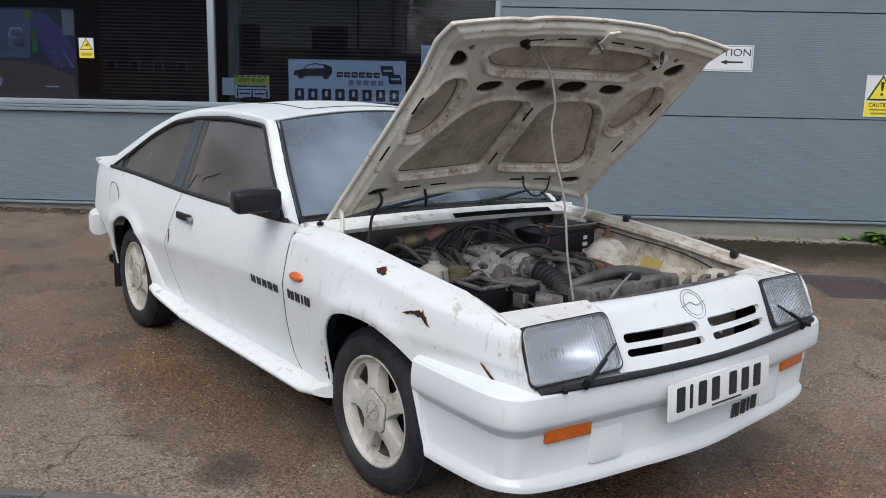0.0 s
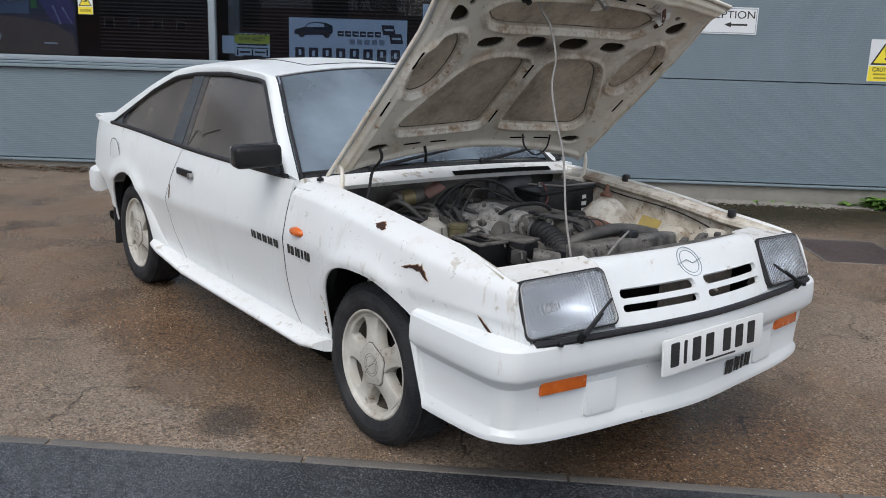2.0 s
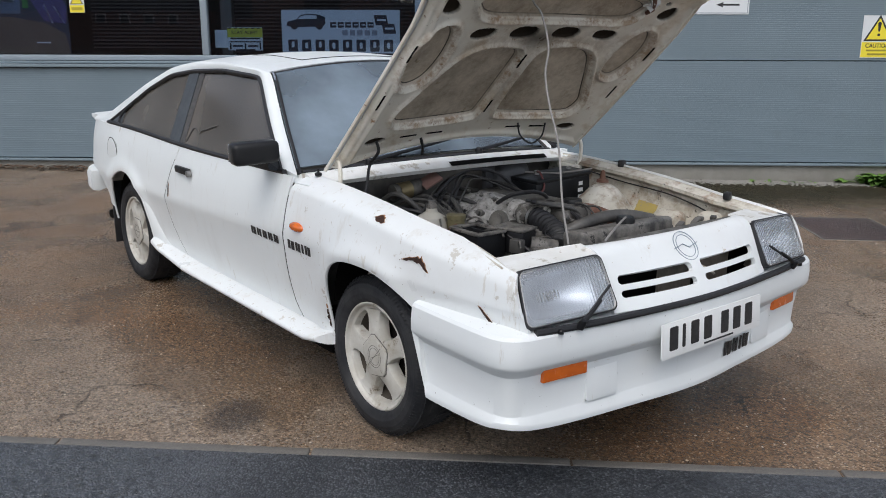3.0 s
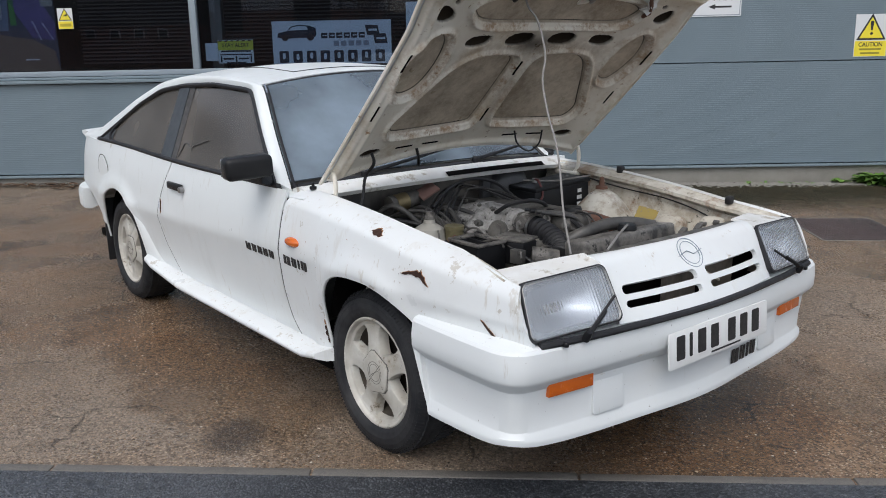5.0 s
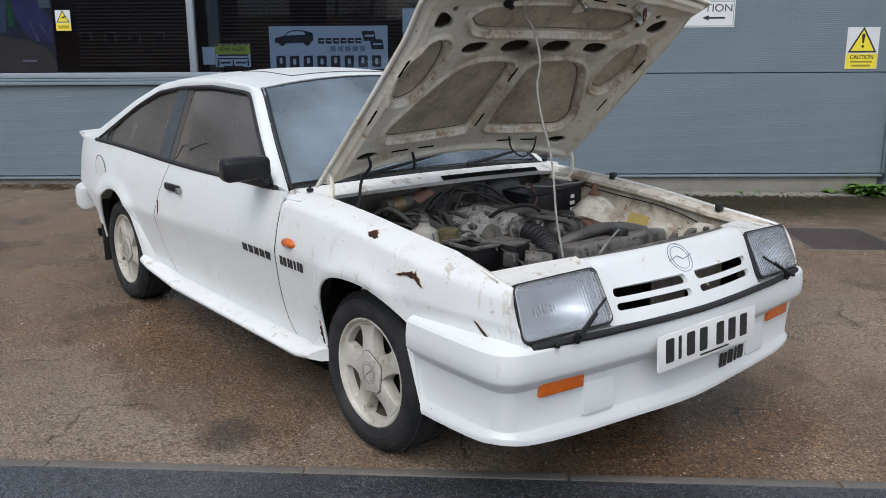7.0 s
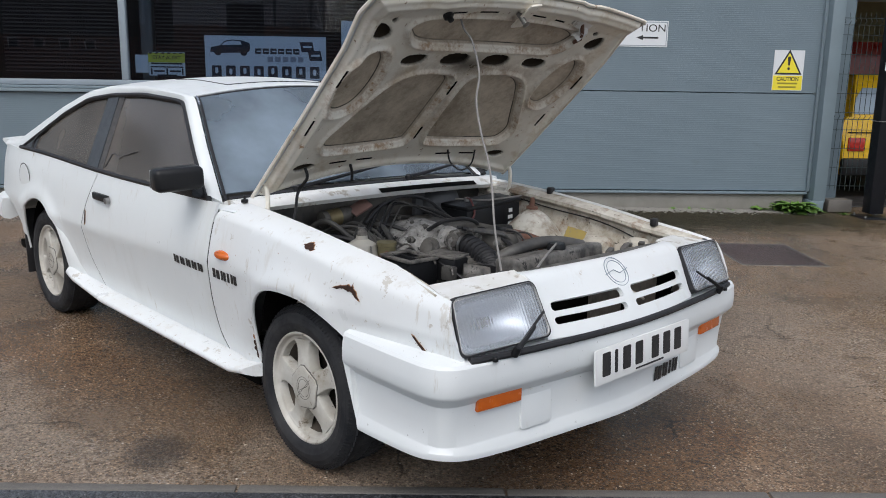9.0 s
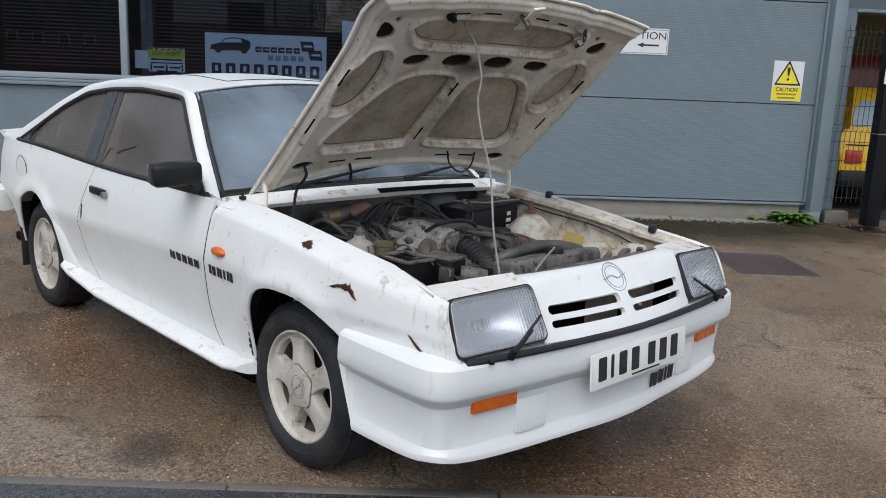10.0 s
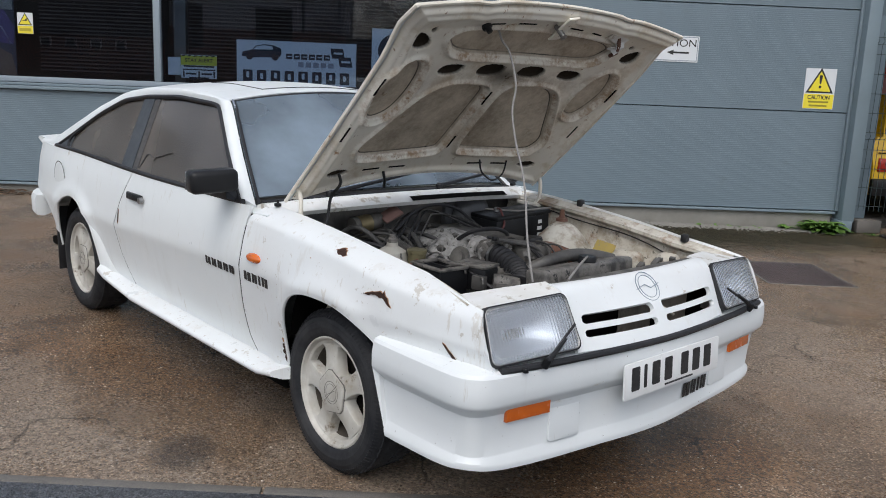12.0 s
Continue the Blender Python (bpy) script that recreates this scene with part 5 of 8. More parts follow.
SERVO = mat("dusty_servo_black", (0.07, 0.072, 0.078), 0.5, second=(0.13, 0.128, 0.125), scale=6, bump=0.2)

def build_wheel(x, side):
    """A five-spoke alloy wheel with tyre; its outer face looks along side * y."""
    turn = random.Random(int(x * 10) + side).uniform(0, 72) if x < -1 or side > 0 else 101
    M = Matrix.Translation((x, side * 0.665, 0.295)) @ pose(0, 0, 0, 90 if side < 0 else -90, 0, 0)
    w = part("wheel", lathe([(0.171, 0.050), (0.173, 0.066), (0.176, 0.075), (0.181, 0.078), (0.186, 0.0785), (0.190, 0.083), (0.193, 0.091), (0.198, 0.094), (0.203, 0.091), (0.203, 0.080), (0.198, 0.05)], 72, M, closed=True), WHEEL_PAINT, car, "cream-painted alloy wheel rim with chipped paint")
    part("barrel", lathe([(0.160, 0.000), (0.167, 0.020), (0.171, 0.049), (0.198, 0.049), (0.205, -0.085), (0.196, -0.09)], 56, M, closed=True), BARREL, w, "rim barrel brown with brake dust")
    R = 0.297
    prof = [(0.196, -0.098), (0.215, -0.116), (0.25, -0.121), (0.275, -0.112), (0.288, -0.098), (R - 0.002, -0.074), (R, -0.04), (R, 0.03), (R - 0.001, 0.056), (0.2925, 0.072), (0.284, 0.087), (0.275, 0.096), (0.262, 0.1005), (0.259, 0.1025), (0.253, 0.1025), (0.250, 0.104), (0.236, 0.1045), (0.234, 0.1035), (0.222, 0.1025), (0.211, 0.098), (0.203, 0.090)]
    b = lathe(prof, 96, M, closed=True)
    ty = part("tyre", b, RUBBER, w, "worn black tyre", angle=28)
    # tread blocks, and fine ribs on the shoulder
    b = bmesh.new()
    for k in range(72):
        rot = Matrix.Rotation(2 * math.pi * k / 72, 4, "Z")
        for zz, ww in ((0.060, 0.028), (0.018, 0.036), (-0.028, 0.036), (-0.074, 0.032)):
            box((0.006, 0.017, ww), M @ rot @ pose(R - 0.0015 if abs(zz) < 0.05 else R - 0.004, 0, zz, 0, 0, 12 if zz > 0 else -12) @ pose(0, 0, 0, 0, (14 if zz > 0.05 else (-10 if zz < -0.05 else 0)), 0), 0, b)
    for k in range(120):
        box((0.026, 0.0045, 0.003), M @ Matrix.Rotation(2 * math.pi * k / 120, 4, "Z") @ pose(0.281, 0, 0.0895, 0, 52, 0), 0, b)
    part("tread", b, RUBBER, ty, smooth=False)
    # the spokes: broad, flat-topped, with sloping flanks, a little waisted
    for k in range(5):
        rot = M @ Matrix.Rotation(radians(72 * k + turn), 4, "Z")
        rings = []
        for r, top_w, low_w, z0, z1 in ((0.030, 0.030, 0.034, 0.040, 0.083), (0.060, 0.042, 0.045, 0.040, 0.086), (0.080, 0.0355, 0.039, 0.038, 0.085), (0.110, 0.0325, 0.0360, 0.036, 0.081), (0.140, 0.0345, 0.0380, 0.036, 0.0775), (0.160, 0.042, 0.046, 0.040, 0.076), (0.174, 0.060, 0.064, 0.05, 0.0765)):
            rings.append([rot @ Vector(c) for c in ((r, -low_w, z0), (r, -top_w - 0.003, z1 - 0.008), (r, -top_w, z1 - 0.002), (r, -top_w + 0.005, z1), (r, top_w - 0.005, z1), (r, top_w, z1 - 0.002), (r, top_w + 0.003, z1 - 0.008), (r, low_w, z0))])
        b = loft(rings)
        bmesh.ops.recalc_face_normals(b, faces=list(b.faces))
        part("spoke", b, WHEEL_PAINT, w, angle=30)
    rot = M @ Matrix.Rotation(radians(turn), 4, "Z")
    corner = [(math.cos(2 * math.pi * k / 5), math.sin(2 * math.pi * k / 5)) for k in range(5)]
    hubp = []
    for (ax, ay), (px, py), (nx, ny) in zip(corner[-1:] + corner[:-1], corner, corner[1:] + corner[:1]):
        for k in range(4):
            f, g_ = 0.12 * (1 - k / 3), 0.12 * k / 3
            hubp.append((0.087 * (px + (ax - px) * f + (nx - px) * g_), 0.087 * (py + (ay - py) * f + (ny - py) * g_)))
    hub = part("hub", lathe([(0.0, 0.020), (0.062, 0.020), (0.066, 0.040), (0.064, 0.080), (0.058, 0.085), (0.0, 0.085)], 40, M), WHEEL_PAINT, w)
    part("cap_joint", prism([(x * 1.045, y * 1.045) for x, y in hubp], 0.0045, rot @ pose(0, 0, 0.083)), CAP_LINE, hub)
    part("hub_cap", prism(hubp, 0.0085, rot @ pose(0, 0, 0.084), 0.003), WHEEL_PAINT, hub, "five-sided cream hub cap")
    part("cap_groove", lathe([(0.0400, 0.0920), (0.0400, 0.0932), (0.0418, 0.0932), (0.0418, 0.0920)], 40, M, closed=True, bm=lathe([(0.031, 0.0920), (0.031, 0.0932), (0.0325, 0.0932), (0.0325, 0.0920)], 36, M, closed=True)), CAP_LINE, hub)
    part("cap_mark", box((0.0025, 0.050, 0.0012), rot @ pose(0, 0, 0.0927, 0, 0, 20), 0, box((0.002, 0.110, 0.0010), rot @ pose(0, 0, 0.0925, 0, 0, 36))), CAP_LINE, hub)
    part("brake_disc", lathe([(0.05, -0.03), (0.125, -0.03), (0.125, -0.012), (0.05, -0.012)], 40, M, closed=True), RUST_PIPE, w, "rusty brake disc")
    # this disc's dark colour stands in for shade between the spokes
    part("wheel_back", lathe([(0.0, 0.004), (0.163, 0.004), (0.163, 0.010), (0.0, 0.010)], 32, M), DUSTY_WHEEL_SHADE, w)
    return w


for x in (0.0, AX_R):
    for side in (-1, 1):
        build_wheel(x, side)
part("front_axle", tube([(0, -0.55, 0.28), (0, 0.55, 0.28)], 0.03, 10), SHADE, car)
part("rear_axle", tube([(AX_R, -0.55, 0.29), (AX_R, 0.55, 0.29)], 0.04, 10), SHADE, car)

# ---- the open bonnet ----
HINGE = Vector((-0.425, -0.018, 0.935))
BV = Vector((0.725, 0, 0.698)).normalized()
BN = Vector((0.698, 0, -0.725)).normalized()


def on_bonnet(u, v, h=0.0):
    """u across, v from the hinges to the front edge, h towards the underside; the skin is domed."""
    across = 1 - (u / 0.69) ** 2
    dome = 0.045 * across + 0.018 * math.sin(math.pi * min(1, max(0, v))) * (1.3 * across - 0.3)
    edge = max(0, (v - 0.94)) * 0.35
    p = HINGE + BV * v + BN * (h + 0.018 - dome + edge)
    return Vector((p.x, p.y + u - 0.14 * max(0, v - 0.80), p.z))


def front_edge(u):
    return 1.048 + 0.050 * (1 - (u / 0.69) ** 2) - 0.012 * math.exp(-((u + 0.39) / 0.035) ** 2) - 0.010 * math.exp(-((u - 0.33) / 0.035) ** 2)


def rear_edge(u):
    return 0.006 + 0.075 * (1 - (u / 0.69) ** 2)


def both(poly):
    return [poly, [(-u, v) for u, v in poly[::-1]]]


def shifted(polys, du):
    return [[(u + du, v) for u, v in poly] for poly in polys]


FRAME_OFF = -0.025
POCKETS = shifted([[(-0.42, 0.872), (-0.43, 0.905), (-0.36, 0.935), (-0.15, 0.946), (0.15, 0.946), (0.36, 0.935), (0.43, 0.905), (0.42, 0.872), (0.36, 0.812), (0.12, 0.803), (-0.12, 0.803), (-0.36, 0.812)]]
                  + [[(0.50, 0.782), (0.455, 0.73), (0.440, 0.61), (0.462, 0.52), (0.52, 0.497), (0.557, 0.52), (0.588, 0.60), (0.598, 0.68), (0.57, 0.765), (0.53, 0.787)], [(-0.49, 0.790), (-0.448, 0.73), (-0.435, 0.61), (-0.462, 0.51), (-0.53, 0.480), (-0.580, 0.50), (-0.612, 0.58), (-0.617, 0.68), (-0.585, 0.775), (-0.535, 0.798)]]
                  + both([(0.040, 0.575), (0.050, 0.625), (0.095, 0.650), (0.26, 0.656), (0.345, 0.620), (0.405, 0.525), (0.465, 0.41), (0.502, 0.345), (0.49, 0.285), (0.45, 0.250), (0.07, 0.246), (0.045, 0.285)]), FRAME_OFF)
HOLES = shifted(both([(0.255, 0.733), (0.265, 0.760), (0.362, 0.762), (0.385, 0.735), (0.352, 0.704), (0.275, 0.708)]) + both([(0.035, 0.720), (0.050, 0.760), (0.148, 0.765), (0.185, 0.738), (0.162, 0.698), (0.075, 0.698)])
                + both([(0.505, 0.857), (0.512, 0.890), (0.57, 0.926), (0.595, 0.906), (0.588, 0.863), (0.55, 0.843)]) + both([(0.465, 0.168), (0.482, 0.193), (0.55, 0.202), (0.578, 0.18), (0.54, 0.150)])
                + both([(0.505, 0.932), (0.520, 0.948), (0.535, 0.932), (0.520, 0.918)]), FRAME_OFF)


def round_poly(poly, times=2):
    for _ in range(times):
        q = []
        for a, c in zip(poly, poly[1:] + poly[:1]):
            q += [(a[0] * 0.75 + c[0] * 0.25, a[1] * 0.75 + c[1] * 0.25), (a[0] * 0.25 + c[0] * 0.75, a[1] * 0.25 + c[1] * 0.75)]
        poly = q
    return poly


def signed_distance(U, V, poly):
    """Distance to an outline, negative inside, with its gradient."""
    P = np.array(poly)
    Q = np.roll(P, -1, axis=0)
    best, gu, gv = np.full(U.shape, 1e9), np.zeros_like(U), np.zeros_like(U)
    inside = np.zeros(U.shape, bool)
    for (ax, ay), (bx, by) in zip(P, Q):
        ex, ey = bx - ax, by - ay
        t_ = np.clip(((U - ax) * ex + (V - ay) * ey) / (ex * ex + ey * ey), 0, 1)
        du, dv = U - (ax + t_ * ex), V - (ay + t_ * ey)
        d = np.hypot(du, dv)
        m_ = d < best
        best, gu, gv = np.where(m_, d, best), np.where(m_, du, gu), np.where(m_, dv, gv)
        if abs(ey) > 1e-12:
            cross = ((ay > V) != (by > V)) & (U < ex * (V - ay) / ey + ax)
            inside ^= cross
    return np.where(inside, -best, best), gu, gv


nu, nv = 400, 330
U, T = np.meshgrid(np.linspace(-0.672, 0.672, nu), np.linspace(0, 1, nv), indexing="ij")
fe = np.vectorize(front_edge)(U) - 0.012
re_ = np.vectorize(rear_edge)(U) + 0.012
V = re_ + (fe - re_) * T
polys = [(round_poly(p), "pocket") for p in POCKETS] + [(round_poly(p, 1), "hole") for p in HOLES]
height = np.full(U.shape, 0.030)
inside_of = np.zeros(U.shape, int)
to_pocket, to_hole = np.full(U.shape, 1.0), np.full(U.shape, 1.0)
for poly, sort in polys:
    d, _, _ = signed_distance(U, V, poly)
    k = np.clip((0.004 - d) / (0.017 if sort == "pocket" else 0.008), 0, 1)
    k = k * k * (3 - 2 * k)
    # a raised bead runs round each pocket
    height += 0.013 * np.exp(-((d - 0.016) / 0.009) ** 2) if sort == "pocket" else 0
    height = np.where(k > 0, np.minimum(height, 0.036 - k * (0.024 if sort == "pocket" else 0.029)), height)
    if sort == "pocket":
        to_pocket = np.minimum(to_pocket, d)
    else:
        to_hole = np.minimum(to_hole, d)
    inside_of = np.where(d < -0.0005, 1 if sort == "pocket" else 2, inside_of)
edge_d = np.minimum(np.minimum(0.672 - np.abs(U), V - re_), fe - V)
height -= 0.024 * np.clip(1 - edge_d / 0.022, 0, 1) ** 2
height += 0.011 * np.exp(-((edge_d - 0.045) / 0.014) ** 2) * (inside_of == 0)
bon = part("bonnet", thicken(sheet(lambda u, t_: on_bonnet(u, lerp(rear_edge(u), front_edge(u), t_), 0.0), [-0.69 + 1.38 * k / 40 for k in range(41)], [k / 32 for k in range(33)], flip=True), 0.004), PAINT, car, "open white bonnet, its underside dirty and rusty")
me = bpy.data.meshes.new("inner_frame")
me.from_pydata([tuple(on_bonnet(u, v, h)) for u, v, h in zip(U.ravel(), V.ravel(), height.ravel())], [],
               [(i * nv + j, i * nv + j + 1, (i + 1) * nv + j + 1, (i + 1) * nv + j) for i in range(nu - 1) for j in range(nv - 1)])
me.polygons.foreach_set("use_smooth", [True] * len(me.polygons))
soot = np.exp(-(((U + 0.045) / 0.085) ** 2 + ((V - 0.705) / 0.048) ** 2))
brown = np.exp(-(((U - 0.06) / 0.46) ** 2 + ((V - 0.690) / 0.060) ** 2)) + 0.7 * np.exp(-(((U - 0.50) / 0.09) ** 2 + ((V - 0.62) / 0.20) ** 2)) + 0.5 * np.exp(-(((U + 0.02) / 0.06) ** 2 + ((V - 0.45) / 0.16) ** 2))
for name, data in (("to_pocket", to_pocket), ("to_hole", to_hole), ("soot", soot), ("brown", brown)):
    me.attributes.new(name, "FLOAT", "POINT").data.foreach_set("value", data.ravel().astype(np.float32))


def pressed_mat():
    """Old white paint on the frame, grimy bare metal in the pockets, the holes' shade as a dark colour."""
    m = PAINT_OLD.copy()
    m.name = "pressed_bonnet_frame"
    N, L = m.node_tree.nodes, m.node_tree.links
    p = N["Principled BSDF"]
    col = p.inputs["Base Color"].links[0].from_socket
    grime = N.new("ShaderNodeTexNoise")
    grime.inputs["Scale"].default_value, grime.inputs["Detail"].default_value = 7.0, 8
    tc = N.new("ShaderNodeTexCoord")
    L.new(tc.outputs["Object"], grime.inputs["Vector"])
    pick = N.new("ShaderNodeValToRGB")
    pick.color_ramp.elements[0].position, pick.color_ramp.elements[0].color = 0.38, (0.27, 0.22, 0.165, 1)
    pick.color_ramp.elements[1].position, pick.color_ramp.elements[1].color = 0.60, (0.56, 0.49, 0.395, 1)
    fleck, both_ = N.new("ShaderNodeTexNoise"), N.new("ShaderNodeMix")
    fleck.inputs["Scale"].default_value, fleck.inputs["Detail"].default_value, fleck.inputs["Roughness"].default_value = 34.0, 8, 0.75
    L.new(tc.outputs["Object"], fleck.inputs["Vector"])
    both_.inputs[0].default_value = 0.45
    L.new(grime.outputs["Fac"], both_.inputs[2]), L.new(fleck.outputs["Fac"], both_.inputs[3])
    L.new(both_.outputs[0], pick.inputs[0])
    # rust along the pressed edges
    ra, rr, rn, rm, rx = N.new("ShaderNodeAttribute"), N.new("ShaderNodeMapRange"), N.new("ShaderNodeTexNoise"), N.new("ShaderNodeMath"), N.new("ShaderNodeMix")
    ra.attribute_name = "to_pocket"
    rr.inputs[1].default_value, rr.inputs[2].default_value = 0.046, 0.004
    rn.inputs["Scale"].default_value, rn.inputs["Detail"].default_value, rn.inputs["Roughness"].default_value = 15.0, 9, 0.78
    L.new(tc.outputs["Object"], rn.inputs["Vector"])
    L.new(ra.outputs["Fac"], rr.inputs[0])
    rp = N.new("ShaderNodeMapRange")
    rp.inputs[1].default_value, rp.inputs[2].default_value = 0.47, 0.62
    L.new(rn.outputs["Fac"], rp.inputs[0])
    rm.operation = "MULTIPLY"
    L.new(rr.outputs[0], rm.inputs[0]), L.new(rp.outputs[0], rm.inputs[1])
    rx.data_type = "RGBA"
    L.new(rm.outputs[0], rx.inputs[0]), L.new(col, rx.inputs[6])
    rx.inputs[7].default_value = (0.39, 0.265, 0.165, 1)
    # brown oil film along the middle ridge
    ba, bm_, bn, bx = N.new("ShaderNodeAttribute"), N.new("ShaderNodeMath"), N.new("ShaderNodeMapRange"), N.new("ShaderNodeMix")
    ba.attribute_name = "brown"
    bm_.operation = "MULTIPLY"
    bn.inputs[1].default_value, bn.inputs[2].default_value, bn.inputs[4].default_value = 0.30, 0.62, 0.85
    L.new(rn.outputs["Fac"], bn.inputs[0])
    L.new(ba.outputs["Fac"], bm_.inputs[0]), L.new(bn.outputs[0], bm_.inputs[1])
    bx.data_type = "RGBA"
    L.new(bm_.outputs[0], bx.inputs[0]), L.new(rx.outputs[2], bx.inputs[6])
    bx.inputs[7].default_value = (0.25, 0.18, 0.118, 1)
    col = bx.outputs[2]
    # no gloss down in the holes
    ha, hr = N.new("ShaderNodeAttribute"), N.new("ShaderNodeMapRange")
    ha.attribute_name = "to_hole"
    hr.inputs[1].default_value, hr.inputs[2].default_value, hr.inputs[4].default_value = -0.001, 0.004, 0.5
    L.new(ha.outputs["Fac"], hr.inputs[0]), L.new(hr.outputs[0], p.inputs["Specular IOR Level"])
    # the shade inside the holes is put into a dark brown
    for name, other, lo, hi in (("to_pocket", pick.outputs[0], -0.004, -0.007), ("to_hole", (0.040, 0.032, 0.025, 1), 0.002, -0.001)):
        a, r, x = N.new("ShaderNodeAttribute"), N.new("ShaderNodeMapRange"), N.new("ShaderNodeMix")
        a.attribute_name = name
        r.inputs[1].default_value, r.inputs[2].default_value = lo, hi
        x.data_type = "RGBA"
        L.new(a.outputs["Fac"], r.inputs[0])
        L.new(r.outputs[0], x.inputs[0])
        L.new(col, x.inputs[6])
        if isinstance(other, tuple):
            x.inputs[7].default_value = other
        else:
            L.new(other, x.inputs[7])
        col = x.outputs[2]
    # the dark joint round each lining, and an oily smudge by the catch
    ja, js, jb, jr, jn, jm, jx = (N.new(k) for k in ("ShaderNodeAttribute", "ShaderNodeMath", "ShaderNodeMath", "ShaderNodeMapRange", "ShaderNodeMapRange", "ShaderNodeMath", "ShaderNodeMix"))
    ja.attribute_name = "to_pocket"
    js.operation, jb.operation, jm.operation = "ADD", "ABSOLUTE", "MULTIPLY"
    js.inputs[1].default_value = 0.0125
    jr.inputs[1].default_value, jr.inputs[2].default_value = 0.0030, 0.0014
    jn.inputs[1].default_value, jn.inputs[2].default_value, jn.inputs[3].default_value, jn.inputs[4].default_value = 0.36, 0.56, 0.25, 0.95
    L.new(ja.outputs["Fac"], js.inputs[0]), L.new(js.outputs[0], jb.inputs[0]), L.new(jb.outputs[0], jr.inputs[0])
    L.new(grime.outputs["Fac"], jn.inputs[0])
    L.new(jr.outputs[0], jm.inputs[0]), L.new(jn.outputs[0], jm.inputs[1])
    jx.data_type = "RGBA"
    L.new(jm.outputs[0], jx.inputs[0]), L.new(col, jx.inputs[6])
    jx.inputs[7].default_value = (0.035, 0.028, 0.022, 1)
    sa, sm, sx = N.new("ShaderNodeAttribute"), N.new("ShaderNodeMath"), N.new("ShaderNodeMix")
    sa.attribute_name = "soot"
    sm.operation, sm.inputs[1].default_value = "MULTIPLY", 0.9
    sx.data_type = "RGBA"
    L.new(sa.outputs["Fac"], sm.inputs[0]), L.new(sm.outputs[0], sx.inputs[0]), L.new(jx.outputs[2], sx.inputs[6])
    sx.inputs[7].default_value = (0.03, 0.026, 0.022, 1)
    L.new(sx.outputs[2], p.inputs["Base Color"])
    return m


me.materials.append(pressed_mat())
inner = new("inner_frame", me)
inner.parent = bon
tagged(inner, "pressed bonnet frame, dirty white with rusty edges")


def frame_height(u, v):
    """The pressed frame's height over the bonnet's skin at a place on it."""
    i = int(round((u + 0.672) / 1.344 * (nu - 1)))
    j = int(round((v - re_[i, 0]) / (fe[i, 0] - re_[i, 0]) * (nv - 1)))
    return height[max(0, min(nu - 1, i)), max(0, min(nv - 1, j))]


def slit_strip(u0, v0, u1, v1, w=0.0045):
    """A near-black strip laid on the frame from one end to the other, standing in for a shaded slit."""
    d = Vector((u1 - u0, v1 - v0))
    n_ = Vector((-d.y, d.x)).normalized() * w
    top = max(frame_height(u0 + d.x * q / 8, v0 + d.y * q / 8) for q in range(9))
    part("slit_strip", thicken(sheet(lambda f, k: on_bonnet(u0 + d.x * f + n_.x * k, v0 + d.y * f + n_.y * k, top + 0.0008), [q / 8 for q in range(9)], [-1, 0, 1]), 0.002), SHADE, inner, "near-black strip standing in for a shaded slit")


# the slits are not cut: their shade is the strips' colour
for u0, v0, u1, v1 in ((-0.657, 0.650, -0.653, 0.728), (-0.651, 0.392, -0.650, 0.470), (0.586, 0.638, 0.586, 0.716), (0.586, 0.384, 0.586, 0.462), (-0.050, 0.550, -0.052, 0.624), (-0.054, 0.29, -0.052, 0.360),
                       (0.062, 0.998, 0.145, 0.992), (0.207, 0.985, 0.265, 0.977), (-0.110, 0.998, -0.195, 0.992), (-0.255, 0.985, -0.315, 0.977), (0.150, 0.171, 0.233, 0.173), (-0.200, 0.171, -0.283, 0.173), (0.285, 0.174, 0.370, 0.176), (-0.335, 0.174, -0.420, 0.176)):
    slit_strip(u0, v0, u1, v1)
rim = [on_bonnet(-0.69, v, 0.004) for v in [0.006 + 1.042 * k / 20 for k in range(21)]] + [on_bonnet(u, front_edge(u), 0.004) for u in [-0.69 + 1.38 * k / 40 for k in range(41)]] + [on_bonnet(0.69, v, 0.004) for v in [1.048 - 1.042 * k / 20 for k in range(21)]]
part("folded_rim", tube(rim, 0.0075, 6), PAINT_OLD, bon, "chipped white folded rim")
part("rubber_stop", lathe([(0.018, 0.0), (0.018, 0.012), (0.011, 0.016), (0.010, 0.030), (0.0, 0.032)], 16, Matrix.Translation(on_bonnet(-0.335, 0.968, 0.03)) @ BN.to_track_quat("Z", "Y").to_matrix().to_4x4()), BLACK, bon)
MB = Matrix.Translation(on_bonnet(0.02, 1.015, 0.03)) @ Matrix((Vector((0, 1, 0)), BV, BV.cross(Vector((0, -1, 0))))).transposed().to_4x4()
latch = part("latch_plate", box((0.10, 0.055, 0.012), MB @ pose(0.0, 0.03, 0.008), 0.004), PAINT_OLD, bon, "dirty cream latch bracket")
part("latch_tongue", box((0.050, 0.14, 0.010), MB @ pose(-0.02, 0.0, 0.022, 14, 0, 12), 0.004), PAINT_OLD, latch)
part("latch_bolt", lathe([(0.010, 0), (0.010, 0.05), (0.014, 0.055), (0.0, 0.06)], 12, MB @ pose(-0.035, -0.01, 0.0)), ALLOY, latch)
peel = bmesh.new()
rngp = random.Random(4)
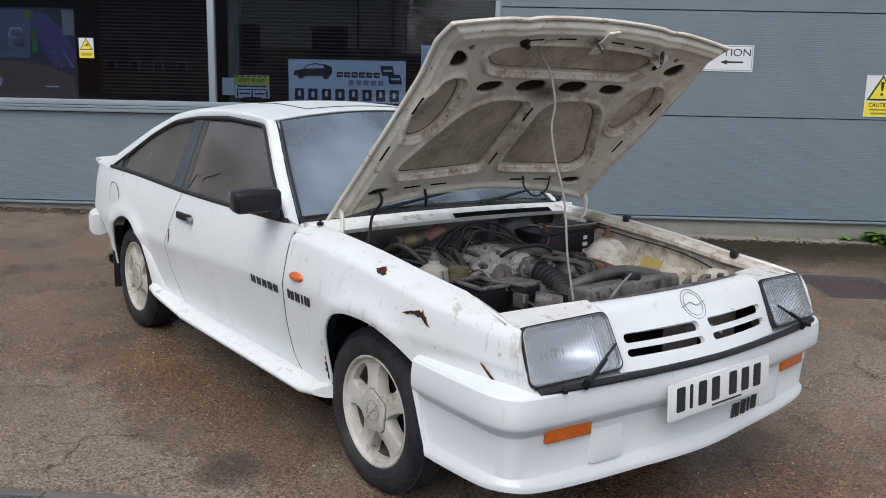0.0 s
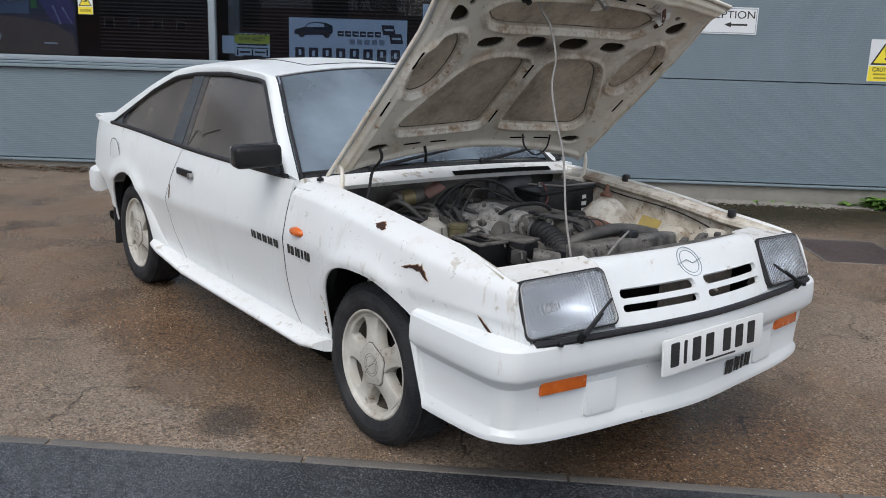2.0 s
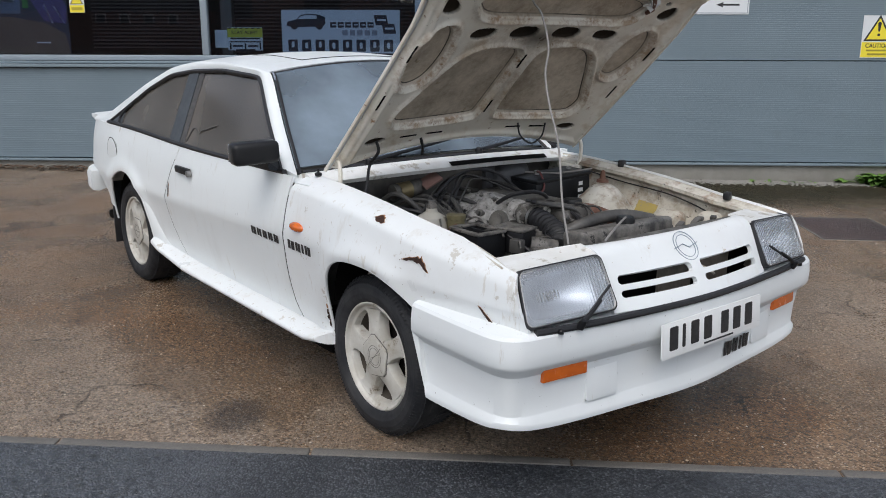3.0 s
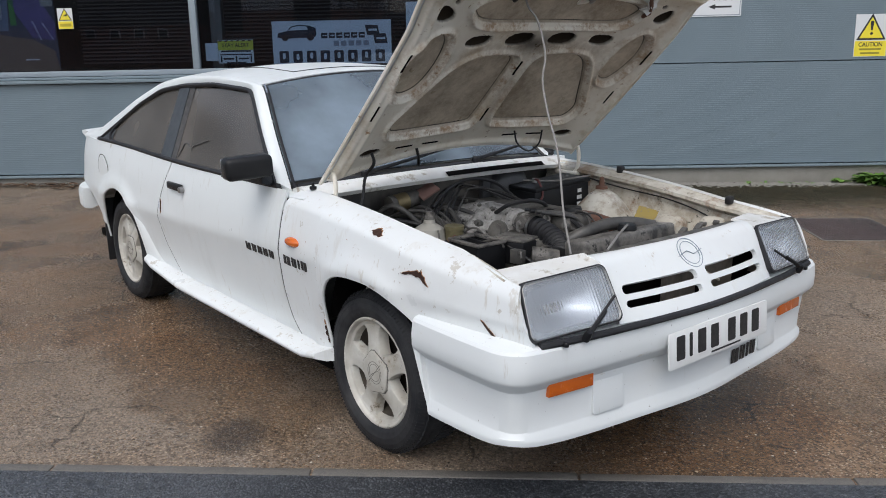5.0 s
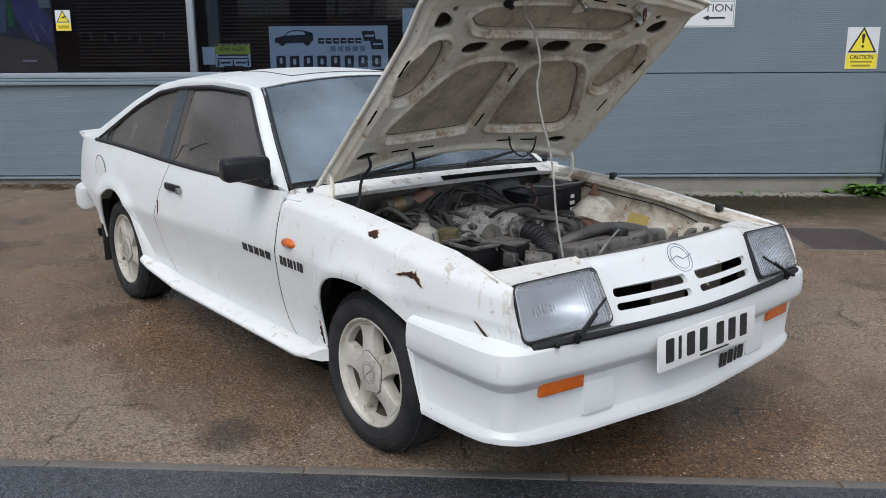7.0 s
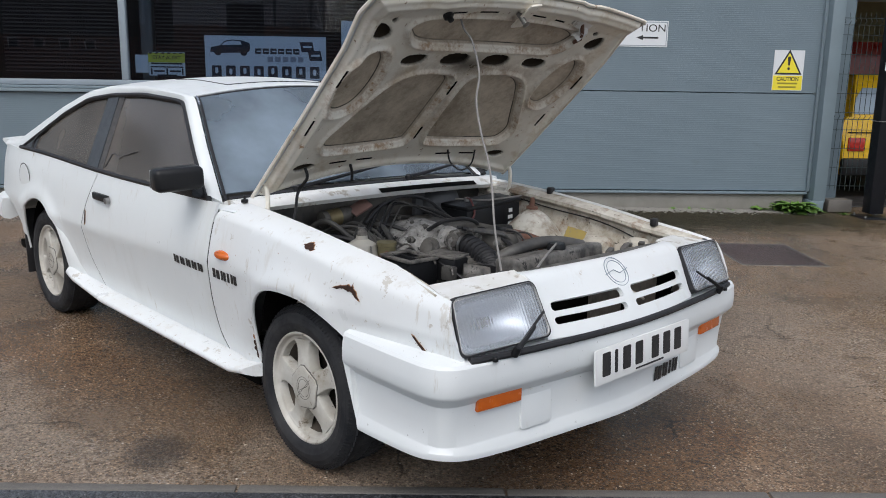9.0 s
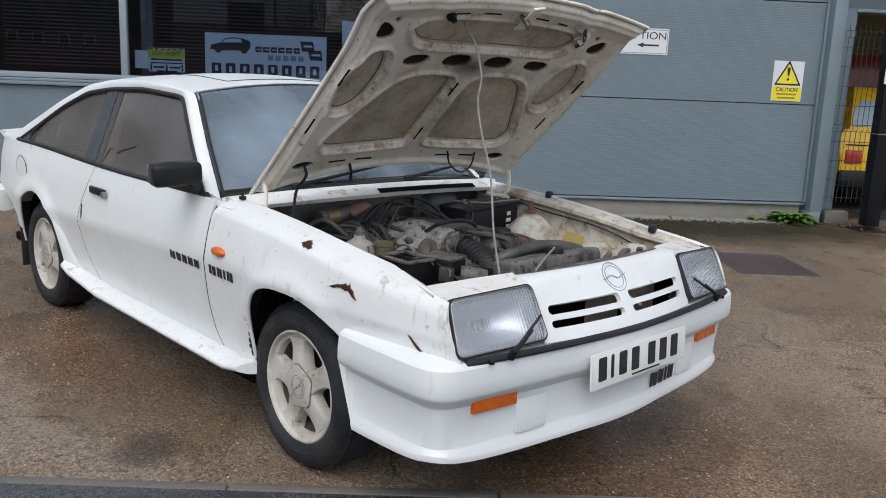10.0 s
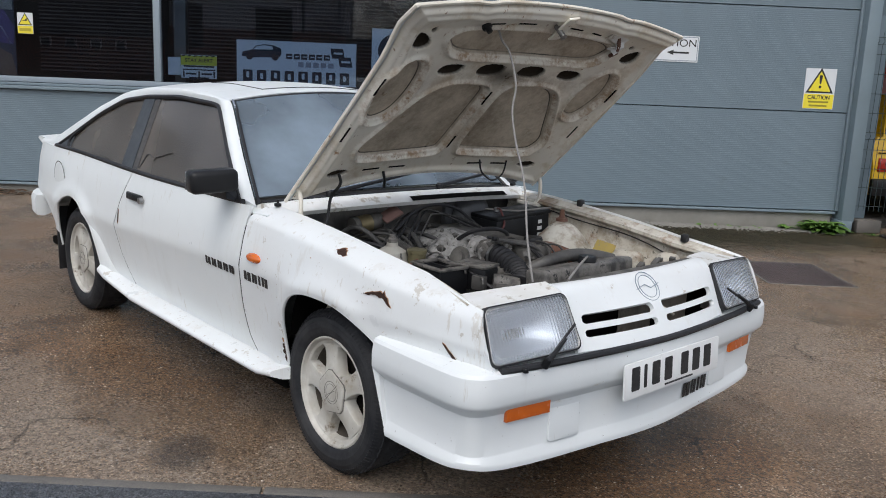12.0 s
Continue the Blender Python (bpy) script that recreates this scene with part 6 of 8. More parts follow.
for k in range(9):
    box((rngp.uniform(0.012, 0.030), rngp.uniform(0.02, 0.05), 0.0015), Matrix.Translation(on_bonnet(0.375 + rngp.uniform(-0.03, 0.03), 0.955 + rngp.uniform(-0.035, 0.03), 0.045 + rngp.uniform(0, 0.015))) @ MB.to_3x3().to_4x4() @ pose(0, 0, 0, rngp.uniform(-50, 50), rngp.uniform(-50, 50), rngp.uniform(0, 180)), 0, peel)
hook = part("safety_catch", tube([on_bonnet(0.36, 0.985, 0.03), on_bonnet(0.375, 0.955, 0.055), on_bonnet(0.39, 0.92, 0.06), on_bonnet(0.40, 0.885, 0.04), on_bonnet(0.42, 0.90, 0.035)], 0.008, 8), RUST_PIPE, bon, "rusty safety catch with peeling paint")
part("paint_flakes", peel, PAINT_WORN, hook, "curling flakes of white paint", smooth=False)
part("catch_plate", box((0.12, 0.05, 0.006), Matrix.Translation(on_bonnet(0.36, 0.985, 0.032)) @ MB.to_3x3().to_4x4() @ pose(0, 0, 0, 0, 0, -20), 0.002), PAINT_WORN, hook)
part("cable_loop", tube(smooth_path([on_bonnet(0.20, 0.20, 0.035), on_bonnet(0.22, 0.16, 0.07), on_bonnet(0.29, 0.13, 0.09), on_bonnet(0.35, 0.15, 0.07), on_bonnet(0.36, 0.20, 0.035)], 6), 0.004, 6), SEAL, bon, "black cable loop")
part("washer_hose", tube(smooth_path([on_bonnet(-0.54, 0.18, 0.03), on_bonnet(-0.53, 0.15, 0.06), (-0.32, -0.56, 0.94), (-0.28, -0.60, 0.87), (-0.27, -0.63, 0.80)], 6), 0.006, 6), SEAL, bon, "black washer hose")
part("washer_jet", tube([on_bonnet(-0.30, 0.15, 0.03), on_bonnet(-0.295, 0.13, 0.06), on_bonnet(-0.29, 0.10, 0.075)], 0.006, 6), BLACK, bon)
for side in (-1, 1):
    y = side * 0.668
    part("hinge", tube(smooth_path([(-0.36, y - 0.018, 0.98), (-0.338, y - 0.018, 0.955), (-0.332, y - 0.018, 0.91), (-0.340, y - 0.018, 0.86), (-0.37, y - 0.018, 0.83)], 5), 0.009, 8), PAINT_OLD, bon, "painted bonnet hinge arm")
    part("hinge_foot", box((0.14, 0.03, 0.02), pose(-0.40, y - 0.018, 0.835), 0.005), PAINT_OLD, bon)
stay = tube(smooth_path([on_bonnet(-0.262, 0.955, 0.03), on_bonnet(-0.25, 0.93, 0.07), (0.302, -0.270, 1.505), (0.354, -0.285, 1.401), (0.375, -0.316, 1.314), (0.421, -0.336, 1.213), (0.465, -0.345, 1.13), (0.502, -0.36, 1.048), (0.565, -0.405, 0.92), (0.610, -0.415, 0.79)], 8), 0.0036, 8)
tagged(part("bonnet_stay", stay, STRING, None), "bent grey wire propping the bonnet open", "wire prop")

# ---- scuttle, screen wipers ----


def scuttle(u, v):
    """v 0 at the bay, 1 at the screen's foot; u across."""
    x = lerp(-0.47, -0.60, v) + 0.09 * (1 - (u / 0.72) ** 2)
    return (x, u, lerp(0.862, 0.880, v) + 0.022 * math.sin(math.pi * v) + 0.028 * (1 - (u / 0.72) ** 2))


b = sheet(scuttle, [-0.72 + 1.44 * k / 24 for k in range(25)], [0, 0.1, 0.25, 0.5, 0.75, 1.0], flip=False)
thicken(b, 0.02)
part("scuttle_panel", b, PAINT_WORN, car, "flaking white scuttle panel")
part("scuttle_vent", sheet(lambda u, v: Vector(scuttle(u, max(v, 0))) + Vector((0.003, 0, 0.003)), [-0.10 + 0.62 * k / 12 for k in range(13)], [0.01, 0.08, 0.14, 0.20], flip=False), SHADE, car, "black scuttle vent strip")
part("scuttle_seal", tube([Vector(scuttle(-0.70 + 1.4 * k / 24, 1.0)) + Vector((0.0, 0, 0.004)) for k in range(25)], 0.012, 6), SEAL, car)
for y0, y1 in ((-0.42, 0.02), (0.16, 0.60)):
    base = Vector(scuttle(y0, 0.95)) + Vector((0, 0, 0.02))
    mid = Vector(scuttle(lerp(y0, y1, 0.5), 0.95)) + Vector((-0.03, 0, 0.045))
    end = Vector(scuttle(y1, 0.95)) + Vector((-0.05, 0, 0.075))
    wp = part("screen_wiper", tube([base, mid, end], [0.010, 0.007, 0.005], 8), BLACK, car, "black windscreen wiper")
    part("wiper_blade", tube([Vector(scuttle(lerp(y0, y1, 0.25), 0.97)) + Vector((-0.02, 0, 0.028)), end + Vector((-0.01, 0.05, 0.004))], 0.006, 6), SEAL, wp)
    part("wiper_cap", lathe([(0.017, -0.03), (0.017, 0.006), (0.010, 0.014), (0.0, 0.015)], 14, Matrix.Translation(base)), BLACK, wp)
part("washer_nozzle", lathe([(0.014, 0.0), (0.014, 0.01), (0.005, 0.014), (0.005, 0.026), (0.0, 0.027)], 14, pose(-0.475, -0.70, 0.893)), BLACK, car, "black aerial stub")

# emblem on the nose: a plain ring and bar
def nose_pt(y, t_):
    return Vector((nose_x(y, t_), y, nose_z(t_)))


t_em = 0.36
across = (nose_pt(0.02, t_em) - nose_pt(-0.02, t_em)).normalized()
upward = (nose_pt(0, t_em - 0.03) - nose_pt(0, t_em + 0.03)).normalized()
em = Matrix.Translation(nose_pt(0.0, t_em)) @ Matrix((across, upward, across.cross(upward))).transposed().to_4x4()
part("emblem", lathe([(0.0410, 0.0), (0.0410, 0.002), (0.0432, 0.002), (0.0432, 0.0)], 40, em, closed=True, bm=lathe([(0.0530, 0.0), (0.0530, 0.002), (0.0553, 0.002), (0.0553, 0.0)], 40, em, closed=True)), FRAME_GREY, car, "thin outlined ring badge with a bar")
part("emblem_bar", tube([em @ Vector(q) for q in ((-0.064, -0.004, 0.002), (-0.012, 0.008, 0.002), (0.012, -0.008, 0.002), (0.064, 0.004, 0.002))], 0.0016, 6), FRAME_GREY, car)

# ---- cabin ----
part("dashboard", loft([[(x, y, z) for x, z in ((-0.70, 0.60), (-0.68, 0.84), (-0.75, 0.875), (-0.92, 0.86), (-0.97, 0.80), (-0.93, 0.60))] for y in (-0.66, -0.3, 0.0, 0.3, 0.66)]), BLACK_DUSTY, car, "dark dashboard")
part("steering_wheel", lathe([(0.175 + 0.013 * math.cos(radians(a)), 0.013 * math.sin(radians(a))) for a in range(0, 360, 45)], 32, pose(-1.03, -0.34, 0.84, 0, -65, 0), closed=True), BLACK, car)
for y in (-0.36, 0.36):
    seat = part("front_seat", box((0.50, 0.48, 0.20), pose(-1.40, y, 0.47, 0, -6, 0), 0.06), CLOTH, car, "dark cloth front seat")
    part("backrest", box((0.16, 0.46, 0.56), pose(-1.72, y, 0.76, 0, -16, 0), 0.06), CLOTH, seat)
    part("headrest", box((0.09, 0.28, 0.17), pose(-1.83, y, 1.10, 0, -12, 0), 0.04), CLOTH, seat)
rs_ = part("rear_seat", box((0.48, 1.10, 0.18), pose(-2.15, 0, 0.50), 0.06), CLOTH, car, "dark cloth rear bench")
part("rear_backrest", box((0.16, 1.12, 0.50), pose(-2.46, 0, 0.72, 0, -18, 0), 0.06), CLOTH, rs_)
part("parcel_shelf", box((0.75, 1.2, 0.02), pose(-2.85, 0, 0.86), 0.004), BLACK_DUSTY, car)

# ---- engine bay ----
for side in (-1, 1):
    # gutter under the bonnet's edge and the inner wing

    def gutter(x, k):
        zt = top_line(x) - 0.004
        yo = side_y(x, zt) - roll_in(x) + 0.005
        prof = [(yo + 0.004, zt - 0.004), (yo - 0.008, zt - 0.010), (yo - 0.052, zt - 0.026), (yo - 0.054, zt - 0.040), (yo - 0.022, zt - 0.060), (yo - 0.045, zt - 0.13), (yo - 0.085, zt - 0.19), (yo - 0.12, zt - 0.23)]
        y, z = prof[k]
        return (x, side * y, z)
    b = sheet(gutter, [-0.56 + 1.22 * k / 30 for k in range(31)], list(range(8)), flip=side > 0)
    thicken(b, 0.006)
    part("inner_wing", b, INNER, car, "stained white inner wing with rust", angle=25)
    tower = part("strut_tower", lathe([(0.19, -0.19), (0.155, -0.12), (0.105, -0.050), (0.066, -0.008), (0.042, 0.008), (0.030, 0.013), (0.0, 0.015)], 28, pose(-0.08, side * 0.535, 0.785 if side > 0 else 0.69)), INNER, car, "domed white strut tower")
    if side > 0:
        part("tower_stud", lathe([(0.028, 0.0), (0.026, 0.012), (0.014, 0.016), (0.010, 0.05), (0.0, 0.055)], 12, pose(-0.10, side * 0.55, 0.803)), RUST_PIPE, tower)
    for x, z in ((-0.12, 0), (0.46, 0)) if side > 0 else ():
        part("bonnet_buffer", box((0.030, 0.034, 0.034), pose(x, side * (side_y(x, 0.8) - 0.100), top_line(x) - 0.002, 0, 0, 10), 0.008), SEAL, car)
stick = sheet(lambda u, v: Vector(gutter(u, 5)).lerp(Vector(gutter(u, 6)), v) + Vector((0, -0.006, 0.004)), [0.03, 0.08, 0.135], [0.0, 0.45, 0.85])
part("warning_sticker", stick, YELLOW, car, "yellow warning sticker on the inner wing")
# near-black floor: the depth of the bay's shade is in its colour
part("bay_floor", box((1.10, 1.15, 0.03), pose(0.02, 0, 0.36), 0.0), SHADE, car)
block = part("engine_block", box((0.62, 0.34, 0.34), pose(-0.12, 0.08, 0.54, 0, 0, 0), 0.03), ENGINE, car, "grimy engine block under hoses")
part("rocker_cover", box((0.56, 0.18, 0.08), pose(-0.14, 0.15, 0.735), 0.03), ENGINE, block)
# intake manifold: a cast box with runners
rings = []
for k in range(25):
    f = k / 24
    x = lerp(-0.375, -0.045, f)
    e = math.sin(math.pi * min(1, max(0.0, f * 0.96 + 0.04))) ** 0.35
    rib = max(0.0, math.cos(2 * math.pi * 2.6 * (f - 0.14))) ** 0.6 - 0.55
    drop = 0.026 * f
    rings.append([(x + sh, 0.0 + (y - 0.0) * (0.55 + 0.45 * e) - (0.042 * rib if out_ else 0), 0.66 + (z - 0.66) * (0.45 + 0.55 * e) - drop)
                  for y, z, out_, sh in ((0.085, 0.64, 0, 0), (0.088, 0.755, 0, 0), (0.060, 0.790, 0, 0), (0.010, 0.800, 0, 0), (-0.040, 0.793, 0, 0.004), (-0.095, 0.772, 1, 0.010), (-0.140, 0.740, 1, 0.018), (-0.170, 0.700, 1, 0.026), (-0.185, 0.655, 1, 0.03), (-0.180, 0.60, 1, 0.03), (0.0, 0.58, 0, 0.0))])
b = loft(rings)
bmesh.ops.recalc_face_normals(b, faces=list(b.faces))
for v in b.verts:
    v.co += noise.noise_vector(v.co * 30) * 0.008
man = part("intake_manifold", b, CAST, car, "rough cast aluminium intake manifold", angle=60)
for k in range(4):
    part("casting_bolt", lathe([(0.009, 0.0), (0.009, 0.008), (0.0, 0.009)], 6, pose(-0.33 + 0.085 * k, -0.045, 0.786 - 0.007 * k, 20, 0, 0)), ENGINE, man)
part("throttle_neck", lathe([(0.05, 0), (0.05, 0.02), (0.038, 0.03), (0.038, 0.06), (0.048, 0.07), (0.048, 0.085)], 24, Matrix.Translation((-0.065, -0.012, 0.742)) @ pose(0, 0, 0, 0, 94, -8)), CAST, man)
part("throttle_drum", lathe([(0.045, 0), (0.045, 0.012), (0.03, 0.014), (0.03, 0.03), (0.012, 0.034)], 24, Matrix.Translation((0.015, -0.175, 0.728)) @ pose(0, 0, 0, 70, 20, 0)), ENGINE, man)


rng0 = random.Random(23)


def bellows(pts, r, n=14):
    P = resample(smooth_path(pts, 8), n * 4 + 1)
    return tube(P, [r * (1.0 if k % 4 in (0, 1) else 0.80) for k in range(len(P))], 20)


part("air_hose", bellows([(0.045, -0.022, 0.732), (0.11, -0.026, 0.722), (0.20, -0.048, 0.700), (0.275, -0.095, 0.682), (0.310, -0.150, 0.672)], 0.047, 12), SEAL, car, "ribbed black air intake hose")
part("hose_clip", lathe([(0.047, -0.006), (0.0495, -0.006), (0.0495, 0.006), (0.047, 0.006)], 24, Matrix.Translation((0.054, -0.021, 0.732)) @ pose(0, 0, 0, 0, 95, 0), closed=True), ALLOY, car)
air = part("air_meter", box((0.125, 0.095, 0.085), pose(0.200, -0.262, 0.703, 0, 0, 14), 0.008), BLACK, car, "black air flow meter box")
part("meter_lid", box((0.132, 0.102, 0.012), pose(0.198, -0.262, 0.751, 0, 0, 14), 0.004), TANK, air)
part("meter_duct", tube([(0.250, -0.235, 0.688), (0.308, -0.155, 0.674)], 0.036, 20), TANK, air)
part("meter_plug", box((0.05, 0.03, 0.05), pose(0.262, -0.31, 0.70, 0, 0, 14), 0.004), BLACK_DUSTY, air)
tray = None
for cx, cy, sx, sy in ((0.125, -0.325, 0.15, 0.016), (0.140, -0.445, 0.13, 0.016), (0.055, -0.385, 0.016, 0.135), (0.200, -0.385, 0.016, 0.135), (0.125, -0.365, 0.13, 0.010)):
    tray = box((sx, sy, 0.12), pose(cx, cy, 0.682), 0.004, tray)
box((0.15, 0.13, 0.01), pose(0.13, -0.385, 0.65), 0, tray)
tray_ob = part("filter_tray", tray, BLACK, car, "open black air filter tray")
for cx, cy, sx, sy in ((0.128, -0.325, 0.165, 0.024), (0.142, -0.447, 0.145, 0.024), (0.052, -0.386, 0.024, 0.13), (0.204, -0.386, 0.024, 0.13)):
    part("tray_rim", box((sx, sy, 0.010), pose(cx, cy, 0.747), 0.003), TANK, tray_ob)
for k in range(10):
    a_ = rng0.uniform(0, 6.28)
    x_, y_ = 0.02 + rng0.uniform(-0.06, 0.16), 0.02 + rng0.uniform(-0.10, 0.14)
    part("union", lathe([(0.011, 0.0), (0.011, 0.018), (0.016, 0.020), (0.016, 0.032), (0.009, 0.034), (0.009, 0.055)], 10, pose(x_, y_, 0.715 + rng0.uniform(0, 0.03), rng0.uniform(40, 110), 0, math.degrees(a_))), rng0.choice([ENGINE, TANK, CAST, BLACK_DUSTY]), car)
part("vacuum_pipe", tube(smooth_path([(-0.14, -0.05, 0.765), (-0.07, -0.045, 0.806), (-0.045, 0.02, 0.818), (-0.045, 0.09, 0.810), (-0.06, 0.155, 0.782), (-0.10, 0.20, 0.73)], 6), 0.0085, 8), SEAL, car, "black vacuum pipe before the battery")
# battery
bat = part("battery", box((0.17, 0.345, 0.180), pose(-0.285, 0.410, 0.725, 3, 0, 0), 0.008), BLACK, car, "black car battery with white writing as bars")
part("battery_lid", box((0.176, 0.351, 0.020), pose(-0.285, 0.410, 0.822, 3, 0, 0), 0.006), BLACK, bat)
part("battery_strap", tube([(-0.365, 0.32, 0.833), (-0.235, 0.40, 0.838), (-0.20, 0.585, 0.848)], 0.004, 6), STRING, bat)
for z_, w_ in ((0.805, 0.024), (0.775, 0.030), (0.745, 0.026), (0.722, 0.010)):
    part("writing_bar", box((0.0015, w_, 0.017), pose(-0.1993, 0.515, z_ - 0.018, 3, 0, 0), 0), PLATE_WHITE, bat)
for y, m_ in ((0.33, ALLOY), (0.54, ALLOY)):
    part("terminal", lathe([(0.012, 0), (0.012, 0.02), (0.0, 0.022)], 12, pose(-0.30, y, 0.829)), m_, bat)
srv = part("brake_servo", lathe([(0.0, 0.07), (0.03, 0.068), (0.08, 0.055), (0.112, 0.02), (0.115, 0.0), (0.115, -0.03), (0.0, -0.04)], 32, Matrix.Translation((-0.505, 0.355, 0.785)) @ pose(0, 0, 0, 0, 80, 0)), SERVO, car, "round black brake servo")
part("servo_cylinder", tube([(-0.45, 0.35, 0.77), (-0.39, 0.35, 0.765)], 0.025, 14), CAST, srv)
part("servo_bracket", box((0.03, 0.06, 0.15), pose(-0.515, 0.228, 0.785), 0.006), SERVO, srv)
part("plenum_box", box((0.10, 0.34, 0.16), pose(-0.585, 0.42, 0.79), 0.01), BLACK_DUSTY, car)
# wiper motor, expansion bottle, radiator and rusty pipe
mot = part("wiper_motor", tube([(-0.48, -0.34, 0.785), (-0.48, -0.20, 0.80)], 0.036, 18), ENGINE, car, "dark wiper motor with a brass band")
part("motor_band", tube([(-0.478, -0.315, 0.787), (-0.478, -0.255, 0.794)], 0.0375, 18), mat("brass_band", (0.30, 0.24, 0.13), 0.45, metal=0.7, second=(0.15, 0.12, 0.07), scale=20), mot)
part("motor_bracket", box((0.07, 0.09, 0.012), pose(-0.44, -0.17, 0.83, 30, 20, 0), 0.004), mat("faded_red_bracket", (0.26, 0.16, 0.14), 0.6, second=(0.16, 0.08, 0.06), scale=20), mot)
bot = part("expansion_bottle", lathe([(0.0, -0.08), (0.062, -0.08), (0.068, -0.06), (0.068, -0.01), (0.056, 0.03), (0.024, 0.05), (0.022, 0.065)], 24, pose(-0.195, -0.350, 0.705)), CLOUDY, car, "cloudy white coolant bottle")
part("bottle_cap", lathe([(0.021, 0.06), (0.021, 0.078), (0.014, 0.084), (0.013, 0.095), (0.0, 0.096)], 16, pose(-0.195, -0.350, 0.705)), TANK, bot)
part("fluid_pot", lathe([(0.0, -0.05), (0.034, -0.05), (0.036, 0.0), (0.036, 0.01), (0.039, 0.012), (0.039, 0.026), (0.0, 0.03)], 20, pose(-0.12, -0.285, 0.722)), mat("yellowed_plastic", (0.16, 0.14, 0.075), 0.5, second=(0.08, 0.07, 0.04), scale=14), car, "yellowed fluid pot")
tank = part("radiator_tank", box((0.10, 0.50, 0.075), pose(0.465, 0.01, 0.742, 0, -8, 0), 0.014, seg=3), TANK, car, "dusty black radiator top tank")
part("radiator_cap", lathe([(0.0, 0.03), (0.03, 0.028), (0.034, 0.02), (0.034, 0.0)], 20, pose(0.47, 0.03, 0.776)), BLACK, tank)
part("top_hose", tube(smooth_path([(0.34, -0.14, 0.745), (0.37, -0.09, 0.772), (0.385, 0.02, 0.790), (0.41, 0.13, 0.785), (0.44, 0.22, 0.765)], 5), 0.023, 12), BLACK_DUSTY, tank)
part("fan_cowl", box((0.03, 0.5, 0.2), pose(0.40, 0.15, 0.62), 0.01), BLACK_DUSTY, car)
part("slam_support", tube([(0.635, -0.27, 0.785), (0.56, -0.13, 0.80), (0.485, 0.01, 0.806)], 0.0042, 8), STRING, car, "thin grey rod over the radiator")
part("lock_carrier", box((0.05, 1.20, 0.035), pose(0.615, 0, 0.755), 0.006), ENGINE, car, "grimy lock carrier rail")
pipe = part("heater_pipe", tube(smooth_path([(-0.02, 0.13, 0.725), (0.05, 0.19, 0.742), (0.11, 0.235, 0.742), (0.17, 0.31, 0.71)], 5), 0.030, 14), RUST_PIPE, car, "rusty red-brown pipe")
part("thermostat_cap", lathe([(0.0, 0.024), (0.036, 0.022), (0.040, 0.012), (0.040, 0.0)], 20, pose(0.062, 0.185, 0.768)), BLACK, pipe)
part("alternator", lathe([(0.0, 0.06), (0.05, 0.055), (0.062, 0.03), (0.062, -0.06), (0.0, -0.06)], 24, Matrix.Translation((0.22, 0.10, 0.66)) @ pose(0, 0, 0, 0, 90, 0)), CAST, car)
# hoses and leads over the engine
rng = random.Random(5)
for k in range(9):
    f = k / 8
    j1, j2 = rng.uniform(-0.02, 0.02), rng.uniform(-0.015, 0.015)
    part("ignition_lead", tube(smooth_path([(-0.27 + 0.03 * f + j1, -0.36 + 0.02 * k, 0.70), (-0.36 + 0.04 * f, -0.24 + 0.02 * k + j2, 0.775 + 0.004 * k), (-0.44 + 0.05 * f + j2, -0.07 + 0.012 * k, 0.825 + 0.022 * math.sin(3 * f)), (-0.39 + 0.07 * f, 0.08 + 0.010 * k + j1, 0.812 + 0.01 * math.cos(4 * f)), (-0.27 + 0.09 * f, 0.155 + 0.006 * k, 0.752), (-0.12 + 0.12 * f, 0.17 + j2, 0.705)], 6), rng.uniform(0.0028, 0.0046), 6), rng.choice([SEAL, SEAL, BLACK_DUSTY]), car)
for k in range(6):
    part("hose", tube(smooth_path([(-0.53, -0.42 + 0.06 * k, 0.70 + rng.uniform(-0.03, 0.03)), (-0.40, -0.36 + 0.05 * k + rng.uniform(-0.03, 0.03), 0.78 + rng.uniform(-0.04, 0.02)), (-0.30, -0.30 + 0.035 * k, 0.755 + rng.uniform(-0.05, 0.015)), (-0.18, -0.30 + 0.03 * k, 0.68)], 6), rng.uniform(0.005, 0.011), 8), BLACK_DUSTY, car)
part("vacuum_hose", tube(smooth_path([(-0.34, -0.22, 0.78), (-0.37, -0.10, 0.845), (-0.38, 0.02, 0.868), (-0.36, 0.14, 0.845), (-0.30, 0.22, 0.77)], 8), 0.007, 8), SEAL, car)
part("heater_hose", tube(smooth_path([(-0.52, 0.06, 0.76), (-0.36, 0.12, 0.755), (-0.16, 0.18, 0.725), (0.0, 0.205, 0.715), (0.06, 0.185, 0.71)], 8), 0.011, 8), BLACK_DUSTY, car)
for k in range(4):
    part("hose", tube(smooth_path([(0.02 + 0.03 * k, -0.04, 0.80), (0.08 + 0.02 * k, 0.07 + 0.015 * k, 0.775 + rng.uniform(-0.02, 0.01)), (0.16, 0.10 + 0.02 * k, 0.745 - 0.01 * k), (0.26, 0.05 + 0.04 * k, 0.70)], 6), rng.uniform(0.004, 0.009), 8), rng.choice([SEAL, BLACK_DUSTY]), car)
part("battery_cable", tube(smooth_path([(-0.30, 0.33, 0.845), (-0.24, 0.295, 0.845), (-0.19, 0.270, 0.79), (-0.20, 0.22, 0.735)], 6), 0.005, 8), mat("faded_red_cable", (0.12, 0.035, 0.034), 0.6, second=(0.06, 0.022, 0.022), scale=20), car)
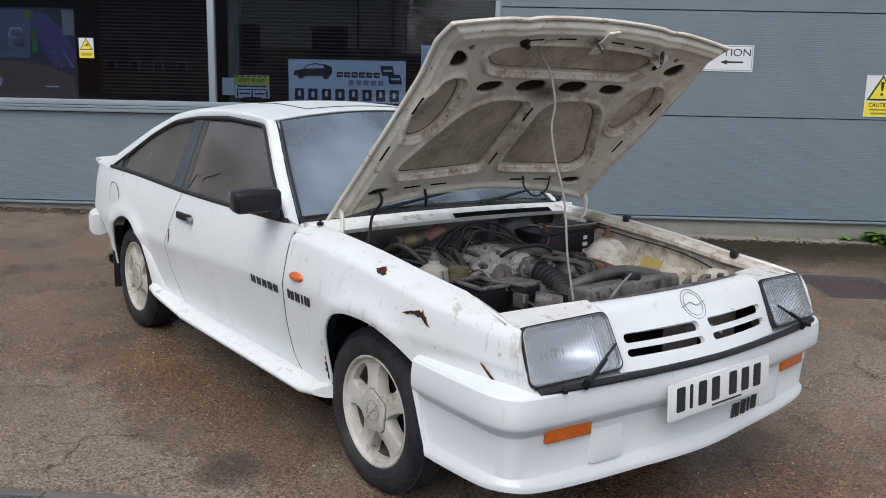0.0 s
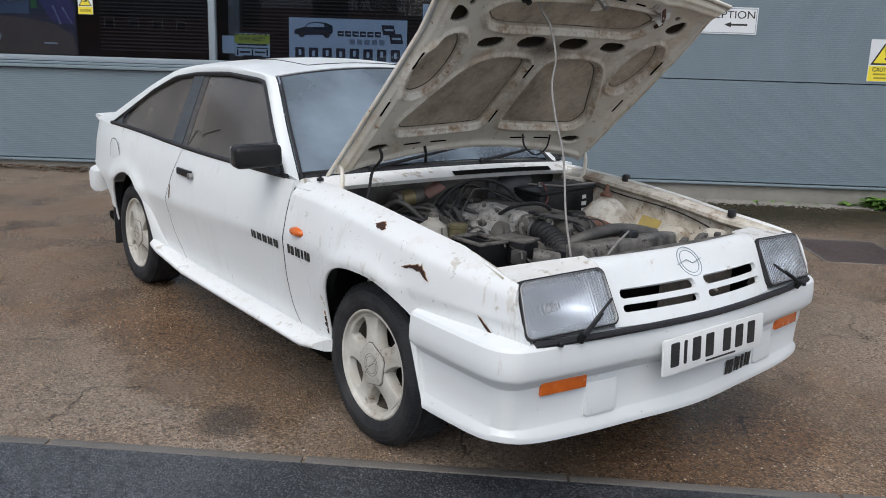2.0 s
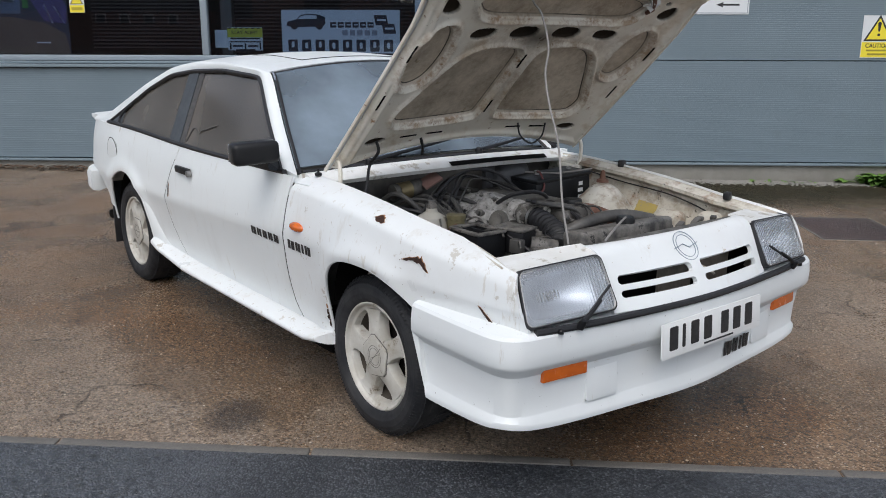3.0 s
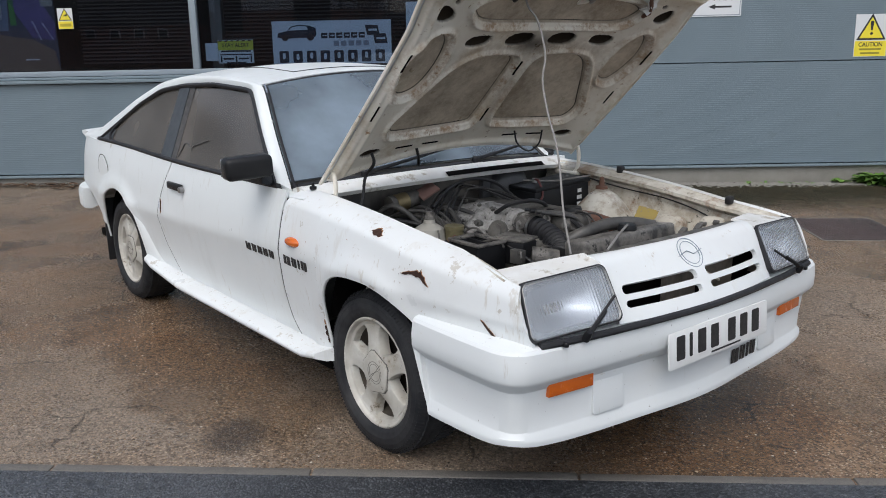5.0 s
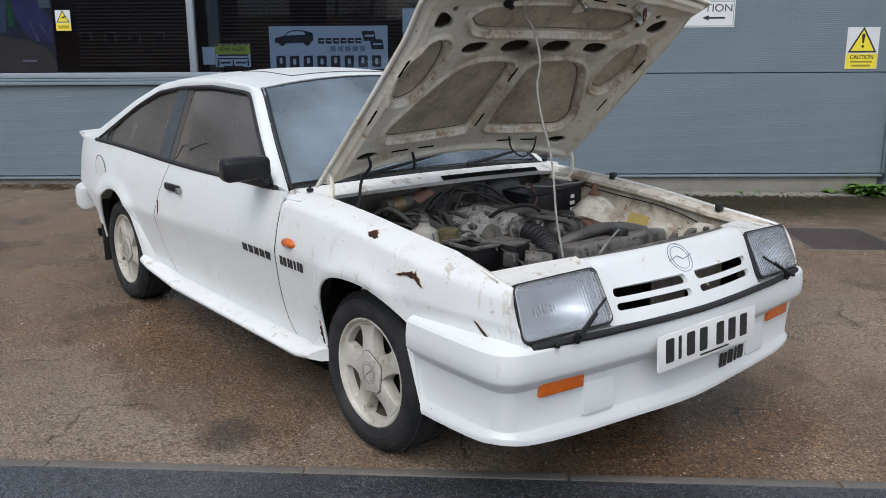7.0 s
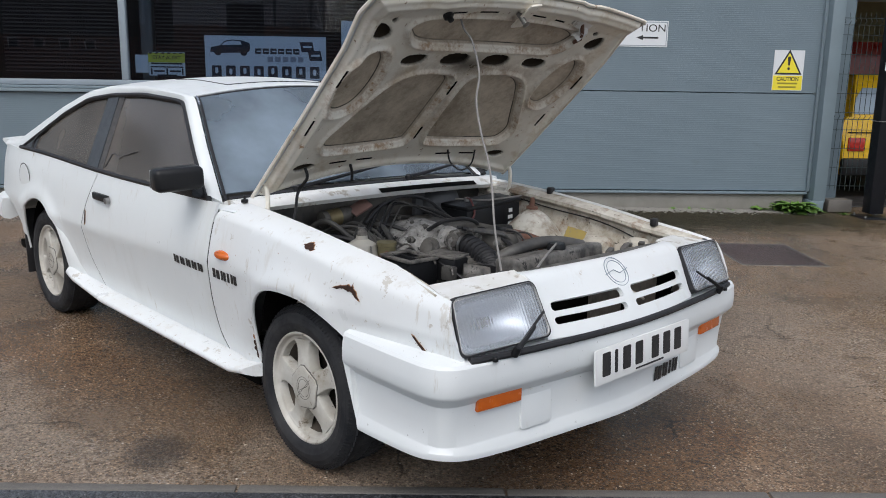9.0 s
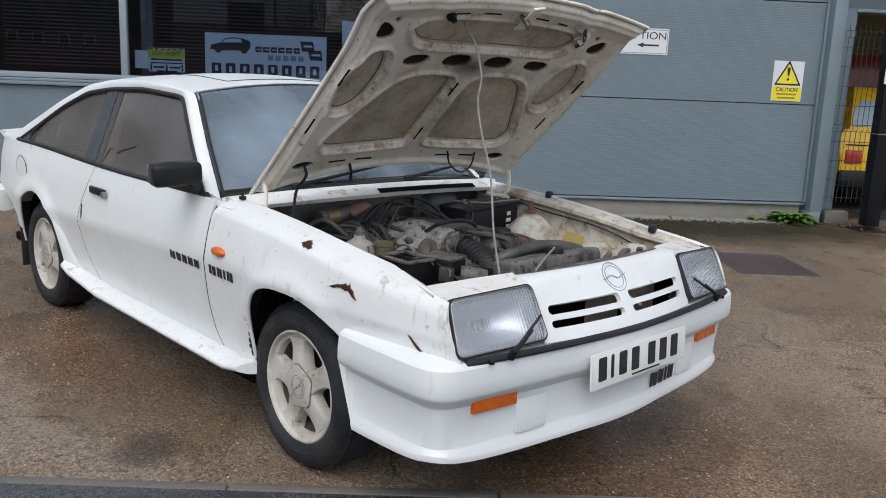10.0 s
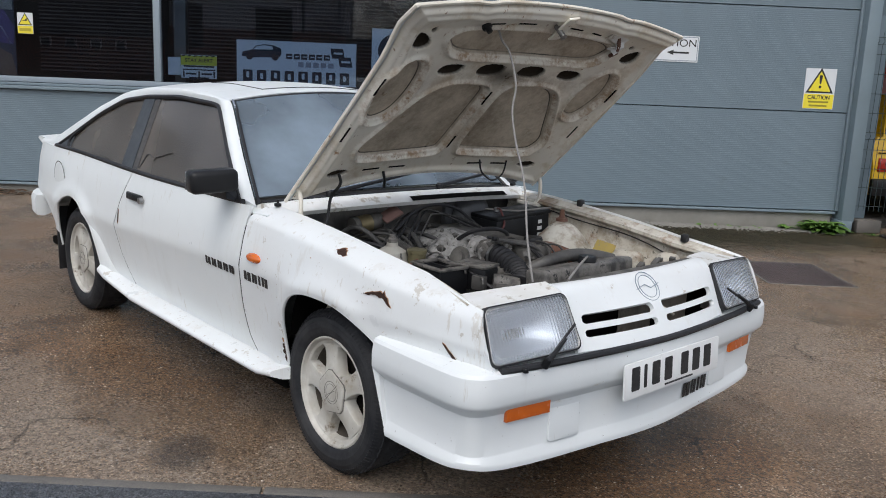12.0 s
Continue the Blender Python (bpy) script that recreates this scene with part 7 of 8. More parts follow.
part("bay_cable", tube(smooth_path([(-0.42, 0.665, 0.835), (-0.10, 0.66, 0.80), (0.20, 0.665, 0.775), (0.42, 0.66, 0.72), (0.50, 0.62, 0.66)], 6), 0.0032, 6), SEAL, car)
part("wing_bulge", box((0.14, 0.09, 0.12), pose(0.24, 0.60, 0.665, 8, 0, 10), 0.035, seg=3), INNER, car)
part("wing_bulge", box((0.10, 0.08, 0.10), pose(0.44, 0.60, 0.70, 8, 0, 10), 0.03, seg=3), INNER, car)
for x_, y_, w_ in ((0.585, 0.20, 0.05), (0.58, 0.30, 0.06), (0.575, 0.42, 0.024), (0.56, 0.36, 0.02)):
    part("catch_bracket", box((0.022, w_, 0.014), pose(x_, y_, 0.772, 10, 0, 20), 0.003), ENGINE, car)

for k in range(9):
    y_ = -0.40 + 0.035 * k
    part("hose", tube(smooth_path([(-0.50, y_ - 0.03, 0.70 + rng.uniform(0, 0.04)), (-0.36, y_ + rng.uniform(-0.03, 0.03), 0.735 + rng.uniform(-0.02, 0.03)), (-0.22, y_ + 0.05, 0.715 + rng.uniform(-0.02, 0.03)), (-0.16, y_ + 0.06, 0.66)], 6), rng.uniform(0.004, 0.009), 8), rng.choice([SEAL, BLACK_DUSTY, TANK]), car)
# small fittings: wires, clips, bolts and brackets among the hoses
rng = random.Random(9)
for k in range(64):
    a = Vector((rng.uniform(-0.45, 0.36), rng.uniform(-0.36, 0.24), rng.uniform(0.66, 0.73)))
    c = a + Vector((rng.uniform(-0.20, 0.20), rng.uniform(-0.14, 0.14), rng.uniform(-0.06, 0.01)))
    m_ = a.lerp(c, 0.5) + Vector((rng.uniform(-0.05, 0.05), rng.uniform(-0.05, 0.05), rng.uniform(0.0, 0.04)))
    part("wire", tube(smooth_path([a, m_, c], 6), rng.uniform(0.0025, 0.0055), 6), rng.choice([SEAL, SEAL, BLACK_DUSTY, ENGINE, TANK]), car)
for k in range(60):
    M = pose(rng.uniform(-0.46, 0.42), rng.uniform(-0.36, 0.36), rng.uniform(0.62, 0.71), rng.uniform(-30, 30), rng.uniform(-30, 30), rng.uniform(0, 180))
    part("bracket", box((rng.uniform(0.025, 0.07), rng.uniform(0.015, 0.045), rng.uniform(0.006, 0.025)), M, 0.003), rng.choice([ENGINE, TANK, BLACK_DUSTY, ENGINE, RUST_PIPE]), car)
for k in range(14):
    M = pose(rng.uniform(-0.48, 0.10), rng.uniform(-0.20, 0.30), rng.uniform(0.69, 0.74), rng.uniform(50, 120), rng.uniform(-30, 30), rng.uniform(0, 180))
    part("union", lathe([(0.010, 0.0), (0.010, 0.02), (0.015, 0.021), (0.015, 0.032), (0.008, 0.034), (0.008, 0.05)], 10, M), rng.choice([ENGINE, TANK, CAST]), car)
# throttle body with its lever, and the leads that arch over it
thr = part("throttle_body", box((0.075, 0.085, 0.075), pose(0.005, -0.005, 0.742, 0, 10, 12), 0.012, seg=2), ENGINE, car, "grimy throttle body with a round lever")
part("throttle_lever", lathe([(0.0, 0.012), (0.026, 0.012), (0.030, 0.006), (0.030, 0.0), (0.0, 0.0)], 20, pose(0.012, -0.052, 0.748, 90, 0, 12)), TANK, thr)
part("lever_bolt", lathe([(0.008, 0.0), (0.008, 0.010), (0.0, 0.011)], 6, pose(0.014, -0.063, 0.748, 90, 0, 12)), CAST, thr)
for k in range(9):
    s_ = Vector((-0.16 + 0.026 * k, 0.105 + rng.uniform(-0.02, 0.02), 0.735))
    e_ = Vector((0.10 + 0.016 * k + rng.uniform(-0.03, 0.03), 0.06 + 0.016 * k, 0.705))
    m_ = s_.lerp(e_, 0.5) + Vector((rng.uniform(-0.03, 0.03), rng.uniform(-0.01, 0.05), rng.uniform(0.035, 0.065)))
    part("lead", tube(smooth_path([s_, m_, e_], 7), rng.uniform(0.003, 0.0055), 6), rng.choice([SEAL, BLACK_DUSTY, SEAL, TANK]), car)
for k in range(5):
    z = 0.715 + 0.012 * k
    part("tank_rib", box((0.006, 0.46, 0.004), pose(0.518 - 0.002 * k, 0.01, z - 0.008), 0.001), BLACK_DUSTY, tank)

# ---- signs, and things by the wall ----


def sign_pose(s, z, d=-0.003):
    """A pose on the wall's face: x along it, y up, z out towards the yard."""
    return at_wall(s, d, z) @ pose(0, 0, 0, 90, 0, 0)


rec = thing("reception_sign", "white reception sign with an arrow, on the cladding", "sign")
M = sign_pose(2.20, 1.818 - SLOPE * 4.2)
part("board", prism(rounded(0.66, 0.262, 0.006), 0.004, M), SIGN_WHITE, rec)
part("border", prism(rounded(0.64, 0.242, 0.004), 0.0012, M @ pose(0, 0, 0.004)), FRAME_GREY, rec)
part("face", prism(rounded(0.625, 0.228, 0.004), 0.0012, M @ pose(0, 0, 0.0048)), SIGN_WHITE, rec)
lettering("RECEPTION", 0.105, M @ pose(0, 0.055, 0.0066), PRINT_BLACK, rec, width=0.60)
part("arrow", prism([(0.0, 0), (0.07, 0.026), (0.07, 0.009), (0.232, 0.009), (0.232, -0.009), (0.07, -0.009), (0.07, -0.026)], 0.001, M @ pose(0, -0.038, 0.0062)), PRINT_BLACK, rec, smooth=False)


def warning_sign(name, label, s, z, w, h, words, d=-0.003, tri=0.62):
    t_ = thing(name, label, "sign")
    M = sign_pose(s, z, d)
    part("board", prism(rounded(w, h, 0.004), 0.003, M), SIGN_WHITE, t_)
    part("yellow_panel", prism(rounded(w * 0.97, h * 0.36, 0.003), 0.001, M @ pose(0, -h * 0.31, 0.003)), SIGN_YELLOW, t_)
    cy, a = h * 0.17, w * 0.45
    part("triangle_border", prism([(-a, -a * 0.78), (a, -a * 0.78), (0, a * 0.98)], 0.001, M @ pose(0, cy, 0.003)), PRINT_BLACK, t_, smooth=False)
    part("triangle", prism([(-a * 0.80, -a * 0.66), (a * 0.80, -a * 0.66), (0, a * 0.74)], 0.001, M @ pose(0, cy, 0.0042)), SIGN_YELLOW, t_, smooth=False)
    return t_, M, a, cy


cau, M, a, cy = warning_sign("caution_sign", "white and yellow caution sign on the cladding", 3.847, 1.49 - SLOPE * 5.85, 0.325, 0.415, None)
part("exclamation_mark", prism([(-0.018, 0.06), (-0.008, -0.02), (0.008, -0.02), (0.018, 0.06), (0.010, 0.072), (-0.010, 0.072)], 0.001, M @ pose(0, cy, 0.0054), bm=lathe([(0.014, 0.0), (0.014, 0.001), (0.0, 0.001)], 16, M @ pose(0, cy - 0.052, 0.0054))), PRINT_BLACK, cau, smooth=False)
lettering("CAUTION", 0.058, M @ pose(0, -0.090, 0.0048), PRINT_BLACK, cau, width=0.235, bold=0.0008)
for k, w_ in ((0, 0.215), (1, 0.19)):
    part("small_print", prism(rounded(w_, 0.018, 0.002), 0.0008, M @ pose(0, -0.135 - 0.038 * k, 0.0042)), mat("faded_print", (0.30, 0.26, 0.03), 0.5, second=(0.2, 0.17, 0.02), scale=30), cau)

# in the window: stickers on the inside of the glass
sti, M, a, cy = warning_sign("window_warning", "small yellow and white warning sticker in the window", -4.335, 1.728 - SLOPE * -2.33, 0.155, 0.205, None, 0.036)
part("pictogram", prism([(-0.03, -0.012), (0.0, 0.0), (0.028, 0.02), (0.02, -0.012)], 0.001, M @ pose(0, cy, 0.0054)), PRINT_BLACK, sti, smooth=False)
part("small_print", prism(rounded(0.115, 0.03, 0.002), 0.0008, M @ pose(0, -0.064, 0.0042)), mat("faded_print_b", (0.45, 0.36, 0.03), 0.5, second=(0.3, 0.25, 0.03), scale=30), sti)

club = thing("window_poster", "pale window poster with dark bars and a car outline", "poster")
M = sign_pose(-1.602, 1.47 - SLOPE * 0.4, 0.056)
part("sheet", prism(rounded(1.225, 0.435, 0.004), 0.002, M), SIGN_GREY, club)
for k in range(8):
    part("letter_bar", prism(rounded(0.098, 0.120, 0.012), 0.001, M @ pose(-0.50 + 0.142 * k, -0.140, 0.002)), SIGN_BLUE, club)
    part("letter_gap", prism(rounded(0.03, 0.06, 0.01), 0.001, M @ pose(-0.50 + 0.142 * k, -0.140 + (0.0 if k % 2 else 0.01), 0.0026)), SIGN_GREY, club)
for k in range(6):
    part("letter_bar", prism(rounded(0.064, 0.055, 0.006), 0.001, M @ pose(-0.075 + 0.077 * k, 0.068, 0.002)), SIGN_BLUE, club)
    part("letter_gap", prism(rounded(0.044, 0.010, 0.003), 0.001, M @ pose(-0.070 + 0.077 * k, 0.068, 0.0026)), SIGN_GREY, club)
for k in range(5):
    part("letter_bar", prism(rounded(0.056, 0.052, 0.006), 0.001, M @ pose(0.045 + 0.077 * k, -0.012, 0.002)), FRAME_GREY, club)
for dx, dy in ((0.42, 0.115), (0.50, 0.03)):
    part("letter_bar", prism([(-0.055, -0.05), (0.075, -0.05), (0.055, 0.05), (-0.075, 0.05)], 0.001, M @ pose(dx, dy, 0.002)), SIGN_BLUE, club, smooth=False)
    part("letter_gap", prism([(-0.04, -0.008), (0.05, -0.008), (0.05, 0.012), (-0.04, 0.012)], 0.001, M @ pose(dx, dy, 0.0026)), SIGN_GREY, club, smooth=False)
part("car_outline", prism([(-0.20, 0.0), (-0.19, 0.045), (-0.10, 0.065), (-0.05, 0.11), (0.03, 0.125), (0.13, 0.115), (0.20, 0.09), (0.205, 0.03), (0.19, 0.005), (0.12, -0.005), (-0.12, -0.012)], 0.001, M @ pose(-0.36, 0.055, 0.002)), SIGN_BLUE, club, smooth=False)
part("car_glass", prism([(-0.085, 0.068), (-0.04, 0.103), (0.03, 0.114), (0.11, 0.105), (0.12, 0.075)], 0.001, M @ pose(-0.36, 0.055, 0.0026)), SIGN_GREY, club, smooth=False)
for dx in (-0.12, 0.14):
    part("car_wheel", lathe([(0.036, 0), (0.036, 0.001), (0.0, 0.001)], 20, M @ pose(-0.36 + dx, 0.055, 0.0028)), PRINT_BLACK, club)

alert = thing("stay_alert_poster", "yellow and white stay alert poster inside the window", "poster")
M = sign_pose(-2.60, 1.385 + SLOPE * 0.6, 0.056)
part("sheet", prism(rounded(0.365, 0.235, 0.002), 0.002, M), SIGN_GREY, alert)
part("yellow_band", prism(rounded(0.365, 0.095, 0.002), 0.001, M @ pose(0, 0.062, 0.002)), mat("lime_print", (0.50, 0.56, 0.06), 0.5, second=(0.42, 0.48, 0.06), scale=6), alert)
lettering("STAY ALERT", 0.05, M @ pose(0, 0.062, 0.0036), PRINT_BLACK, alert, width=0.28, bold=0.0008)
for k in range(6):
    part("edge_block", prism([(0, 0), (0.03, 0), (0.038, 0.014), (0.008, 0.014)], 0.001, M @ pose(-0.175 + 0.06 * k, 0.100, 0.0032)), PRINT_BLACK, alert, smooth=False)
for y, w_, h_ in ((0.004, 0.31, 0.016), (-0.030, 0.33, 0.012), (-0.115, 0.2, 0.02)):
    part("print_bar", prism(rounded(w_, h_, 0.002), 0.001, M @ pose(0, y, 0.002)), SIGN_BLUE, alert)
for x in (-0.155, 0.0, 0.155):
    part("figure_bar", prism(rounded(0.016, 0.065, 0.006), 0.001, M @ pose(x, -0.075, 0.002)), SIGN_BLUE, alert)
for x in (-0.08, 0.08):
    part("print_bar", prism(rounded(0.11, 0.018, 0.002), 0.001, M @ pose(x, -0.072, 0.002)), SIGN_BLUE, alert)
third = thing("grey_window_poster", "pale grey poster standing in the window", "poster")
M = sign_pose(-0.60, 1.62, 0.056)
part("sheet", prism(rounded(0.47, 0.46, 0.004), 0.002, M), SIGN_GREY, third)
part("dark_disc", lathe([(0.17, 0.0), (0.17, 0.001), (0.0, 0.001)], 32, M @ pose(0, 0.01, 0.002)), SIGN_BLUE, third)

# colour posters deeper in the room
vivid = thing("shop_display", "dim colourful display banner with car shapes inside the shop", "display")


def display_shape(name, pts, material, lift):
    """A flat printed shape on the banner, outlined by (s, z) pairs."""
    M = at_wall(0, 0.115, 0) @ pose(0, 0, 0, 90, 0, 0)
    return part(name, prism(pts, 0.002, M @ pose(0, 0, lift)), material, vivid, smooth=False)


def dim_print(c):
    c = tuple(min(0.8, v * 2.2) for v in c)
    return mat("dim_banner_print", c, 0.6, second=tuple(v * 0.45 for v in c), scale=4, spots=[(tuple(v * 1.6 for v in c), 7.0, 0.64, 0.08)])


BL = lambda u: lerp(B_S0, B_S1, u)
B_S0, B_S1, B_Z0, B_Z1 = -6.55, -4.46, 1.235, 2.16
BZ = lambda v: lerp(B_Z0, B_Z1, v)
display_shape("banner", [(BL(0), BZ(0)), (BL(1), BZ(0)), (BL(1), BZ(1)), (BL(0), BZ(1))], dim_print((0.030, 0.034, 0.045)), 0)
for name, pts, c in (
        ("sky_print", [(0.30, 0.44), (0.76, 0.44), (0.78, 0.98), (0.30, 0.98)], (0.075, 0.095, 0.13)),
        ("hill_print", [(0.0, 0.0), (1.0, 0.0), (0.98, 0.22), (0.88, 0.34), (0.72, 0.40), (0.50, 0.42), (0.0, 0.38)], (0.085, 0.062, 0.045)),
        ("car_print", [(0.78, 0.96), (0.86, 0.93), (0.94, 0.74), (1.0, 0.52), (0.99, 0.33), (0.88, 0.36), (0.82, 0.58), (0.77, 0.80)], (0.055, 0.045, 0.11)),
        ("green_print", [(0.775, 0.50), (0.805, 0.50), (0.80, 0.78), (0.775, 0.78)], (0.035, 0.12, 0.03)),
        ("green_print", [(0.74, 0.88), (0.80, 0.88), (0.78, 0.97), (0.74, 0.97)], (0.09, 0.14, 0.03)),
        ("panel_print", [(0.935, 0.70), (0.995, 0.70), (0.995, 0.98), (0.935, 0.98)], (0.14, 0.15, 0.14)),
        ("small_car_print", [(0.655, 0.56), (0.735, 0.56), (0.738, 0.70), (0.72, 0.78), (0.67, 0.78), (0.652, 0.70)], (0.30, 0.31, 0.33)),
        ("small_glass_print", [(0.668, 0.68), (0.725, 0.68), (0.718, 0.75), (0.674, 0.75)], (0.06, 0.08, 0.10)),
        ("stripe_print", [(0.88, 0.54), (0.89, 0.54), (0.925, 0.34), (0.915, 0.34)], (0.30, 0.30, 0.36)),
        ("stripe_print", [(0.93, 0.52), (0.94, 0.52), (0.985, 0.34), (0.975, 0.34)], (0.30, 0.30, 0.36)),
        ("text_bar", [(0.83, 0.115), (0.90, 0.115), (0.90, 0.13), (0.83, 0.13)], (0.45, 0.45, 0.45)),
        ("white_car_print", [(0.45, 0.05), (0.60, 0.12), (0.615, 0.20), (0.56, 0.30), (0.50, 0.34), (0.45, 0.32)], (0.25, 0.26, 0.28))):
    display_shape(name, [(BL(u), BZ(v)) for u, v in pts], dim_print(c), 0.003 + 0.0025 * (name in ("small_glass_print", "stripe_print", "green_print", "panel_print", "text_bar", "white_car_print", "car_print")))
tagged(wall_box("inner_pillar", -2.92, -2.80, 0.30, 0.42, 0.0, 3.2, mat("pale_pillar", (0.16, 0.17, 0.16), 0.6, second=(0.12, 0.13, 0.12), scale=3)), "pale steel pillar inside the shop window", "pillar", kind="structure")
wall_box("board", -2.93, -2.80, 0.10, 0.11, 1.30, 1.48, SIGN_GREY, alert)

# venetian blinds behind the panes
BLIND = mat("brown_blind_slat", (0.036, 0.029, 0.029), 0.5, second=(0.026, 0.021, 0.022), scale=4)
for s0, s1 in ((-4.25, -3.06), (-2.74, -0.10)):
    bl = thing("venetian_blind", "dark brown venetian blind behind the shop glass", "blind", group="shop blinds")
    slat = None
    for k in range(27):
        z = 1.30 + 0.037 * k
        if slat is None:
            slat = part("slat", box((s1 - s0, 0.024, 0.0014)), BLIND, bl, smooth=False)
            slat.matrix_world = at_wall((s0 + s1) / 2, 0.17, z) @ pose(0, 0, 0, 38, 0, 0)
        else:
            o = new("slat", slat.data)
            o.parent = bl
            o.matrix_world = at_wall((s0 + s1) / 2, 0.17, z) @ pose(0, 0, 0, 38, 0, 0)

# ---- the corner: steel column, mesh fence, black post, open workshop ----
col = thing("steel_column", "grey-blue boxed steel column at the wall's end", "column", kind="structure")
wall_box("shaft", 4.200, 4.335, -0.13, 0.10, 0.05, 3.3, TRIM, col, 0.008)
wall_box("shoe", 4.197, 4.338, -0.133, 0.10, -0.06, 0.06, TRIM, col, 0.006)
wall_box("flange", 4.165, 4.199, -0.03, -0.004, 0.15, 3.3, TRIM, col, 0.004)
jamb = thing("wall_jamb", "grey-blue door jamb and lintel of the workshop opening", "wall", kind="structure")
wall_box("jamb", 4.337, 4.545, 0.05, 0.30, -0.05, 2.20, CLAD, jamb)
wall_box("lintel", 4.337, 9.0, 0.05, 0.30, 2.20, 3.3, CLAD, jamb)
wall_box("lintel_edge", 4.52, 9.0, 0.03, 0.32, 2.165, 2.198, FRAME_GREY, jamb)
shed = thing("workshop", "cream-walled workshop seen through the open door", "room", kind="structure")
wall_box("back_wall", 4.4, 14.0, 8.5, 8.6, -0.1, 3.2, CREAM_WALL, shed)
wall_box("side_wall", 4.38, 4.44, 0.32, 8.5, -0.1, 3.2, CREAM_WALL, shed)
wall_box("far_wall", 13.9, 14.0, 0.32, 8.5, -0.1, 3.2, CREAM_WALL, shed)
wall_box("workshop_ceiling", 4.4, 14.0, 0.3, 8.6, 3.21, 3.3, CREAM_WALL, shed)
wall_box("workshop_floor", 4.46, 13.9, 0.32, 8.5, -0.06, 0.012 - SLOPE * 8, mat("dark_workshop_floor", (0.035, 0.034, 0.036), 0.4, second=(0.06, 0.058, 0.055), scale=2), shed, 0)
tagged(wall_box("concrete_step", 4.40, 4.66, -0.12, 0.045, -0.06, 0.075, KERB, None, 0.006), "low concrete block at the foot of the fence", "step", kind="structure")

fence = thing("mesh_fence", "dark green welded mesh fence panel", "fence")
FS0, FS1, FZ0, FZ1 = 4.355, 4.80, 0.17, 2.02
for k in range(9):
    s = lerp(FS0, FS1, k / 8)
    pts = []
    for z in (FZ0, 0.93, 0.965, 1.0, 1.90, 1.935, 1.97, FZ1):
        kink = 0.035 if z in (0.965, 1.935) else 0.0
        pts.append(at_wall(s, -0.07 - kink, z).translation)
    part("upright_wire", tube(pts, 0.003, 5), MESH_WIRE, fence)
for z in (0.22, 0.42, 0.62, 0.82, 0.93, 1.0, 1.2, 1.4, 1.6, 1.8, 1.90, 1.97):
    part("cross_wire", tube([at_wall(FS0, -0.066, z).translation, at_wall(FS1, -0.066, z).translation], 0.0034, 5), MESH_WIRE, fence)

post = thing("black_post", "square black steel gate post on a base plate", "post")
PS, PD = 4.640, -0.40
wall_box("shaft", PS, PS + 0.15, PD - 0.075, PD + 0.075, -0.02, 3.2, POST_BLACK, post, 0.008)
wall_box("base_plate", PS - 0.07, PS + 0.22, PD - 0.15, PD + 0.13, -0.08, -0.052, POST_BLACK, post, 0.004)
for ds in (-0.045, 0.19):
    for dd in (-0.12, 0.10):
        part("bolt", lathe([(0.012, 0), (0.012, 0.02), (0.0, 0.022)], 8, at_wall(PS + ds, PD + dd, -0.053)), ALLOY, post)
wall_box("cable_tie", PS - 0.003, PS + 0.153, PD - 0.078, PD + 0.078, 0.93, 0.937, STRING, post, 0.001)
pro = thing("prohibition_sign", "white sign with a red ring on the black post", "sign")
M = at_wall(PS + 0.125, PD - 0.08, 1.635) @ pose(0, 0, 0, 90, 0, 0)
part("board", prism(rounded(0.30, 0.40, 0.005), 0.003, M), SIGN_WHITE, pro)
part("ring", lathe([(0.075, 0.003), (0.075, 0.004), (0.105, 0.004), (0.105, 0.003)], 36, M @ pose(0, 0.06, 0), closed=True), SIGN_RED, pro)
part("bar", box((0.03, 0.16, 0.001), M @ pose(0, 0.06, 0.0042, 0, 0, 45)), SIGN_RED, pro)
for k in range(3):
    part("print_bar", prism(rounded(0.22, 0.018, 0.002), 0.001, M @ pose(0, -0.085 - 0.035 * k, 0.003)), PRINT_BLACK, pro)

# the yellow hatchback inside, seen from its tail corner
yc = thing("yellow_car", "yellow hatchback parked inside the workshop", "car", at_wall(5.84, 0.90, -0.075))


def car_shell(parent, material):
    """A plain hatchback: the tail at y=0 facing the yard, its length along y."""
    st = [(0.02, 0.30, 0.60, 0.30), (0.0, 0.80, 0.76, 0.30), (0.06, 0.82, 0.98, 0.30), (1.0, 0.84, 0.98, 0.25), (2.4, 0.83, 0.96, 0.25), (3.6, 0.80, 0.84, 0.28), (3.75, 0.72, 0.70, 0.34)]
    rings = []
    for y, w_, zt, zb in st[1:]:
        rings.append([(-w_ + 0.04, y, zb), (-w_, y, zb + 0.15), (-w_, y, zt - 0.12), (-w_ + 0.06, y, zt), (w_ - 0.06, y, zt), (w_, y, zt - 0.12), (w_, y, zb + 0.15), (w_ - 0.04, y, zb)])
    b = loft(rings)
    bmesh.ops.recalc_face_normals(b, faces=list(b.faces))
    return part("body", b, material, parent, angle=30)


car_shell(yc, TAXI)
rings = [[(-0.70, 0.06, 0.97), (0.70, 0.06, 0.97), (0.72, 2.5, 0.96), (-0.72, 2.5, 0.96)], [(-0.62, 0.22, 1.35), (0.62, 0.22, 1.35), (0.60, 1.9, 1.37), (-0.60, 1.9, 1.37)], [(-0.56, 0.34, 1.47), (0.56, 0.34, 1.47), (0.54, 1.7, 1.48), (-0.54, 1.7, 1.48)]]
b = loft(rings)
bmesh.ops.recalc_face_normals(b, faces=list(b.faces))
part("cabin", b, TAXI, yc, angle=30)
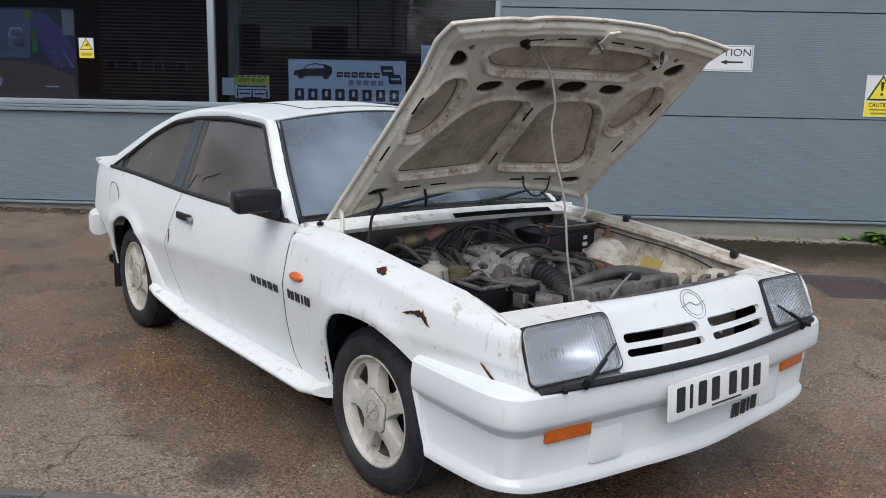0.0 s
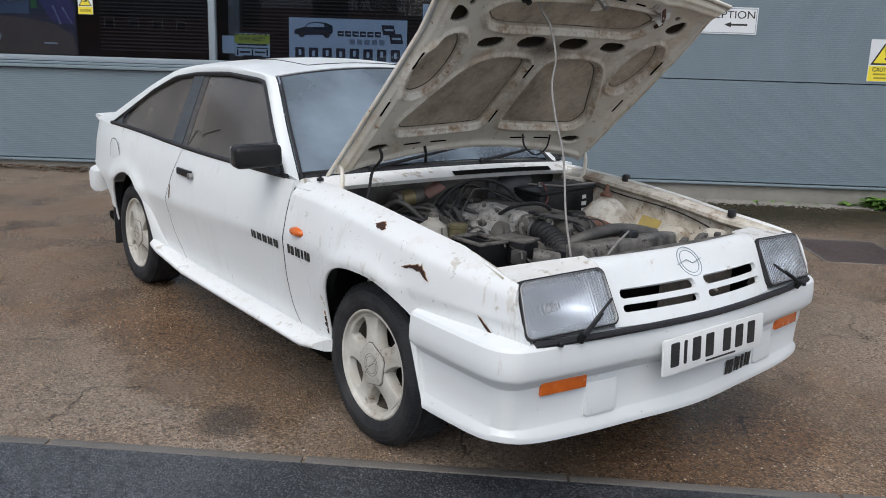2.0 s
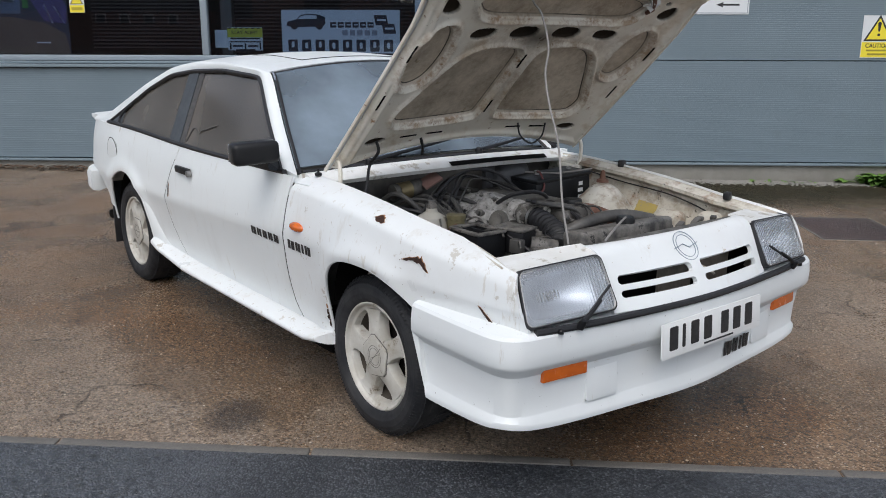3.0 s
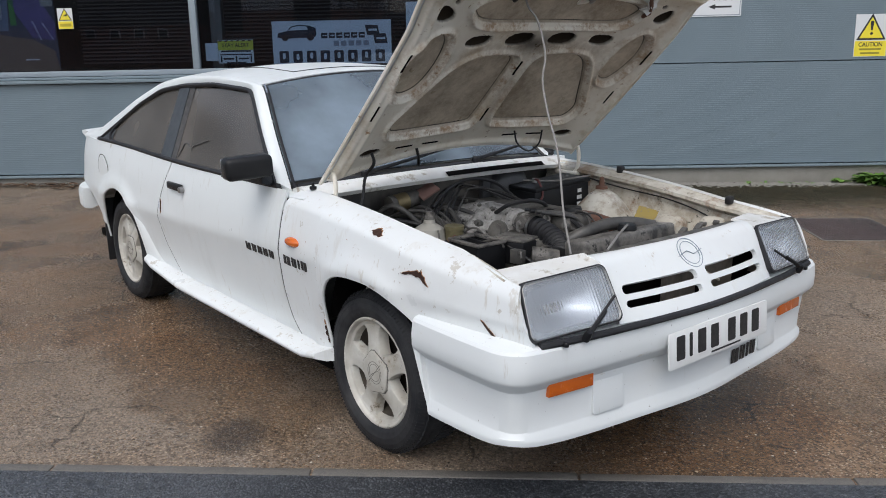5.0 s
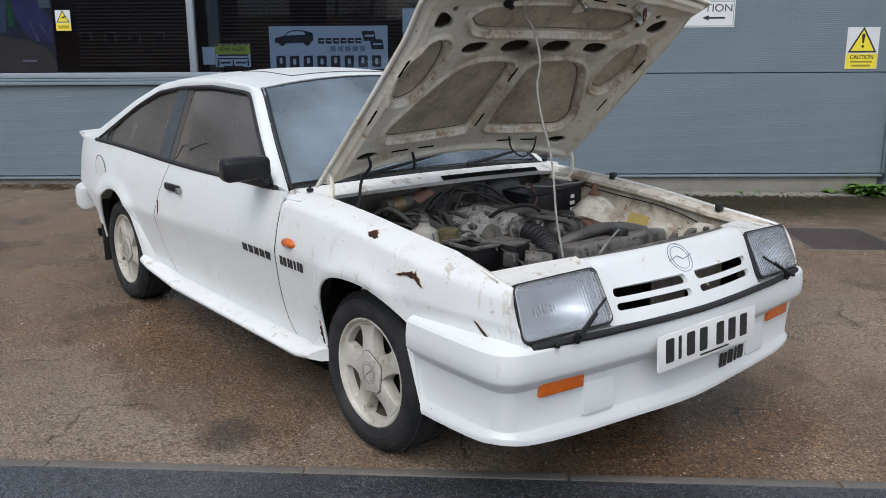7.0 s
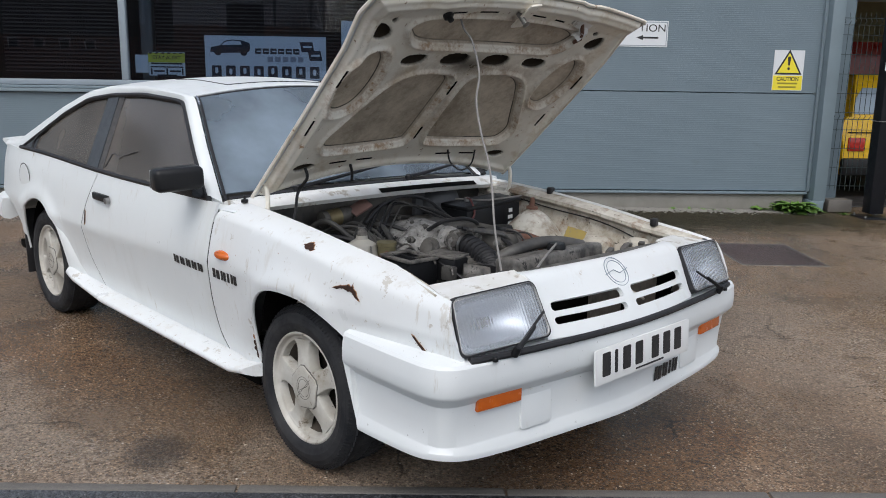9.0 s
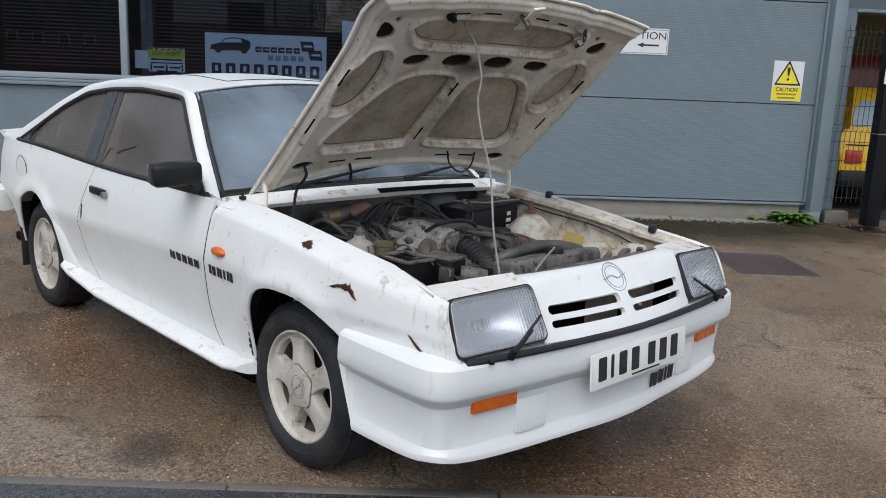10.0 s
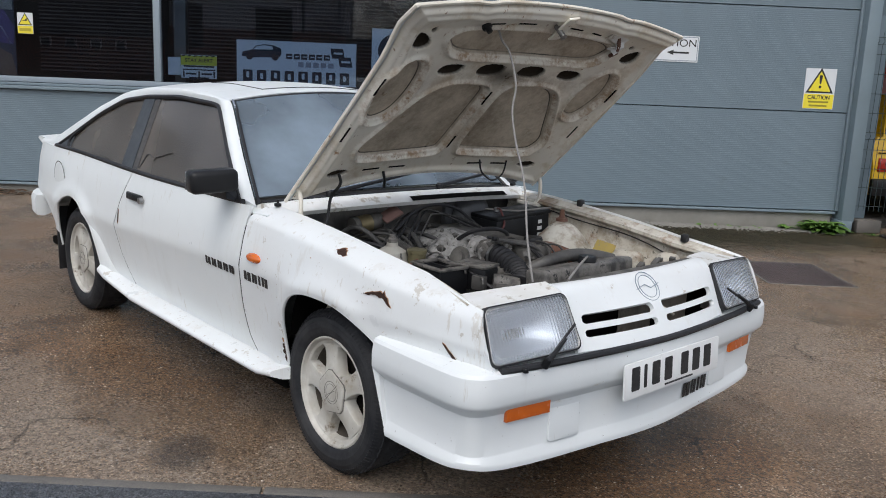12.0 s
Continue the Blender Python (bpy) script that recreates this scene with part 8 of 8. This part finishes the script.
# opaque pale blue: the daylight in the rear glass is put into its colour
part("rear_window", prism([(-0.67, 0.03), (0.67, 0.03), (0.64, 0.22), (0.54, 0.36), (-0.54, 0.36), (-0.64, 0.22)], 0.006, pose(0, 0.060, 0.985, 67, 0, 0)), mat("daylit_glass_colour", (0.30, 0.38, 0.46), 0.1, second=(0.36, 0.44, 0.52), scale=3), yc)
for s_ in (-1, 1):
    part("tail_lamp", box((0.20, 0.03, 0.16), pose(s_ * 0.65, -0.005, 0.66), 0.01), TAIL_RED, yc)
part("rear_bumper", box((1.64, 0.10, 0.20), pose(0, -0.03, 0.40), 0.03), BLACK, yc)
part("number_plate", box((0.50, 0.012, 0.11), pose(-0.20, -0.012, 0.66), 0.002), PLATE_WHITE, yc, "number plate with plain bars")
for k in range(5):
    part("character_bar", box((0.045, 0.004, 0.07), pose(-0.39 + 0.085 * k, -0.020, 0.66), 0), PRINT_BLACK, yc)
# near-black strip puts the crease's shade into colour
part("body_crease", box((1.52, 0.012, 0.012), pose(0, -0.003, 0.80), 0.003), SHADE, yc)
for s_ in (-1, 1):
    for y in (0.75, 3.1):
        w = part("wheel", lathe([(0.15, -0.08), (0.24, -0.09), (0.29, -0.07), (0.29, 0.07), (0.24, 0.09), (0.15, 0.08), (0.0, 0.06)], 28, Matrix.Translation((s_ * 0.74, y, 0.29)) @ pose(0, 0, 0, 0, 90, 0)), RUBBER, yc)
redc = thing("red_car", "red car raised on a lift in the workshop", "car", at_wall(8.2, 5.6, 0.0))
car_shell(redc, mat("red_car_paint", (0.33, 0.018, 0.012), 0.3, second=(0.25, 0.015, 0.012), scale=3, coat=0.3))
redc.matrix_world = at_wall(7.6, 5.2, 0.95)
lift = thing("car_lift", "grey two-post lift under the red car", "lift")
wall_box("lift_post", 6.35, 6.55, 6.6, 6.8, -0.05, 2.9, ALLOY, lift)
wall_box("lift_post", 9.0, 9.2, 6.6, 6.8, -0.05, 2.9, ALLOY, lift)
wall_box("lift_arm", 6.5, 9.0, 6.5, 6.62, 1.14, 1.22, ALLOY, lift)

# ---- plants, gravel and litter ----
def leaf_clump(name, spots_, material, label, size, n_leaves, seed):
    r_ = random.Random(seed)
    t_ = thing(name, label, "weeds")
    for cx, cy, k in spots_:
        b = bmesh.new()
        for _ in range(int(n_leaves * k)):
            a = r_.uniform(0, 2 * math.pi)
            L_ = size * r_.uniform(0.5, 1.2) * k
            w_ = L_ * r_.uniform(0.16, 0.30)
            el = r_.uniform(0.5, 1.35)
            d = Vector((math.cos(a), math.sin(a), 0))
            sd = Vector((-d.y, d.x, 0))
            o = Vector((cx, cy, 0.0)) + d * r_.uniform(0, 0.05)
            pts = []
            for j in range(5):
                u = j / 4
                c = o + d * (L_ * u * math.cos(el * (1 - 0.6 * u))) + Vector((0, 0, L_ * (math.sin(el) * u - 0.55 * u * u)))
                c.z = max(c.z, 0.004 + 0.01 * u)
                ww = w_ * math.sin(math.pi * min(0.97, u * 0.9 + 0.08))
                pts.append((c - sd * ww + Vector((0, 0, ww * 0.35)), c, c + sd * ww + Vector((0, 0, ww * 0.35))))
            V_ = [[b.verts.new(p) for p in row] for row in pts]
            for p_, q_ in zip(V_, V_[1:]):
                b.faces.new((p_[0], p_[1], q_[1], q_[0]))
                b.faces.new((p_[1], p_[2], q_[2], q_[1]))
        part("leaves", b, material, t_)
    return t_


def wall_xy(s, d):
    p = INTO * (WALL_D + d) + ALONG * s
    return p.x, p.y


leaf_clump("weed_clump", [(*wall_xy(3.93 + 0.055 * k, -0.10 - 0.05 * (k % 2)), 1.0 - 0.12 * abs(k - 2)) for k in range(5)] + [(*wall_xy(3.66, -0.08), 0.4), (*wall_xy(4.50, -0.25), 0.3)], LEAF, "green broad-leaved weeds at the foot of the wall", 0.23, 40, 3)
leaf_clump("small_weeds", [(*wall_xy(2.7 + 0.16 * k, -0.12), 0.35) for k in range(5)], LEAF, "small green weeds in the gravel", 0.16, 16, 4)

r_ = random.Random(11)
b = bmesh.new()


def pebble(b, x, y, z, r, rr):
    vs = []
    top_ = b.verts.new((x, y, z + r * rr.uniform(0.5, 0.9)))
    ring = [b.verts.new((x + r * rr.uniform(0.7, 1.1) * math.cos(a), y + r * rr.uniform(0.7, 1.1) * math.sin(a), z + r * rr.uniform(0.05, 0.3))) for a in (2 * math.pi * k / 6 for k in range(6))]
    for i in range(6):
        b.faces.new((ring[i], ring[(i + 1) % 6], top_))


for k in range(5200):
    s = r_.uniform(-0.8, 4.25)
    d = -0.015 - abs(r_.gauss(0, 0.11))
    if d < -0.34:
        continue
    x, y = wall_xy(s, d)
    pebble(b, x, y, 0.0, r_.uniform(0.007, 0.021), r_)
tagged(part("gravel", b, PEBBLE, smooth=False), "strip of mixed gravel along the plinth", "gravel", kind="stuff")
b = bmesh.new()
for k in range(420):
    s = r_.uniform(-6.6, -4.2) if k < 330 else r_.uniform(-4.2, -2.0)
    d = -0.02 - abs(r_.gauss(0, 0.10))
    x, y = wall_xy(s, d)
    a = r_.uniform(0, 6.28)
    L_ = r_.uniform(0.02, 0.06)
    c, s2 = math.cos(a), math.sin(a)
    z = 0.006 + r_.uniform(0, 0.03)
    q = [(x + c * L_, y + s2 * L_, z), (x - s2 * L_ * 0.4, y + c * L_ * 0.4, z + 0.012), (x - c * L_, y - s2 * L_, z + r_.uniform(0, 0.02)), (x + s2 * L_ * 0.4, y - c * L_ * 0.4, z + 0.01)]
    b.faces.new([b.verts.new(p) for p in q])
tagged(part("leaf_litter", b, DEAD_LEAF, smooth=False), "brown dead leaves blown against the plinth", "leaves", kind="stuff")
# grit and small stones over the yard
b = bmesh.new()
for k in range(34000):
    x, y = r_.uniform(-4.0, 2.4), r_.uniform(-3.0, 4.0)
    if (Vector((x, y, 0)) - K0).dot(KOUT) > -0.01:
        continue
    pebble(b, x, y, -0.001, min(0.0065, abs(r_.gauss(0, 0.0022)) + 0.0016), r_)
GRIT = mat("yard_grit", (0.27, 0.20, 0.14), 0.6, rough_var=0)
gn, gl = GRIT.node_tree.nodes, GRIT.node_tree.links
gg, gr = gn.new("ShaderNodeNewGeometry"), gn.new("ShaderNodeValToRGB")
for pos_, c_ in ((0.30, (0.05, 0.036, 0.026, 1)), (0.55, (0.20, 0.135, 0.085, 1)), (0.80, (0.34, 0.25, 0.165, 1)), (0.97, (0.46, 0.41, 0.34, 1))):
    e_ = gr.color_ramp.elements.new(pos_)
    e_.color = c_
gr.color_ramp.elements[0].color, gr.color_ramp.elements[-1].color = (0.04, 0.03, 0.022, 1), (0.55, 0.51, 0.45, 1)
gl.new(gg.outputs["Random Per Island"], gr.inputs[0])
gl.new(gr.outputs[0], gn["Principled BSDF"].inputs["Base Color"])
tagged(part("grit", b, GRIT, smooth=False), "fine loose grit scattered over the yard", "grit", kind="stuff")
b = bmesh.new()
for k in range(70):
    x, y = r_.uniform(-4.5, 2.6), r_.uniform(-2.6, 4.6)
    a, L_ = r_.uniform(0, 6.28), r_.uniform(0.006, 0.02)
    c, s2 = math.cos(a), math.sin(a)
    q = [(x + c * L_, y + s2 * L_, 0.004), (x - s2 * L_ * 0.5, y + c * L_ * 0.5, 0.008), (x - c * L_, y - s2 * L_, 0.004), (x + s2 * L_ * 0.5, y - c * L_ * 0.5, 0.006)]
    b.faces.new([b.verts.new(p) for p in q])
tagged(part("twigs_and_leaves", b, DEAD_LEAF, smooth=False), "scraps of dead leaf on the yard", "leaves", kind="stuff")

# ---- behind the camera: what the shop window mirrors ----
def far_box(name, s0, s1, d, thick, z0, z1, material, parent):
    return wall_box(name, s0, s1, -d - thick, -d, z0 - SLOPE * ((s0 + s1) / 2 + 2), z1 - SLOPE * ((s0 + s1) / 2 + 2), material, parent, 0)


house = thing("brick_building", "long brown brick building across the yard", "building")
far_box("brick_wall", -48, -19.6, 55, 8, -1.0, 3.27, BRICK, house)
ROOFM = mat("dark_roof_tiles", (0.045, 0.04, 0.04), 0.7, second=(0.03, 0.027, 0.027), scale=1.5)
b = bmesh.new()
rv = [b.verts.new(c) for c in ((-48, -54.6, 3.27), (-19.4, -54.6, 3.27), (-19.4, -59, 9.6), (-48, -59, 9.6), (-48, -63.4, 3.27), (-19.4, -63.4, 3.27))]
for f in ((0, 1, 2, 3), (3, 2, 5, 4), (0, 3, 4), (1, 5, 2), (0, 4, 5, 1)):
    b.faces.new([rv[i] for i in f])
b.transform(at_wall(-2.0, 0, 0) @ pose(2.0, 0, 0))
part("roof", b, ROOFM, house, smooth=False)
WHITE_FRAME = mat("white_window_frame", (0.70, 0.70, 0.68), 0.5, second=(0.6, 0.6, 0.58), scale=2)
for k in range(4, 8):
    s = -27.7 + 1.80 * (k - 4)
    wn_ = far_box("window", s - 0.30, s + 0.30, 54.9, 0.1, 2.15, 2.68, SHADE, house)
    far_box("window_frame", s - 0.40, s - 0.30, 54.88, 0.12, 2.10, 2.80, WHITE_FRAME, wn_)
    far_box("window_frame", s + 0.30, s + 0.40, 54.88, 0.12, 2.10, 2.80, WHITE_FRAME, wn_)
    far_box("window_head", s - 0.40, s + 0.40, 54.87, 0.13, 2.68, 2.80, WHITE_FRAME, wn_)
unit = thing("industrial_unit", "pale metal industrial unit with dark doors", "building")
far_box("wall", -19.4, -6.6, 57, 10, 4.1, 9.0, PALE_SHED, unit)
far_box("brick_base", -19.4, -6.6, 56.9, 10, -1.0, 4.1, BRICK, unit)
for s0, s1 in ((-18.9, -16.9), (-12.9, -10.2)):
    far_box("door", s0, s1, 56.8, 0.2, 2.6, 5.75, SHADE, unit)
far_box("roof", -19.6, -6.4, 56.8, 10.4, 9.0, 9.3, ROOFM, unit)
for s in (-9.4, -6.7):
    far_box("downpipe", s - 0.1, s + 0.1, 56.8, 0.15, 4.1, 9.0, ROOFM, unit)
row = thing("brick_terrace", "low brick workshops along the far side of the road", "building")
far_box("wall", -6.4, 40, 60, 8, -1.0, 3.6, BRICK, row)
far_box("roof", -6.4, 40.2, 59.6, 8.8, 3.6, 4.2, ROOFM, row)


def tree(x, y, h, seed):
    r_ = random.Random(seed)
    t_ = thing("tree", "small bare-branched tree with brown leaves", "tree", Matrix.Translation((x, y, -0.3)))
    b = tube([(0, 0, 0), (0.05, 0, h * 0.3), (0, 0.05, h * 0.6), (0.1, 0, h)], [0.16, 0.12, 0.07, 0.02], 8)
    ends = []
    for k in range(16):
        z = h * r_.uniform(0.3, 0.9)
        a = r_.uniform(0, 6.28)
        L_ = h * r_.uniform(0.15, 0.32)
        e = (math.cos(a) * L_, math.sin(a) * L_, z + L_ * 0.7)
        tube([(0, 0, z), (e[0] * 0.5, e[1] * 0.5, z + L_ * 0.4), e], [0.05, 0.03, 0.01], 5, b)
        ends.append(e)
    part("trunk", b, mat("bark", (0.07, 0.055, 0.045), 0.9, second=(0.04, 0.03, 0.025), scale=6), t_)
    b = bmesh.new()
    for e in ends:
        for _ in range(90):
            p = Vector(e) + Vector((r_.gauss(0, 0.4), r_.gauss(0, 0.4), r_.gauss(0, 0.4)))
            d1 = Vector((r_.uniform(-1, 1), r_.uniform(-1, 1), r_.uniform(-1, 1))).normalized() * 0.10
            d2 = d1.orthogonal().normalized() * 0.05
            b.faces.new([b.verts.new(q) for q in (p - d1, p + d2, p + d1, p - d2)])
    part("crown", b, DEAD_LEAF, t_, smooth=False)


for k, s in enumerate((-5.2, -3.0, 1.0)):
    p = INTO * (WALL_D - 50 - 2 * k) + ALONG * s
    tree(p.x, p.y, 8.0 - k, 20 + k)
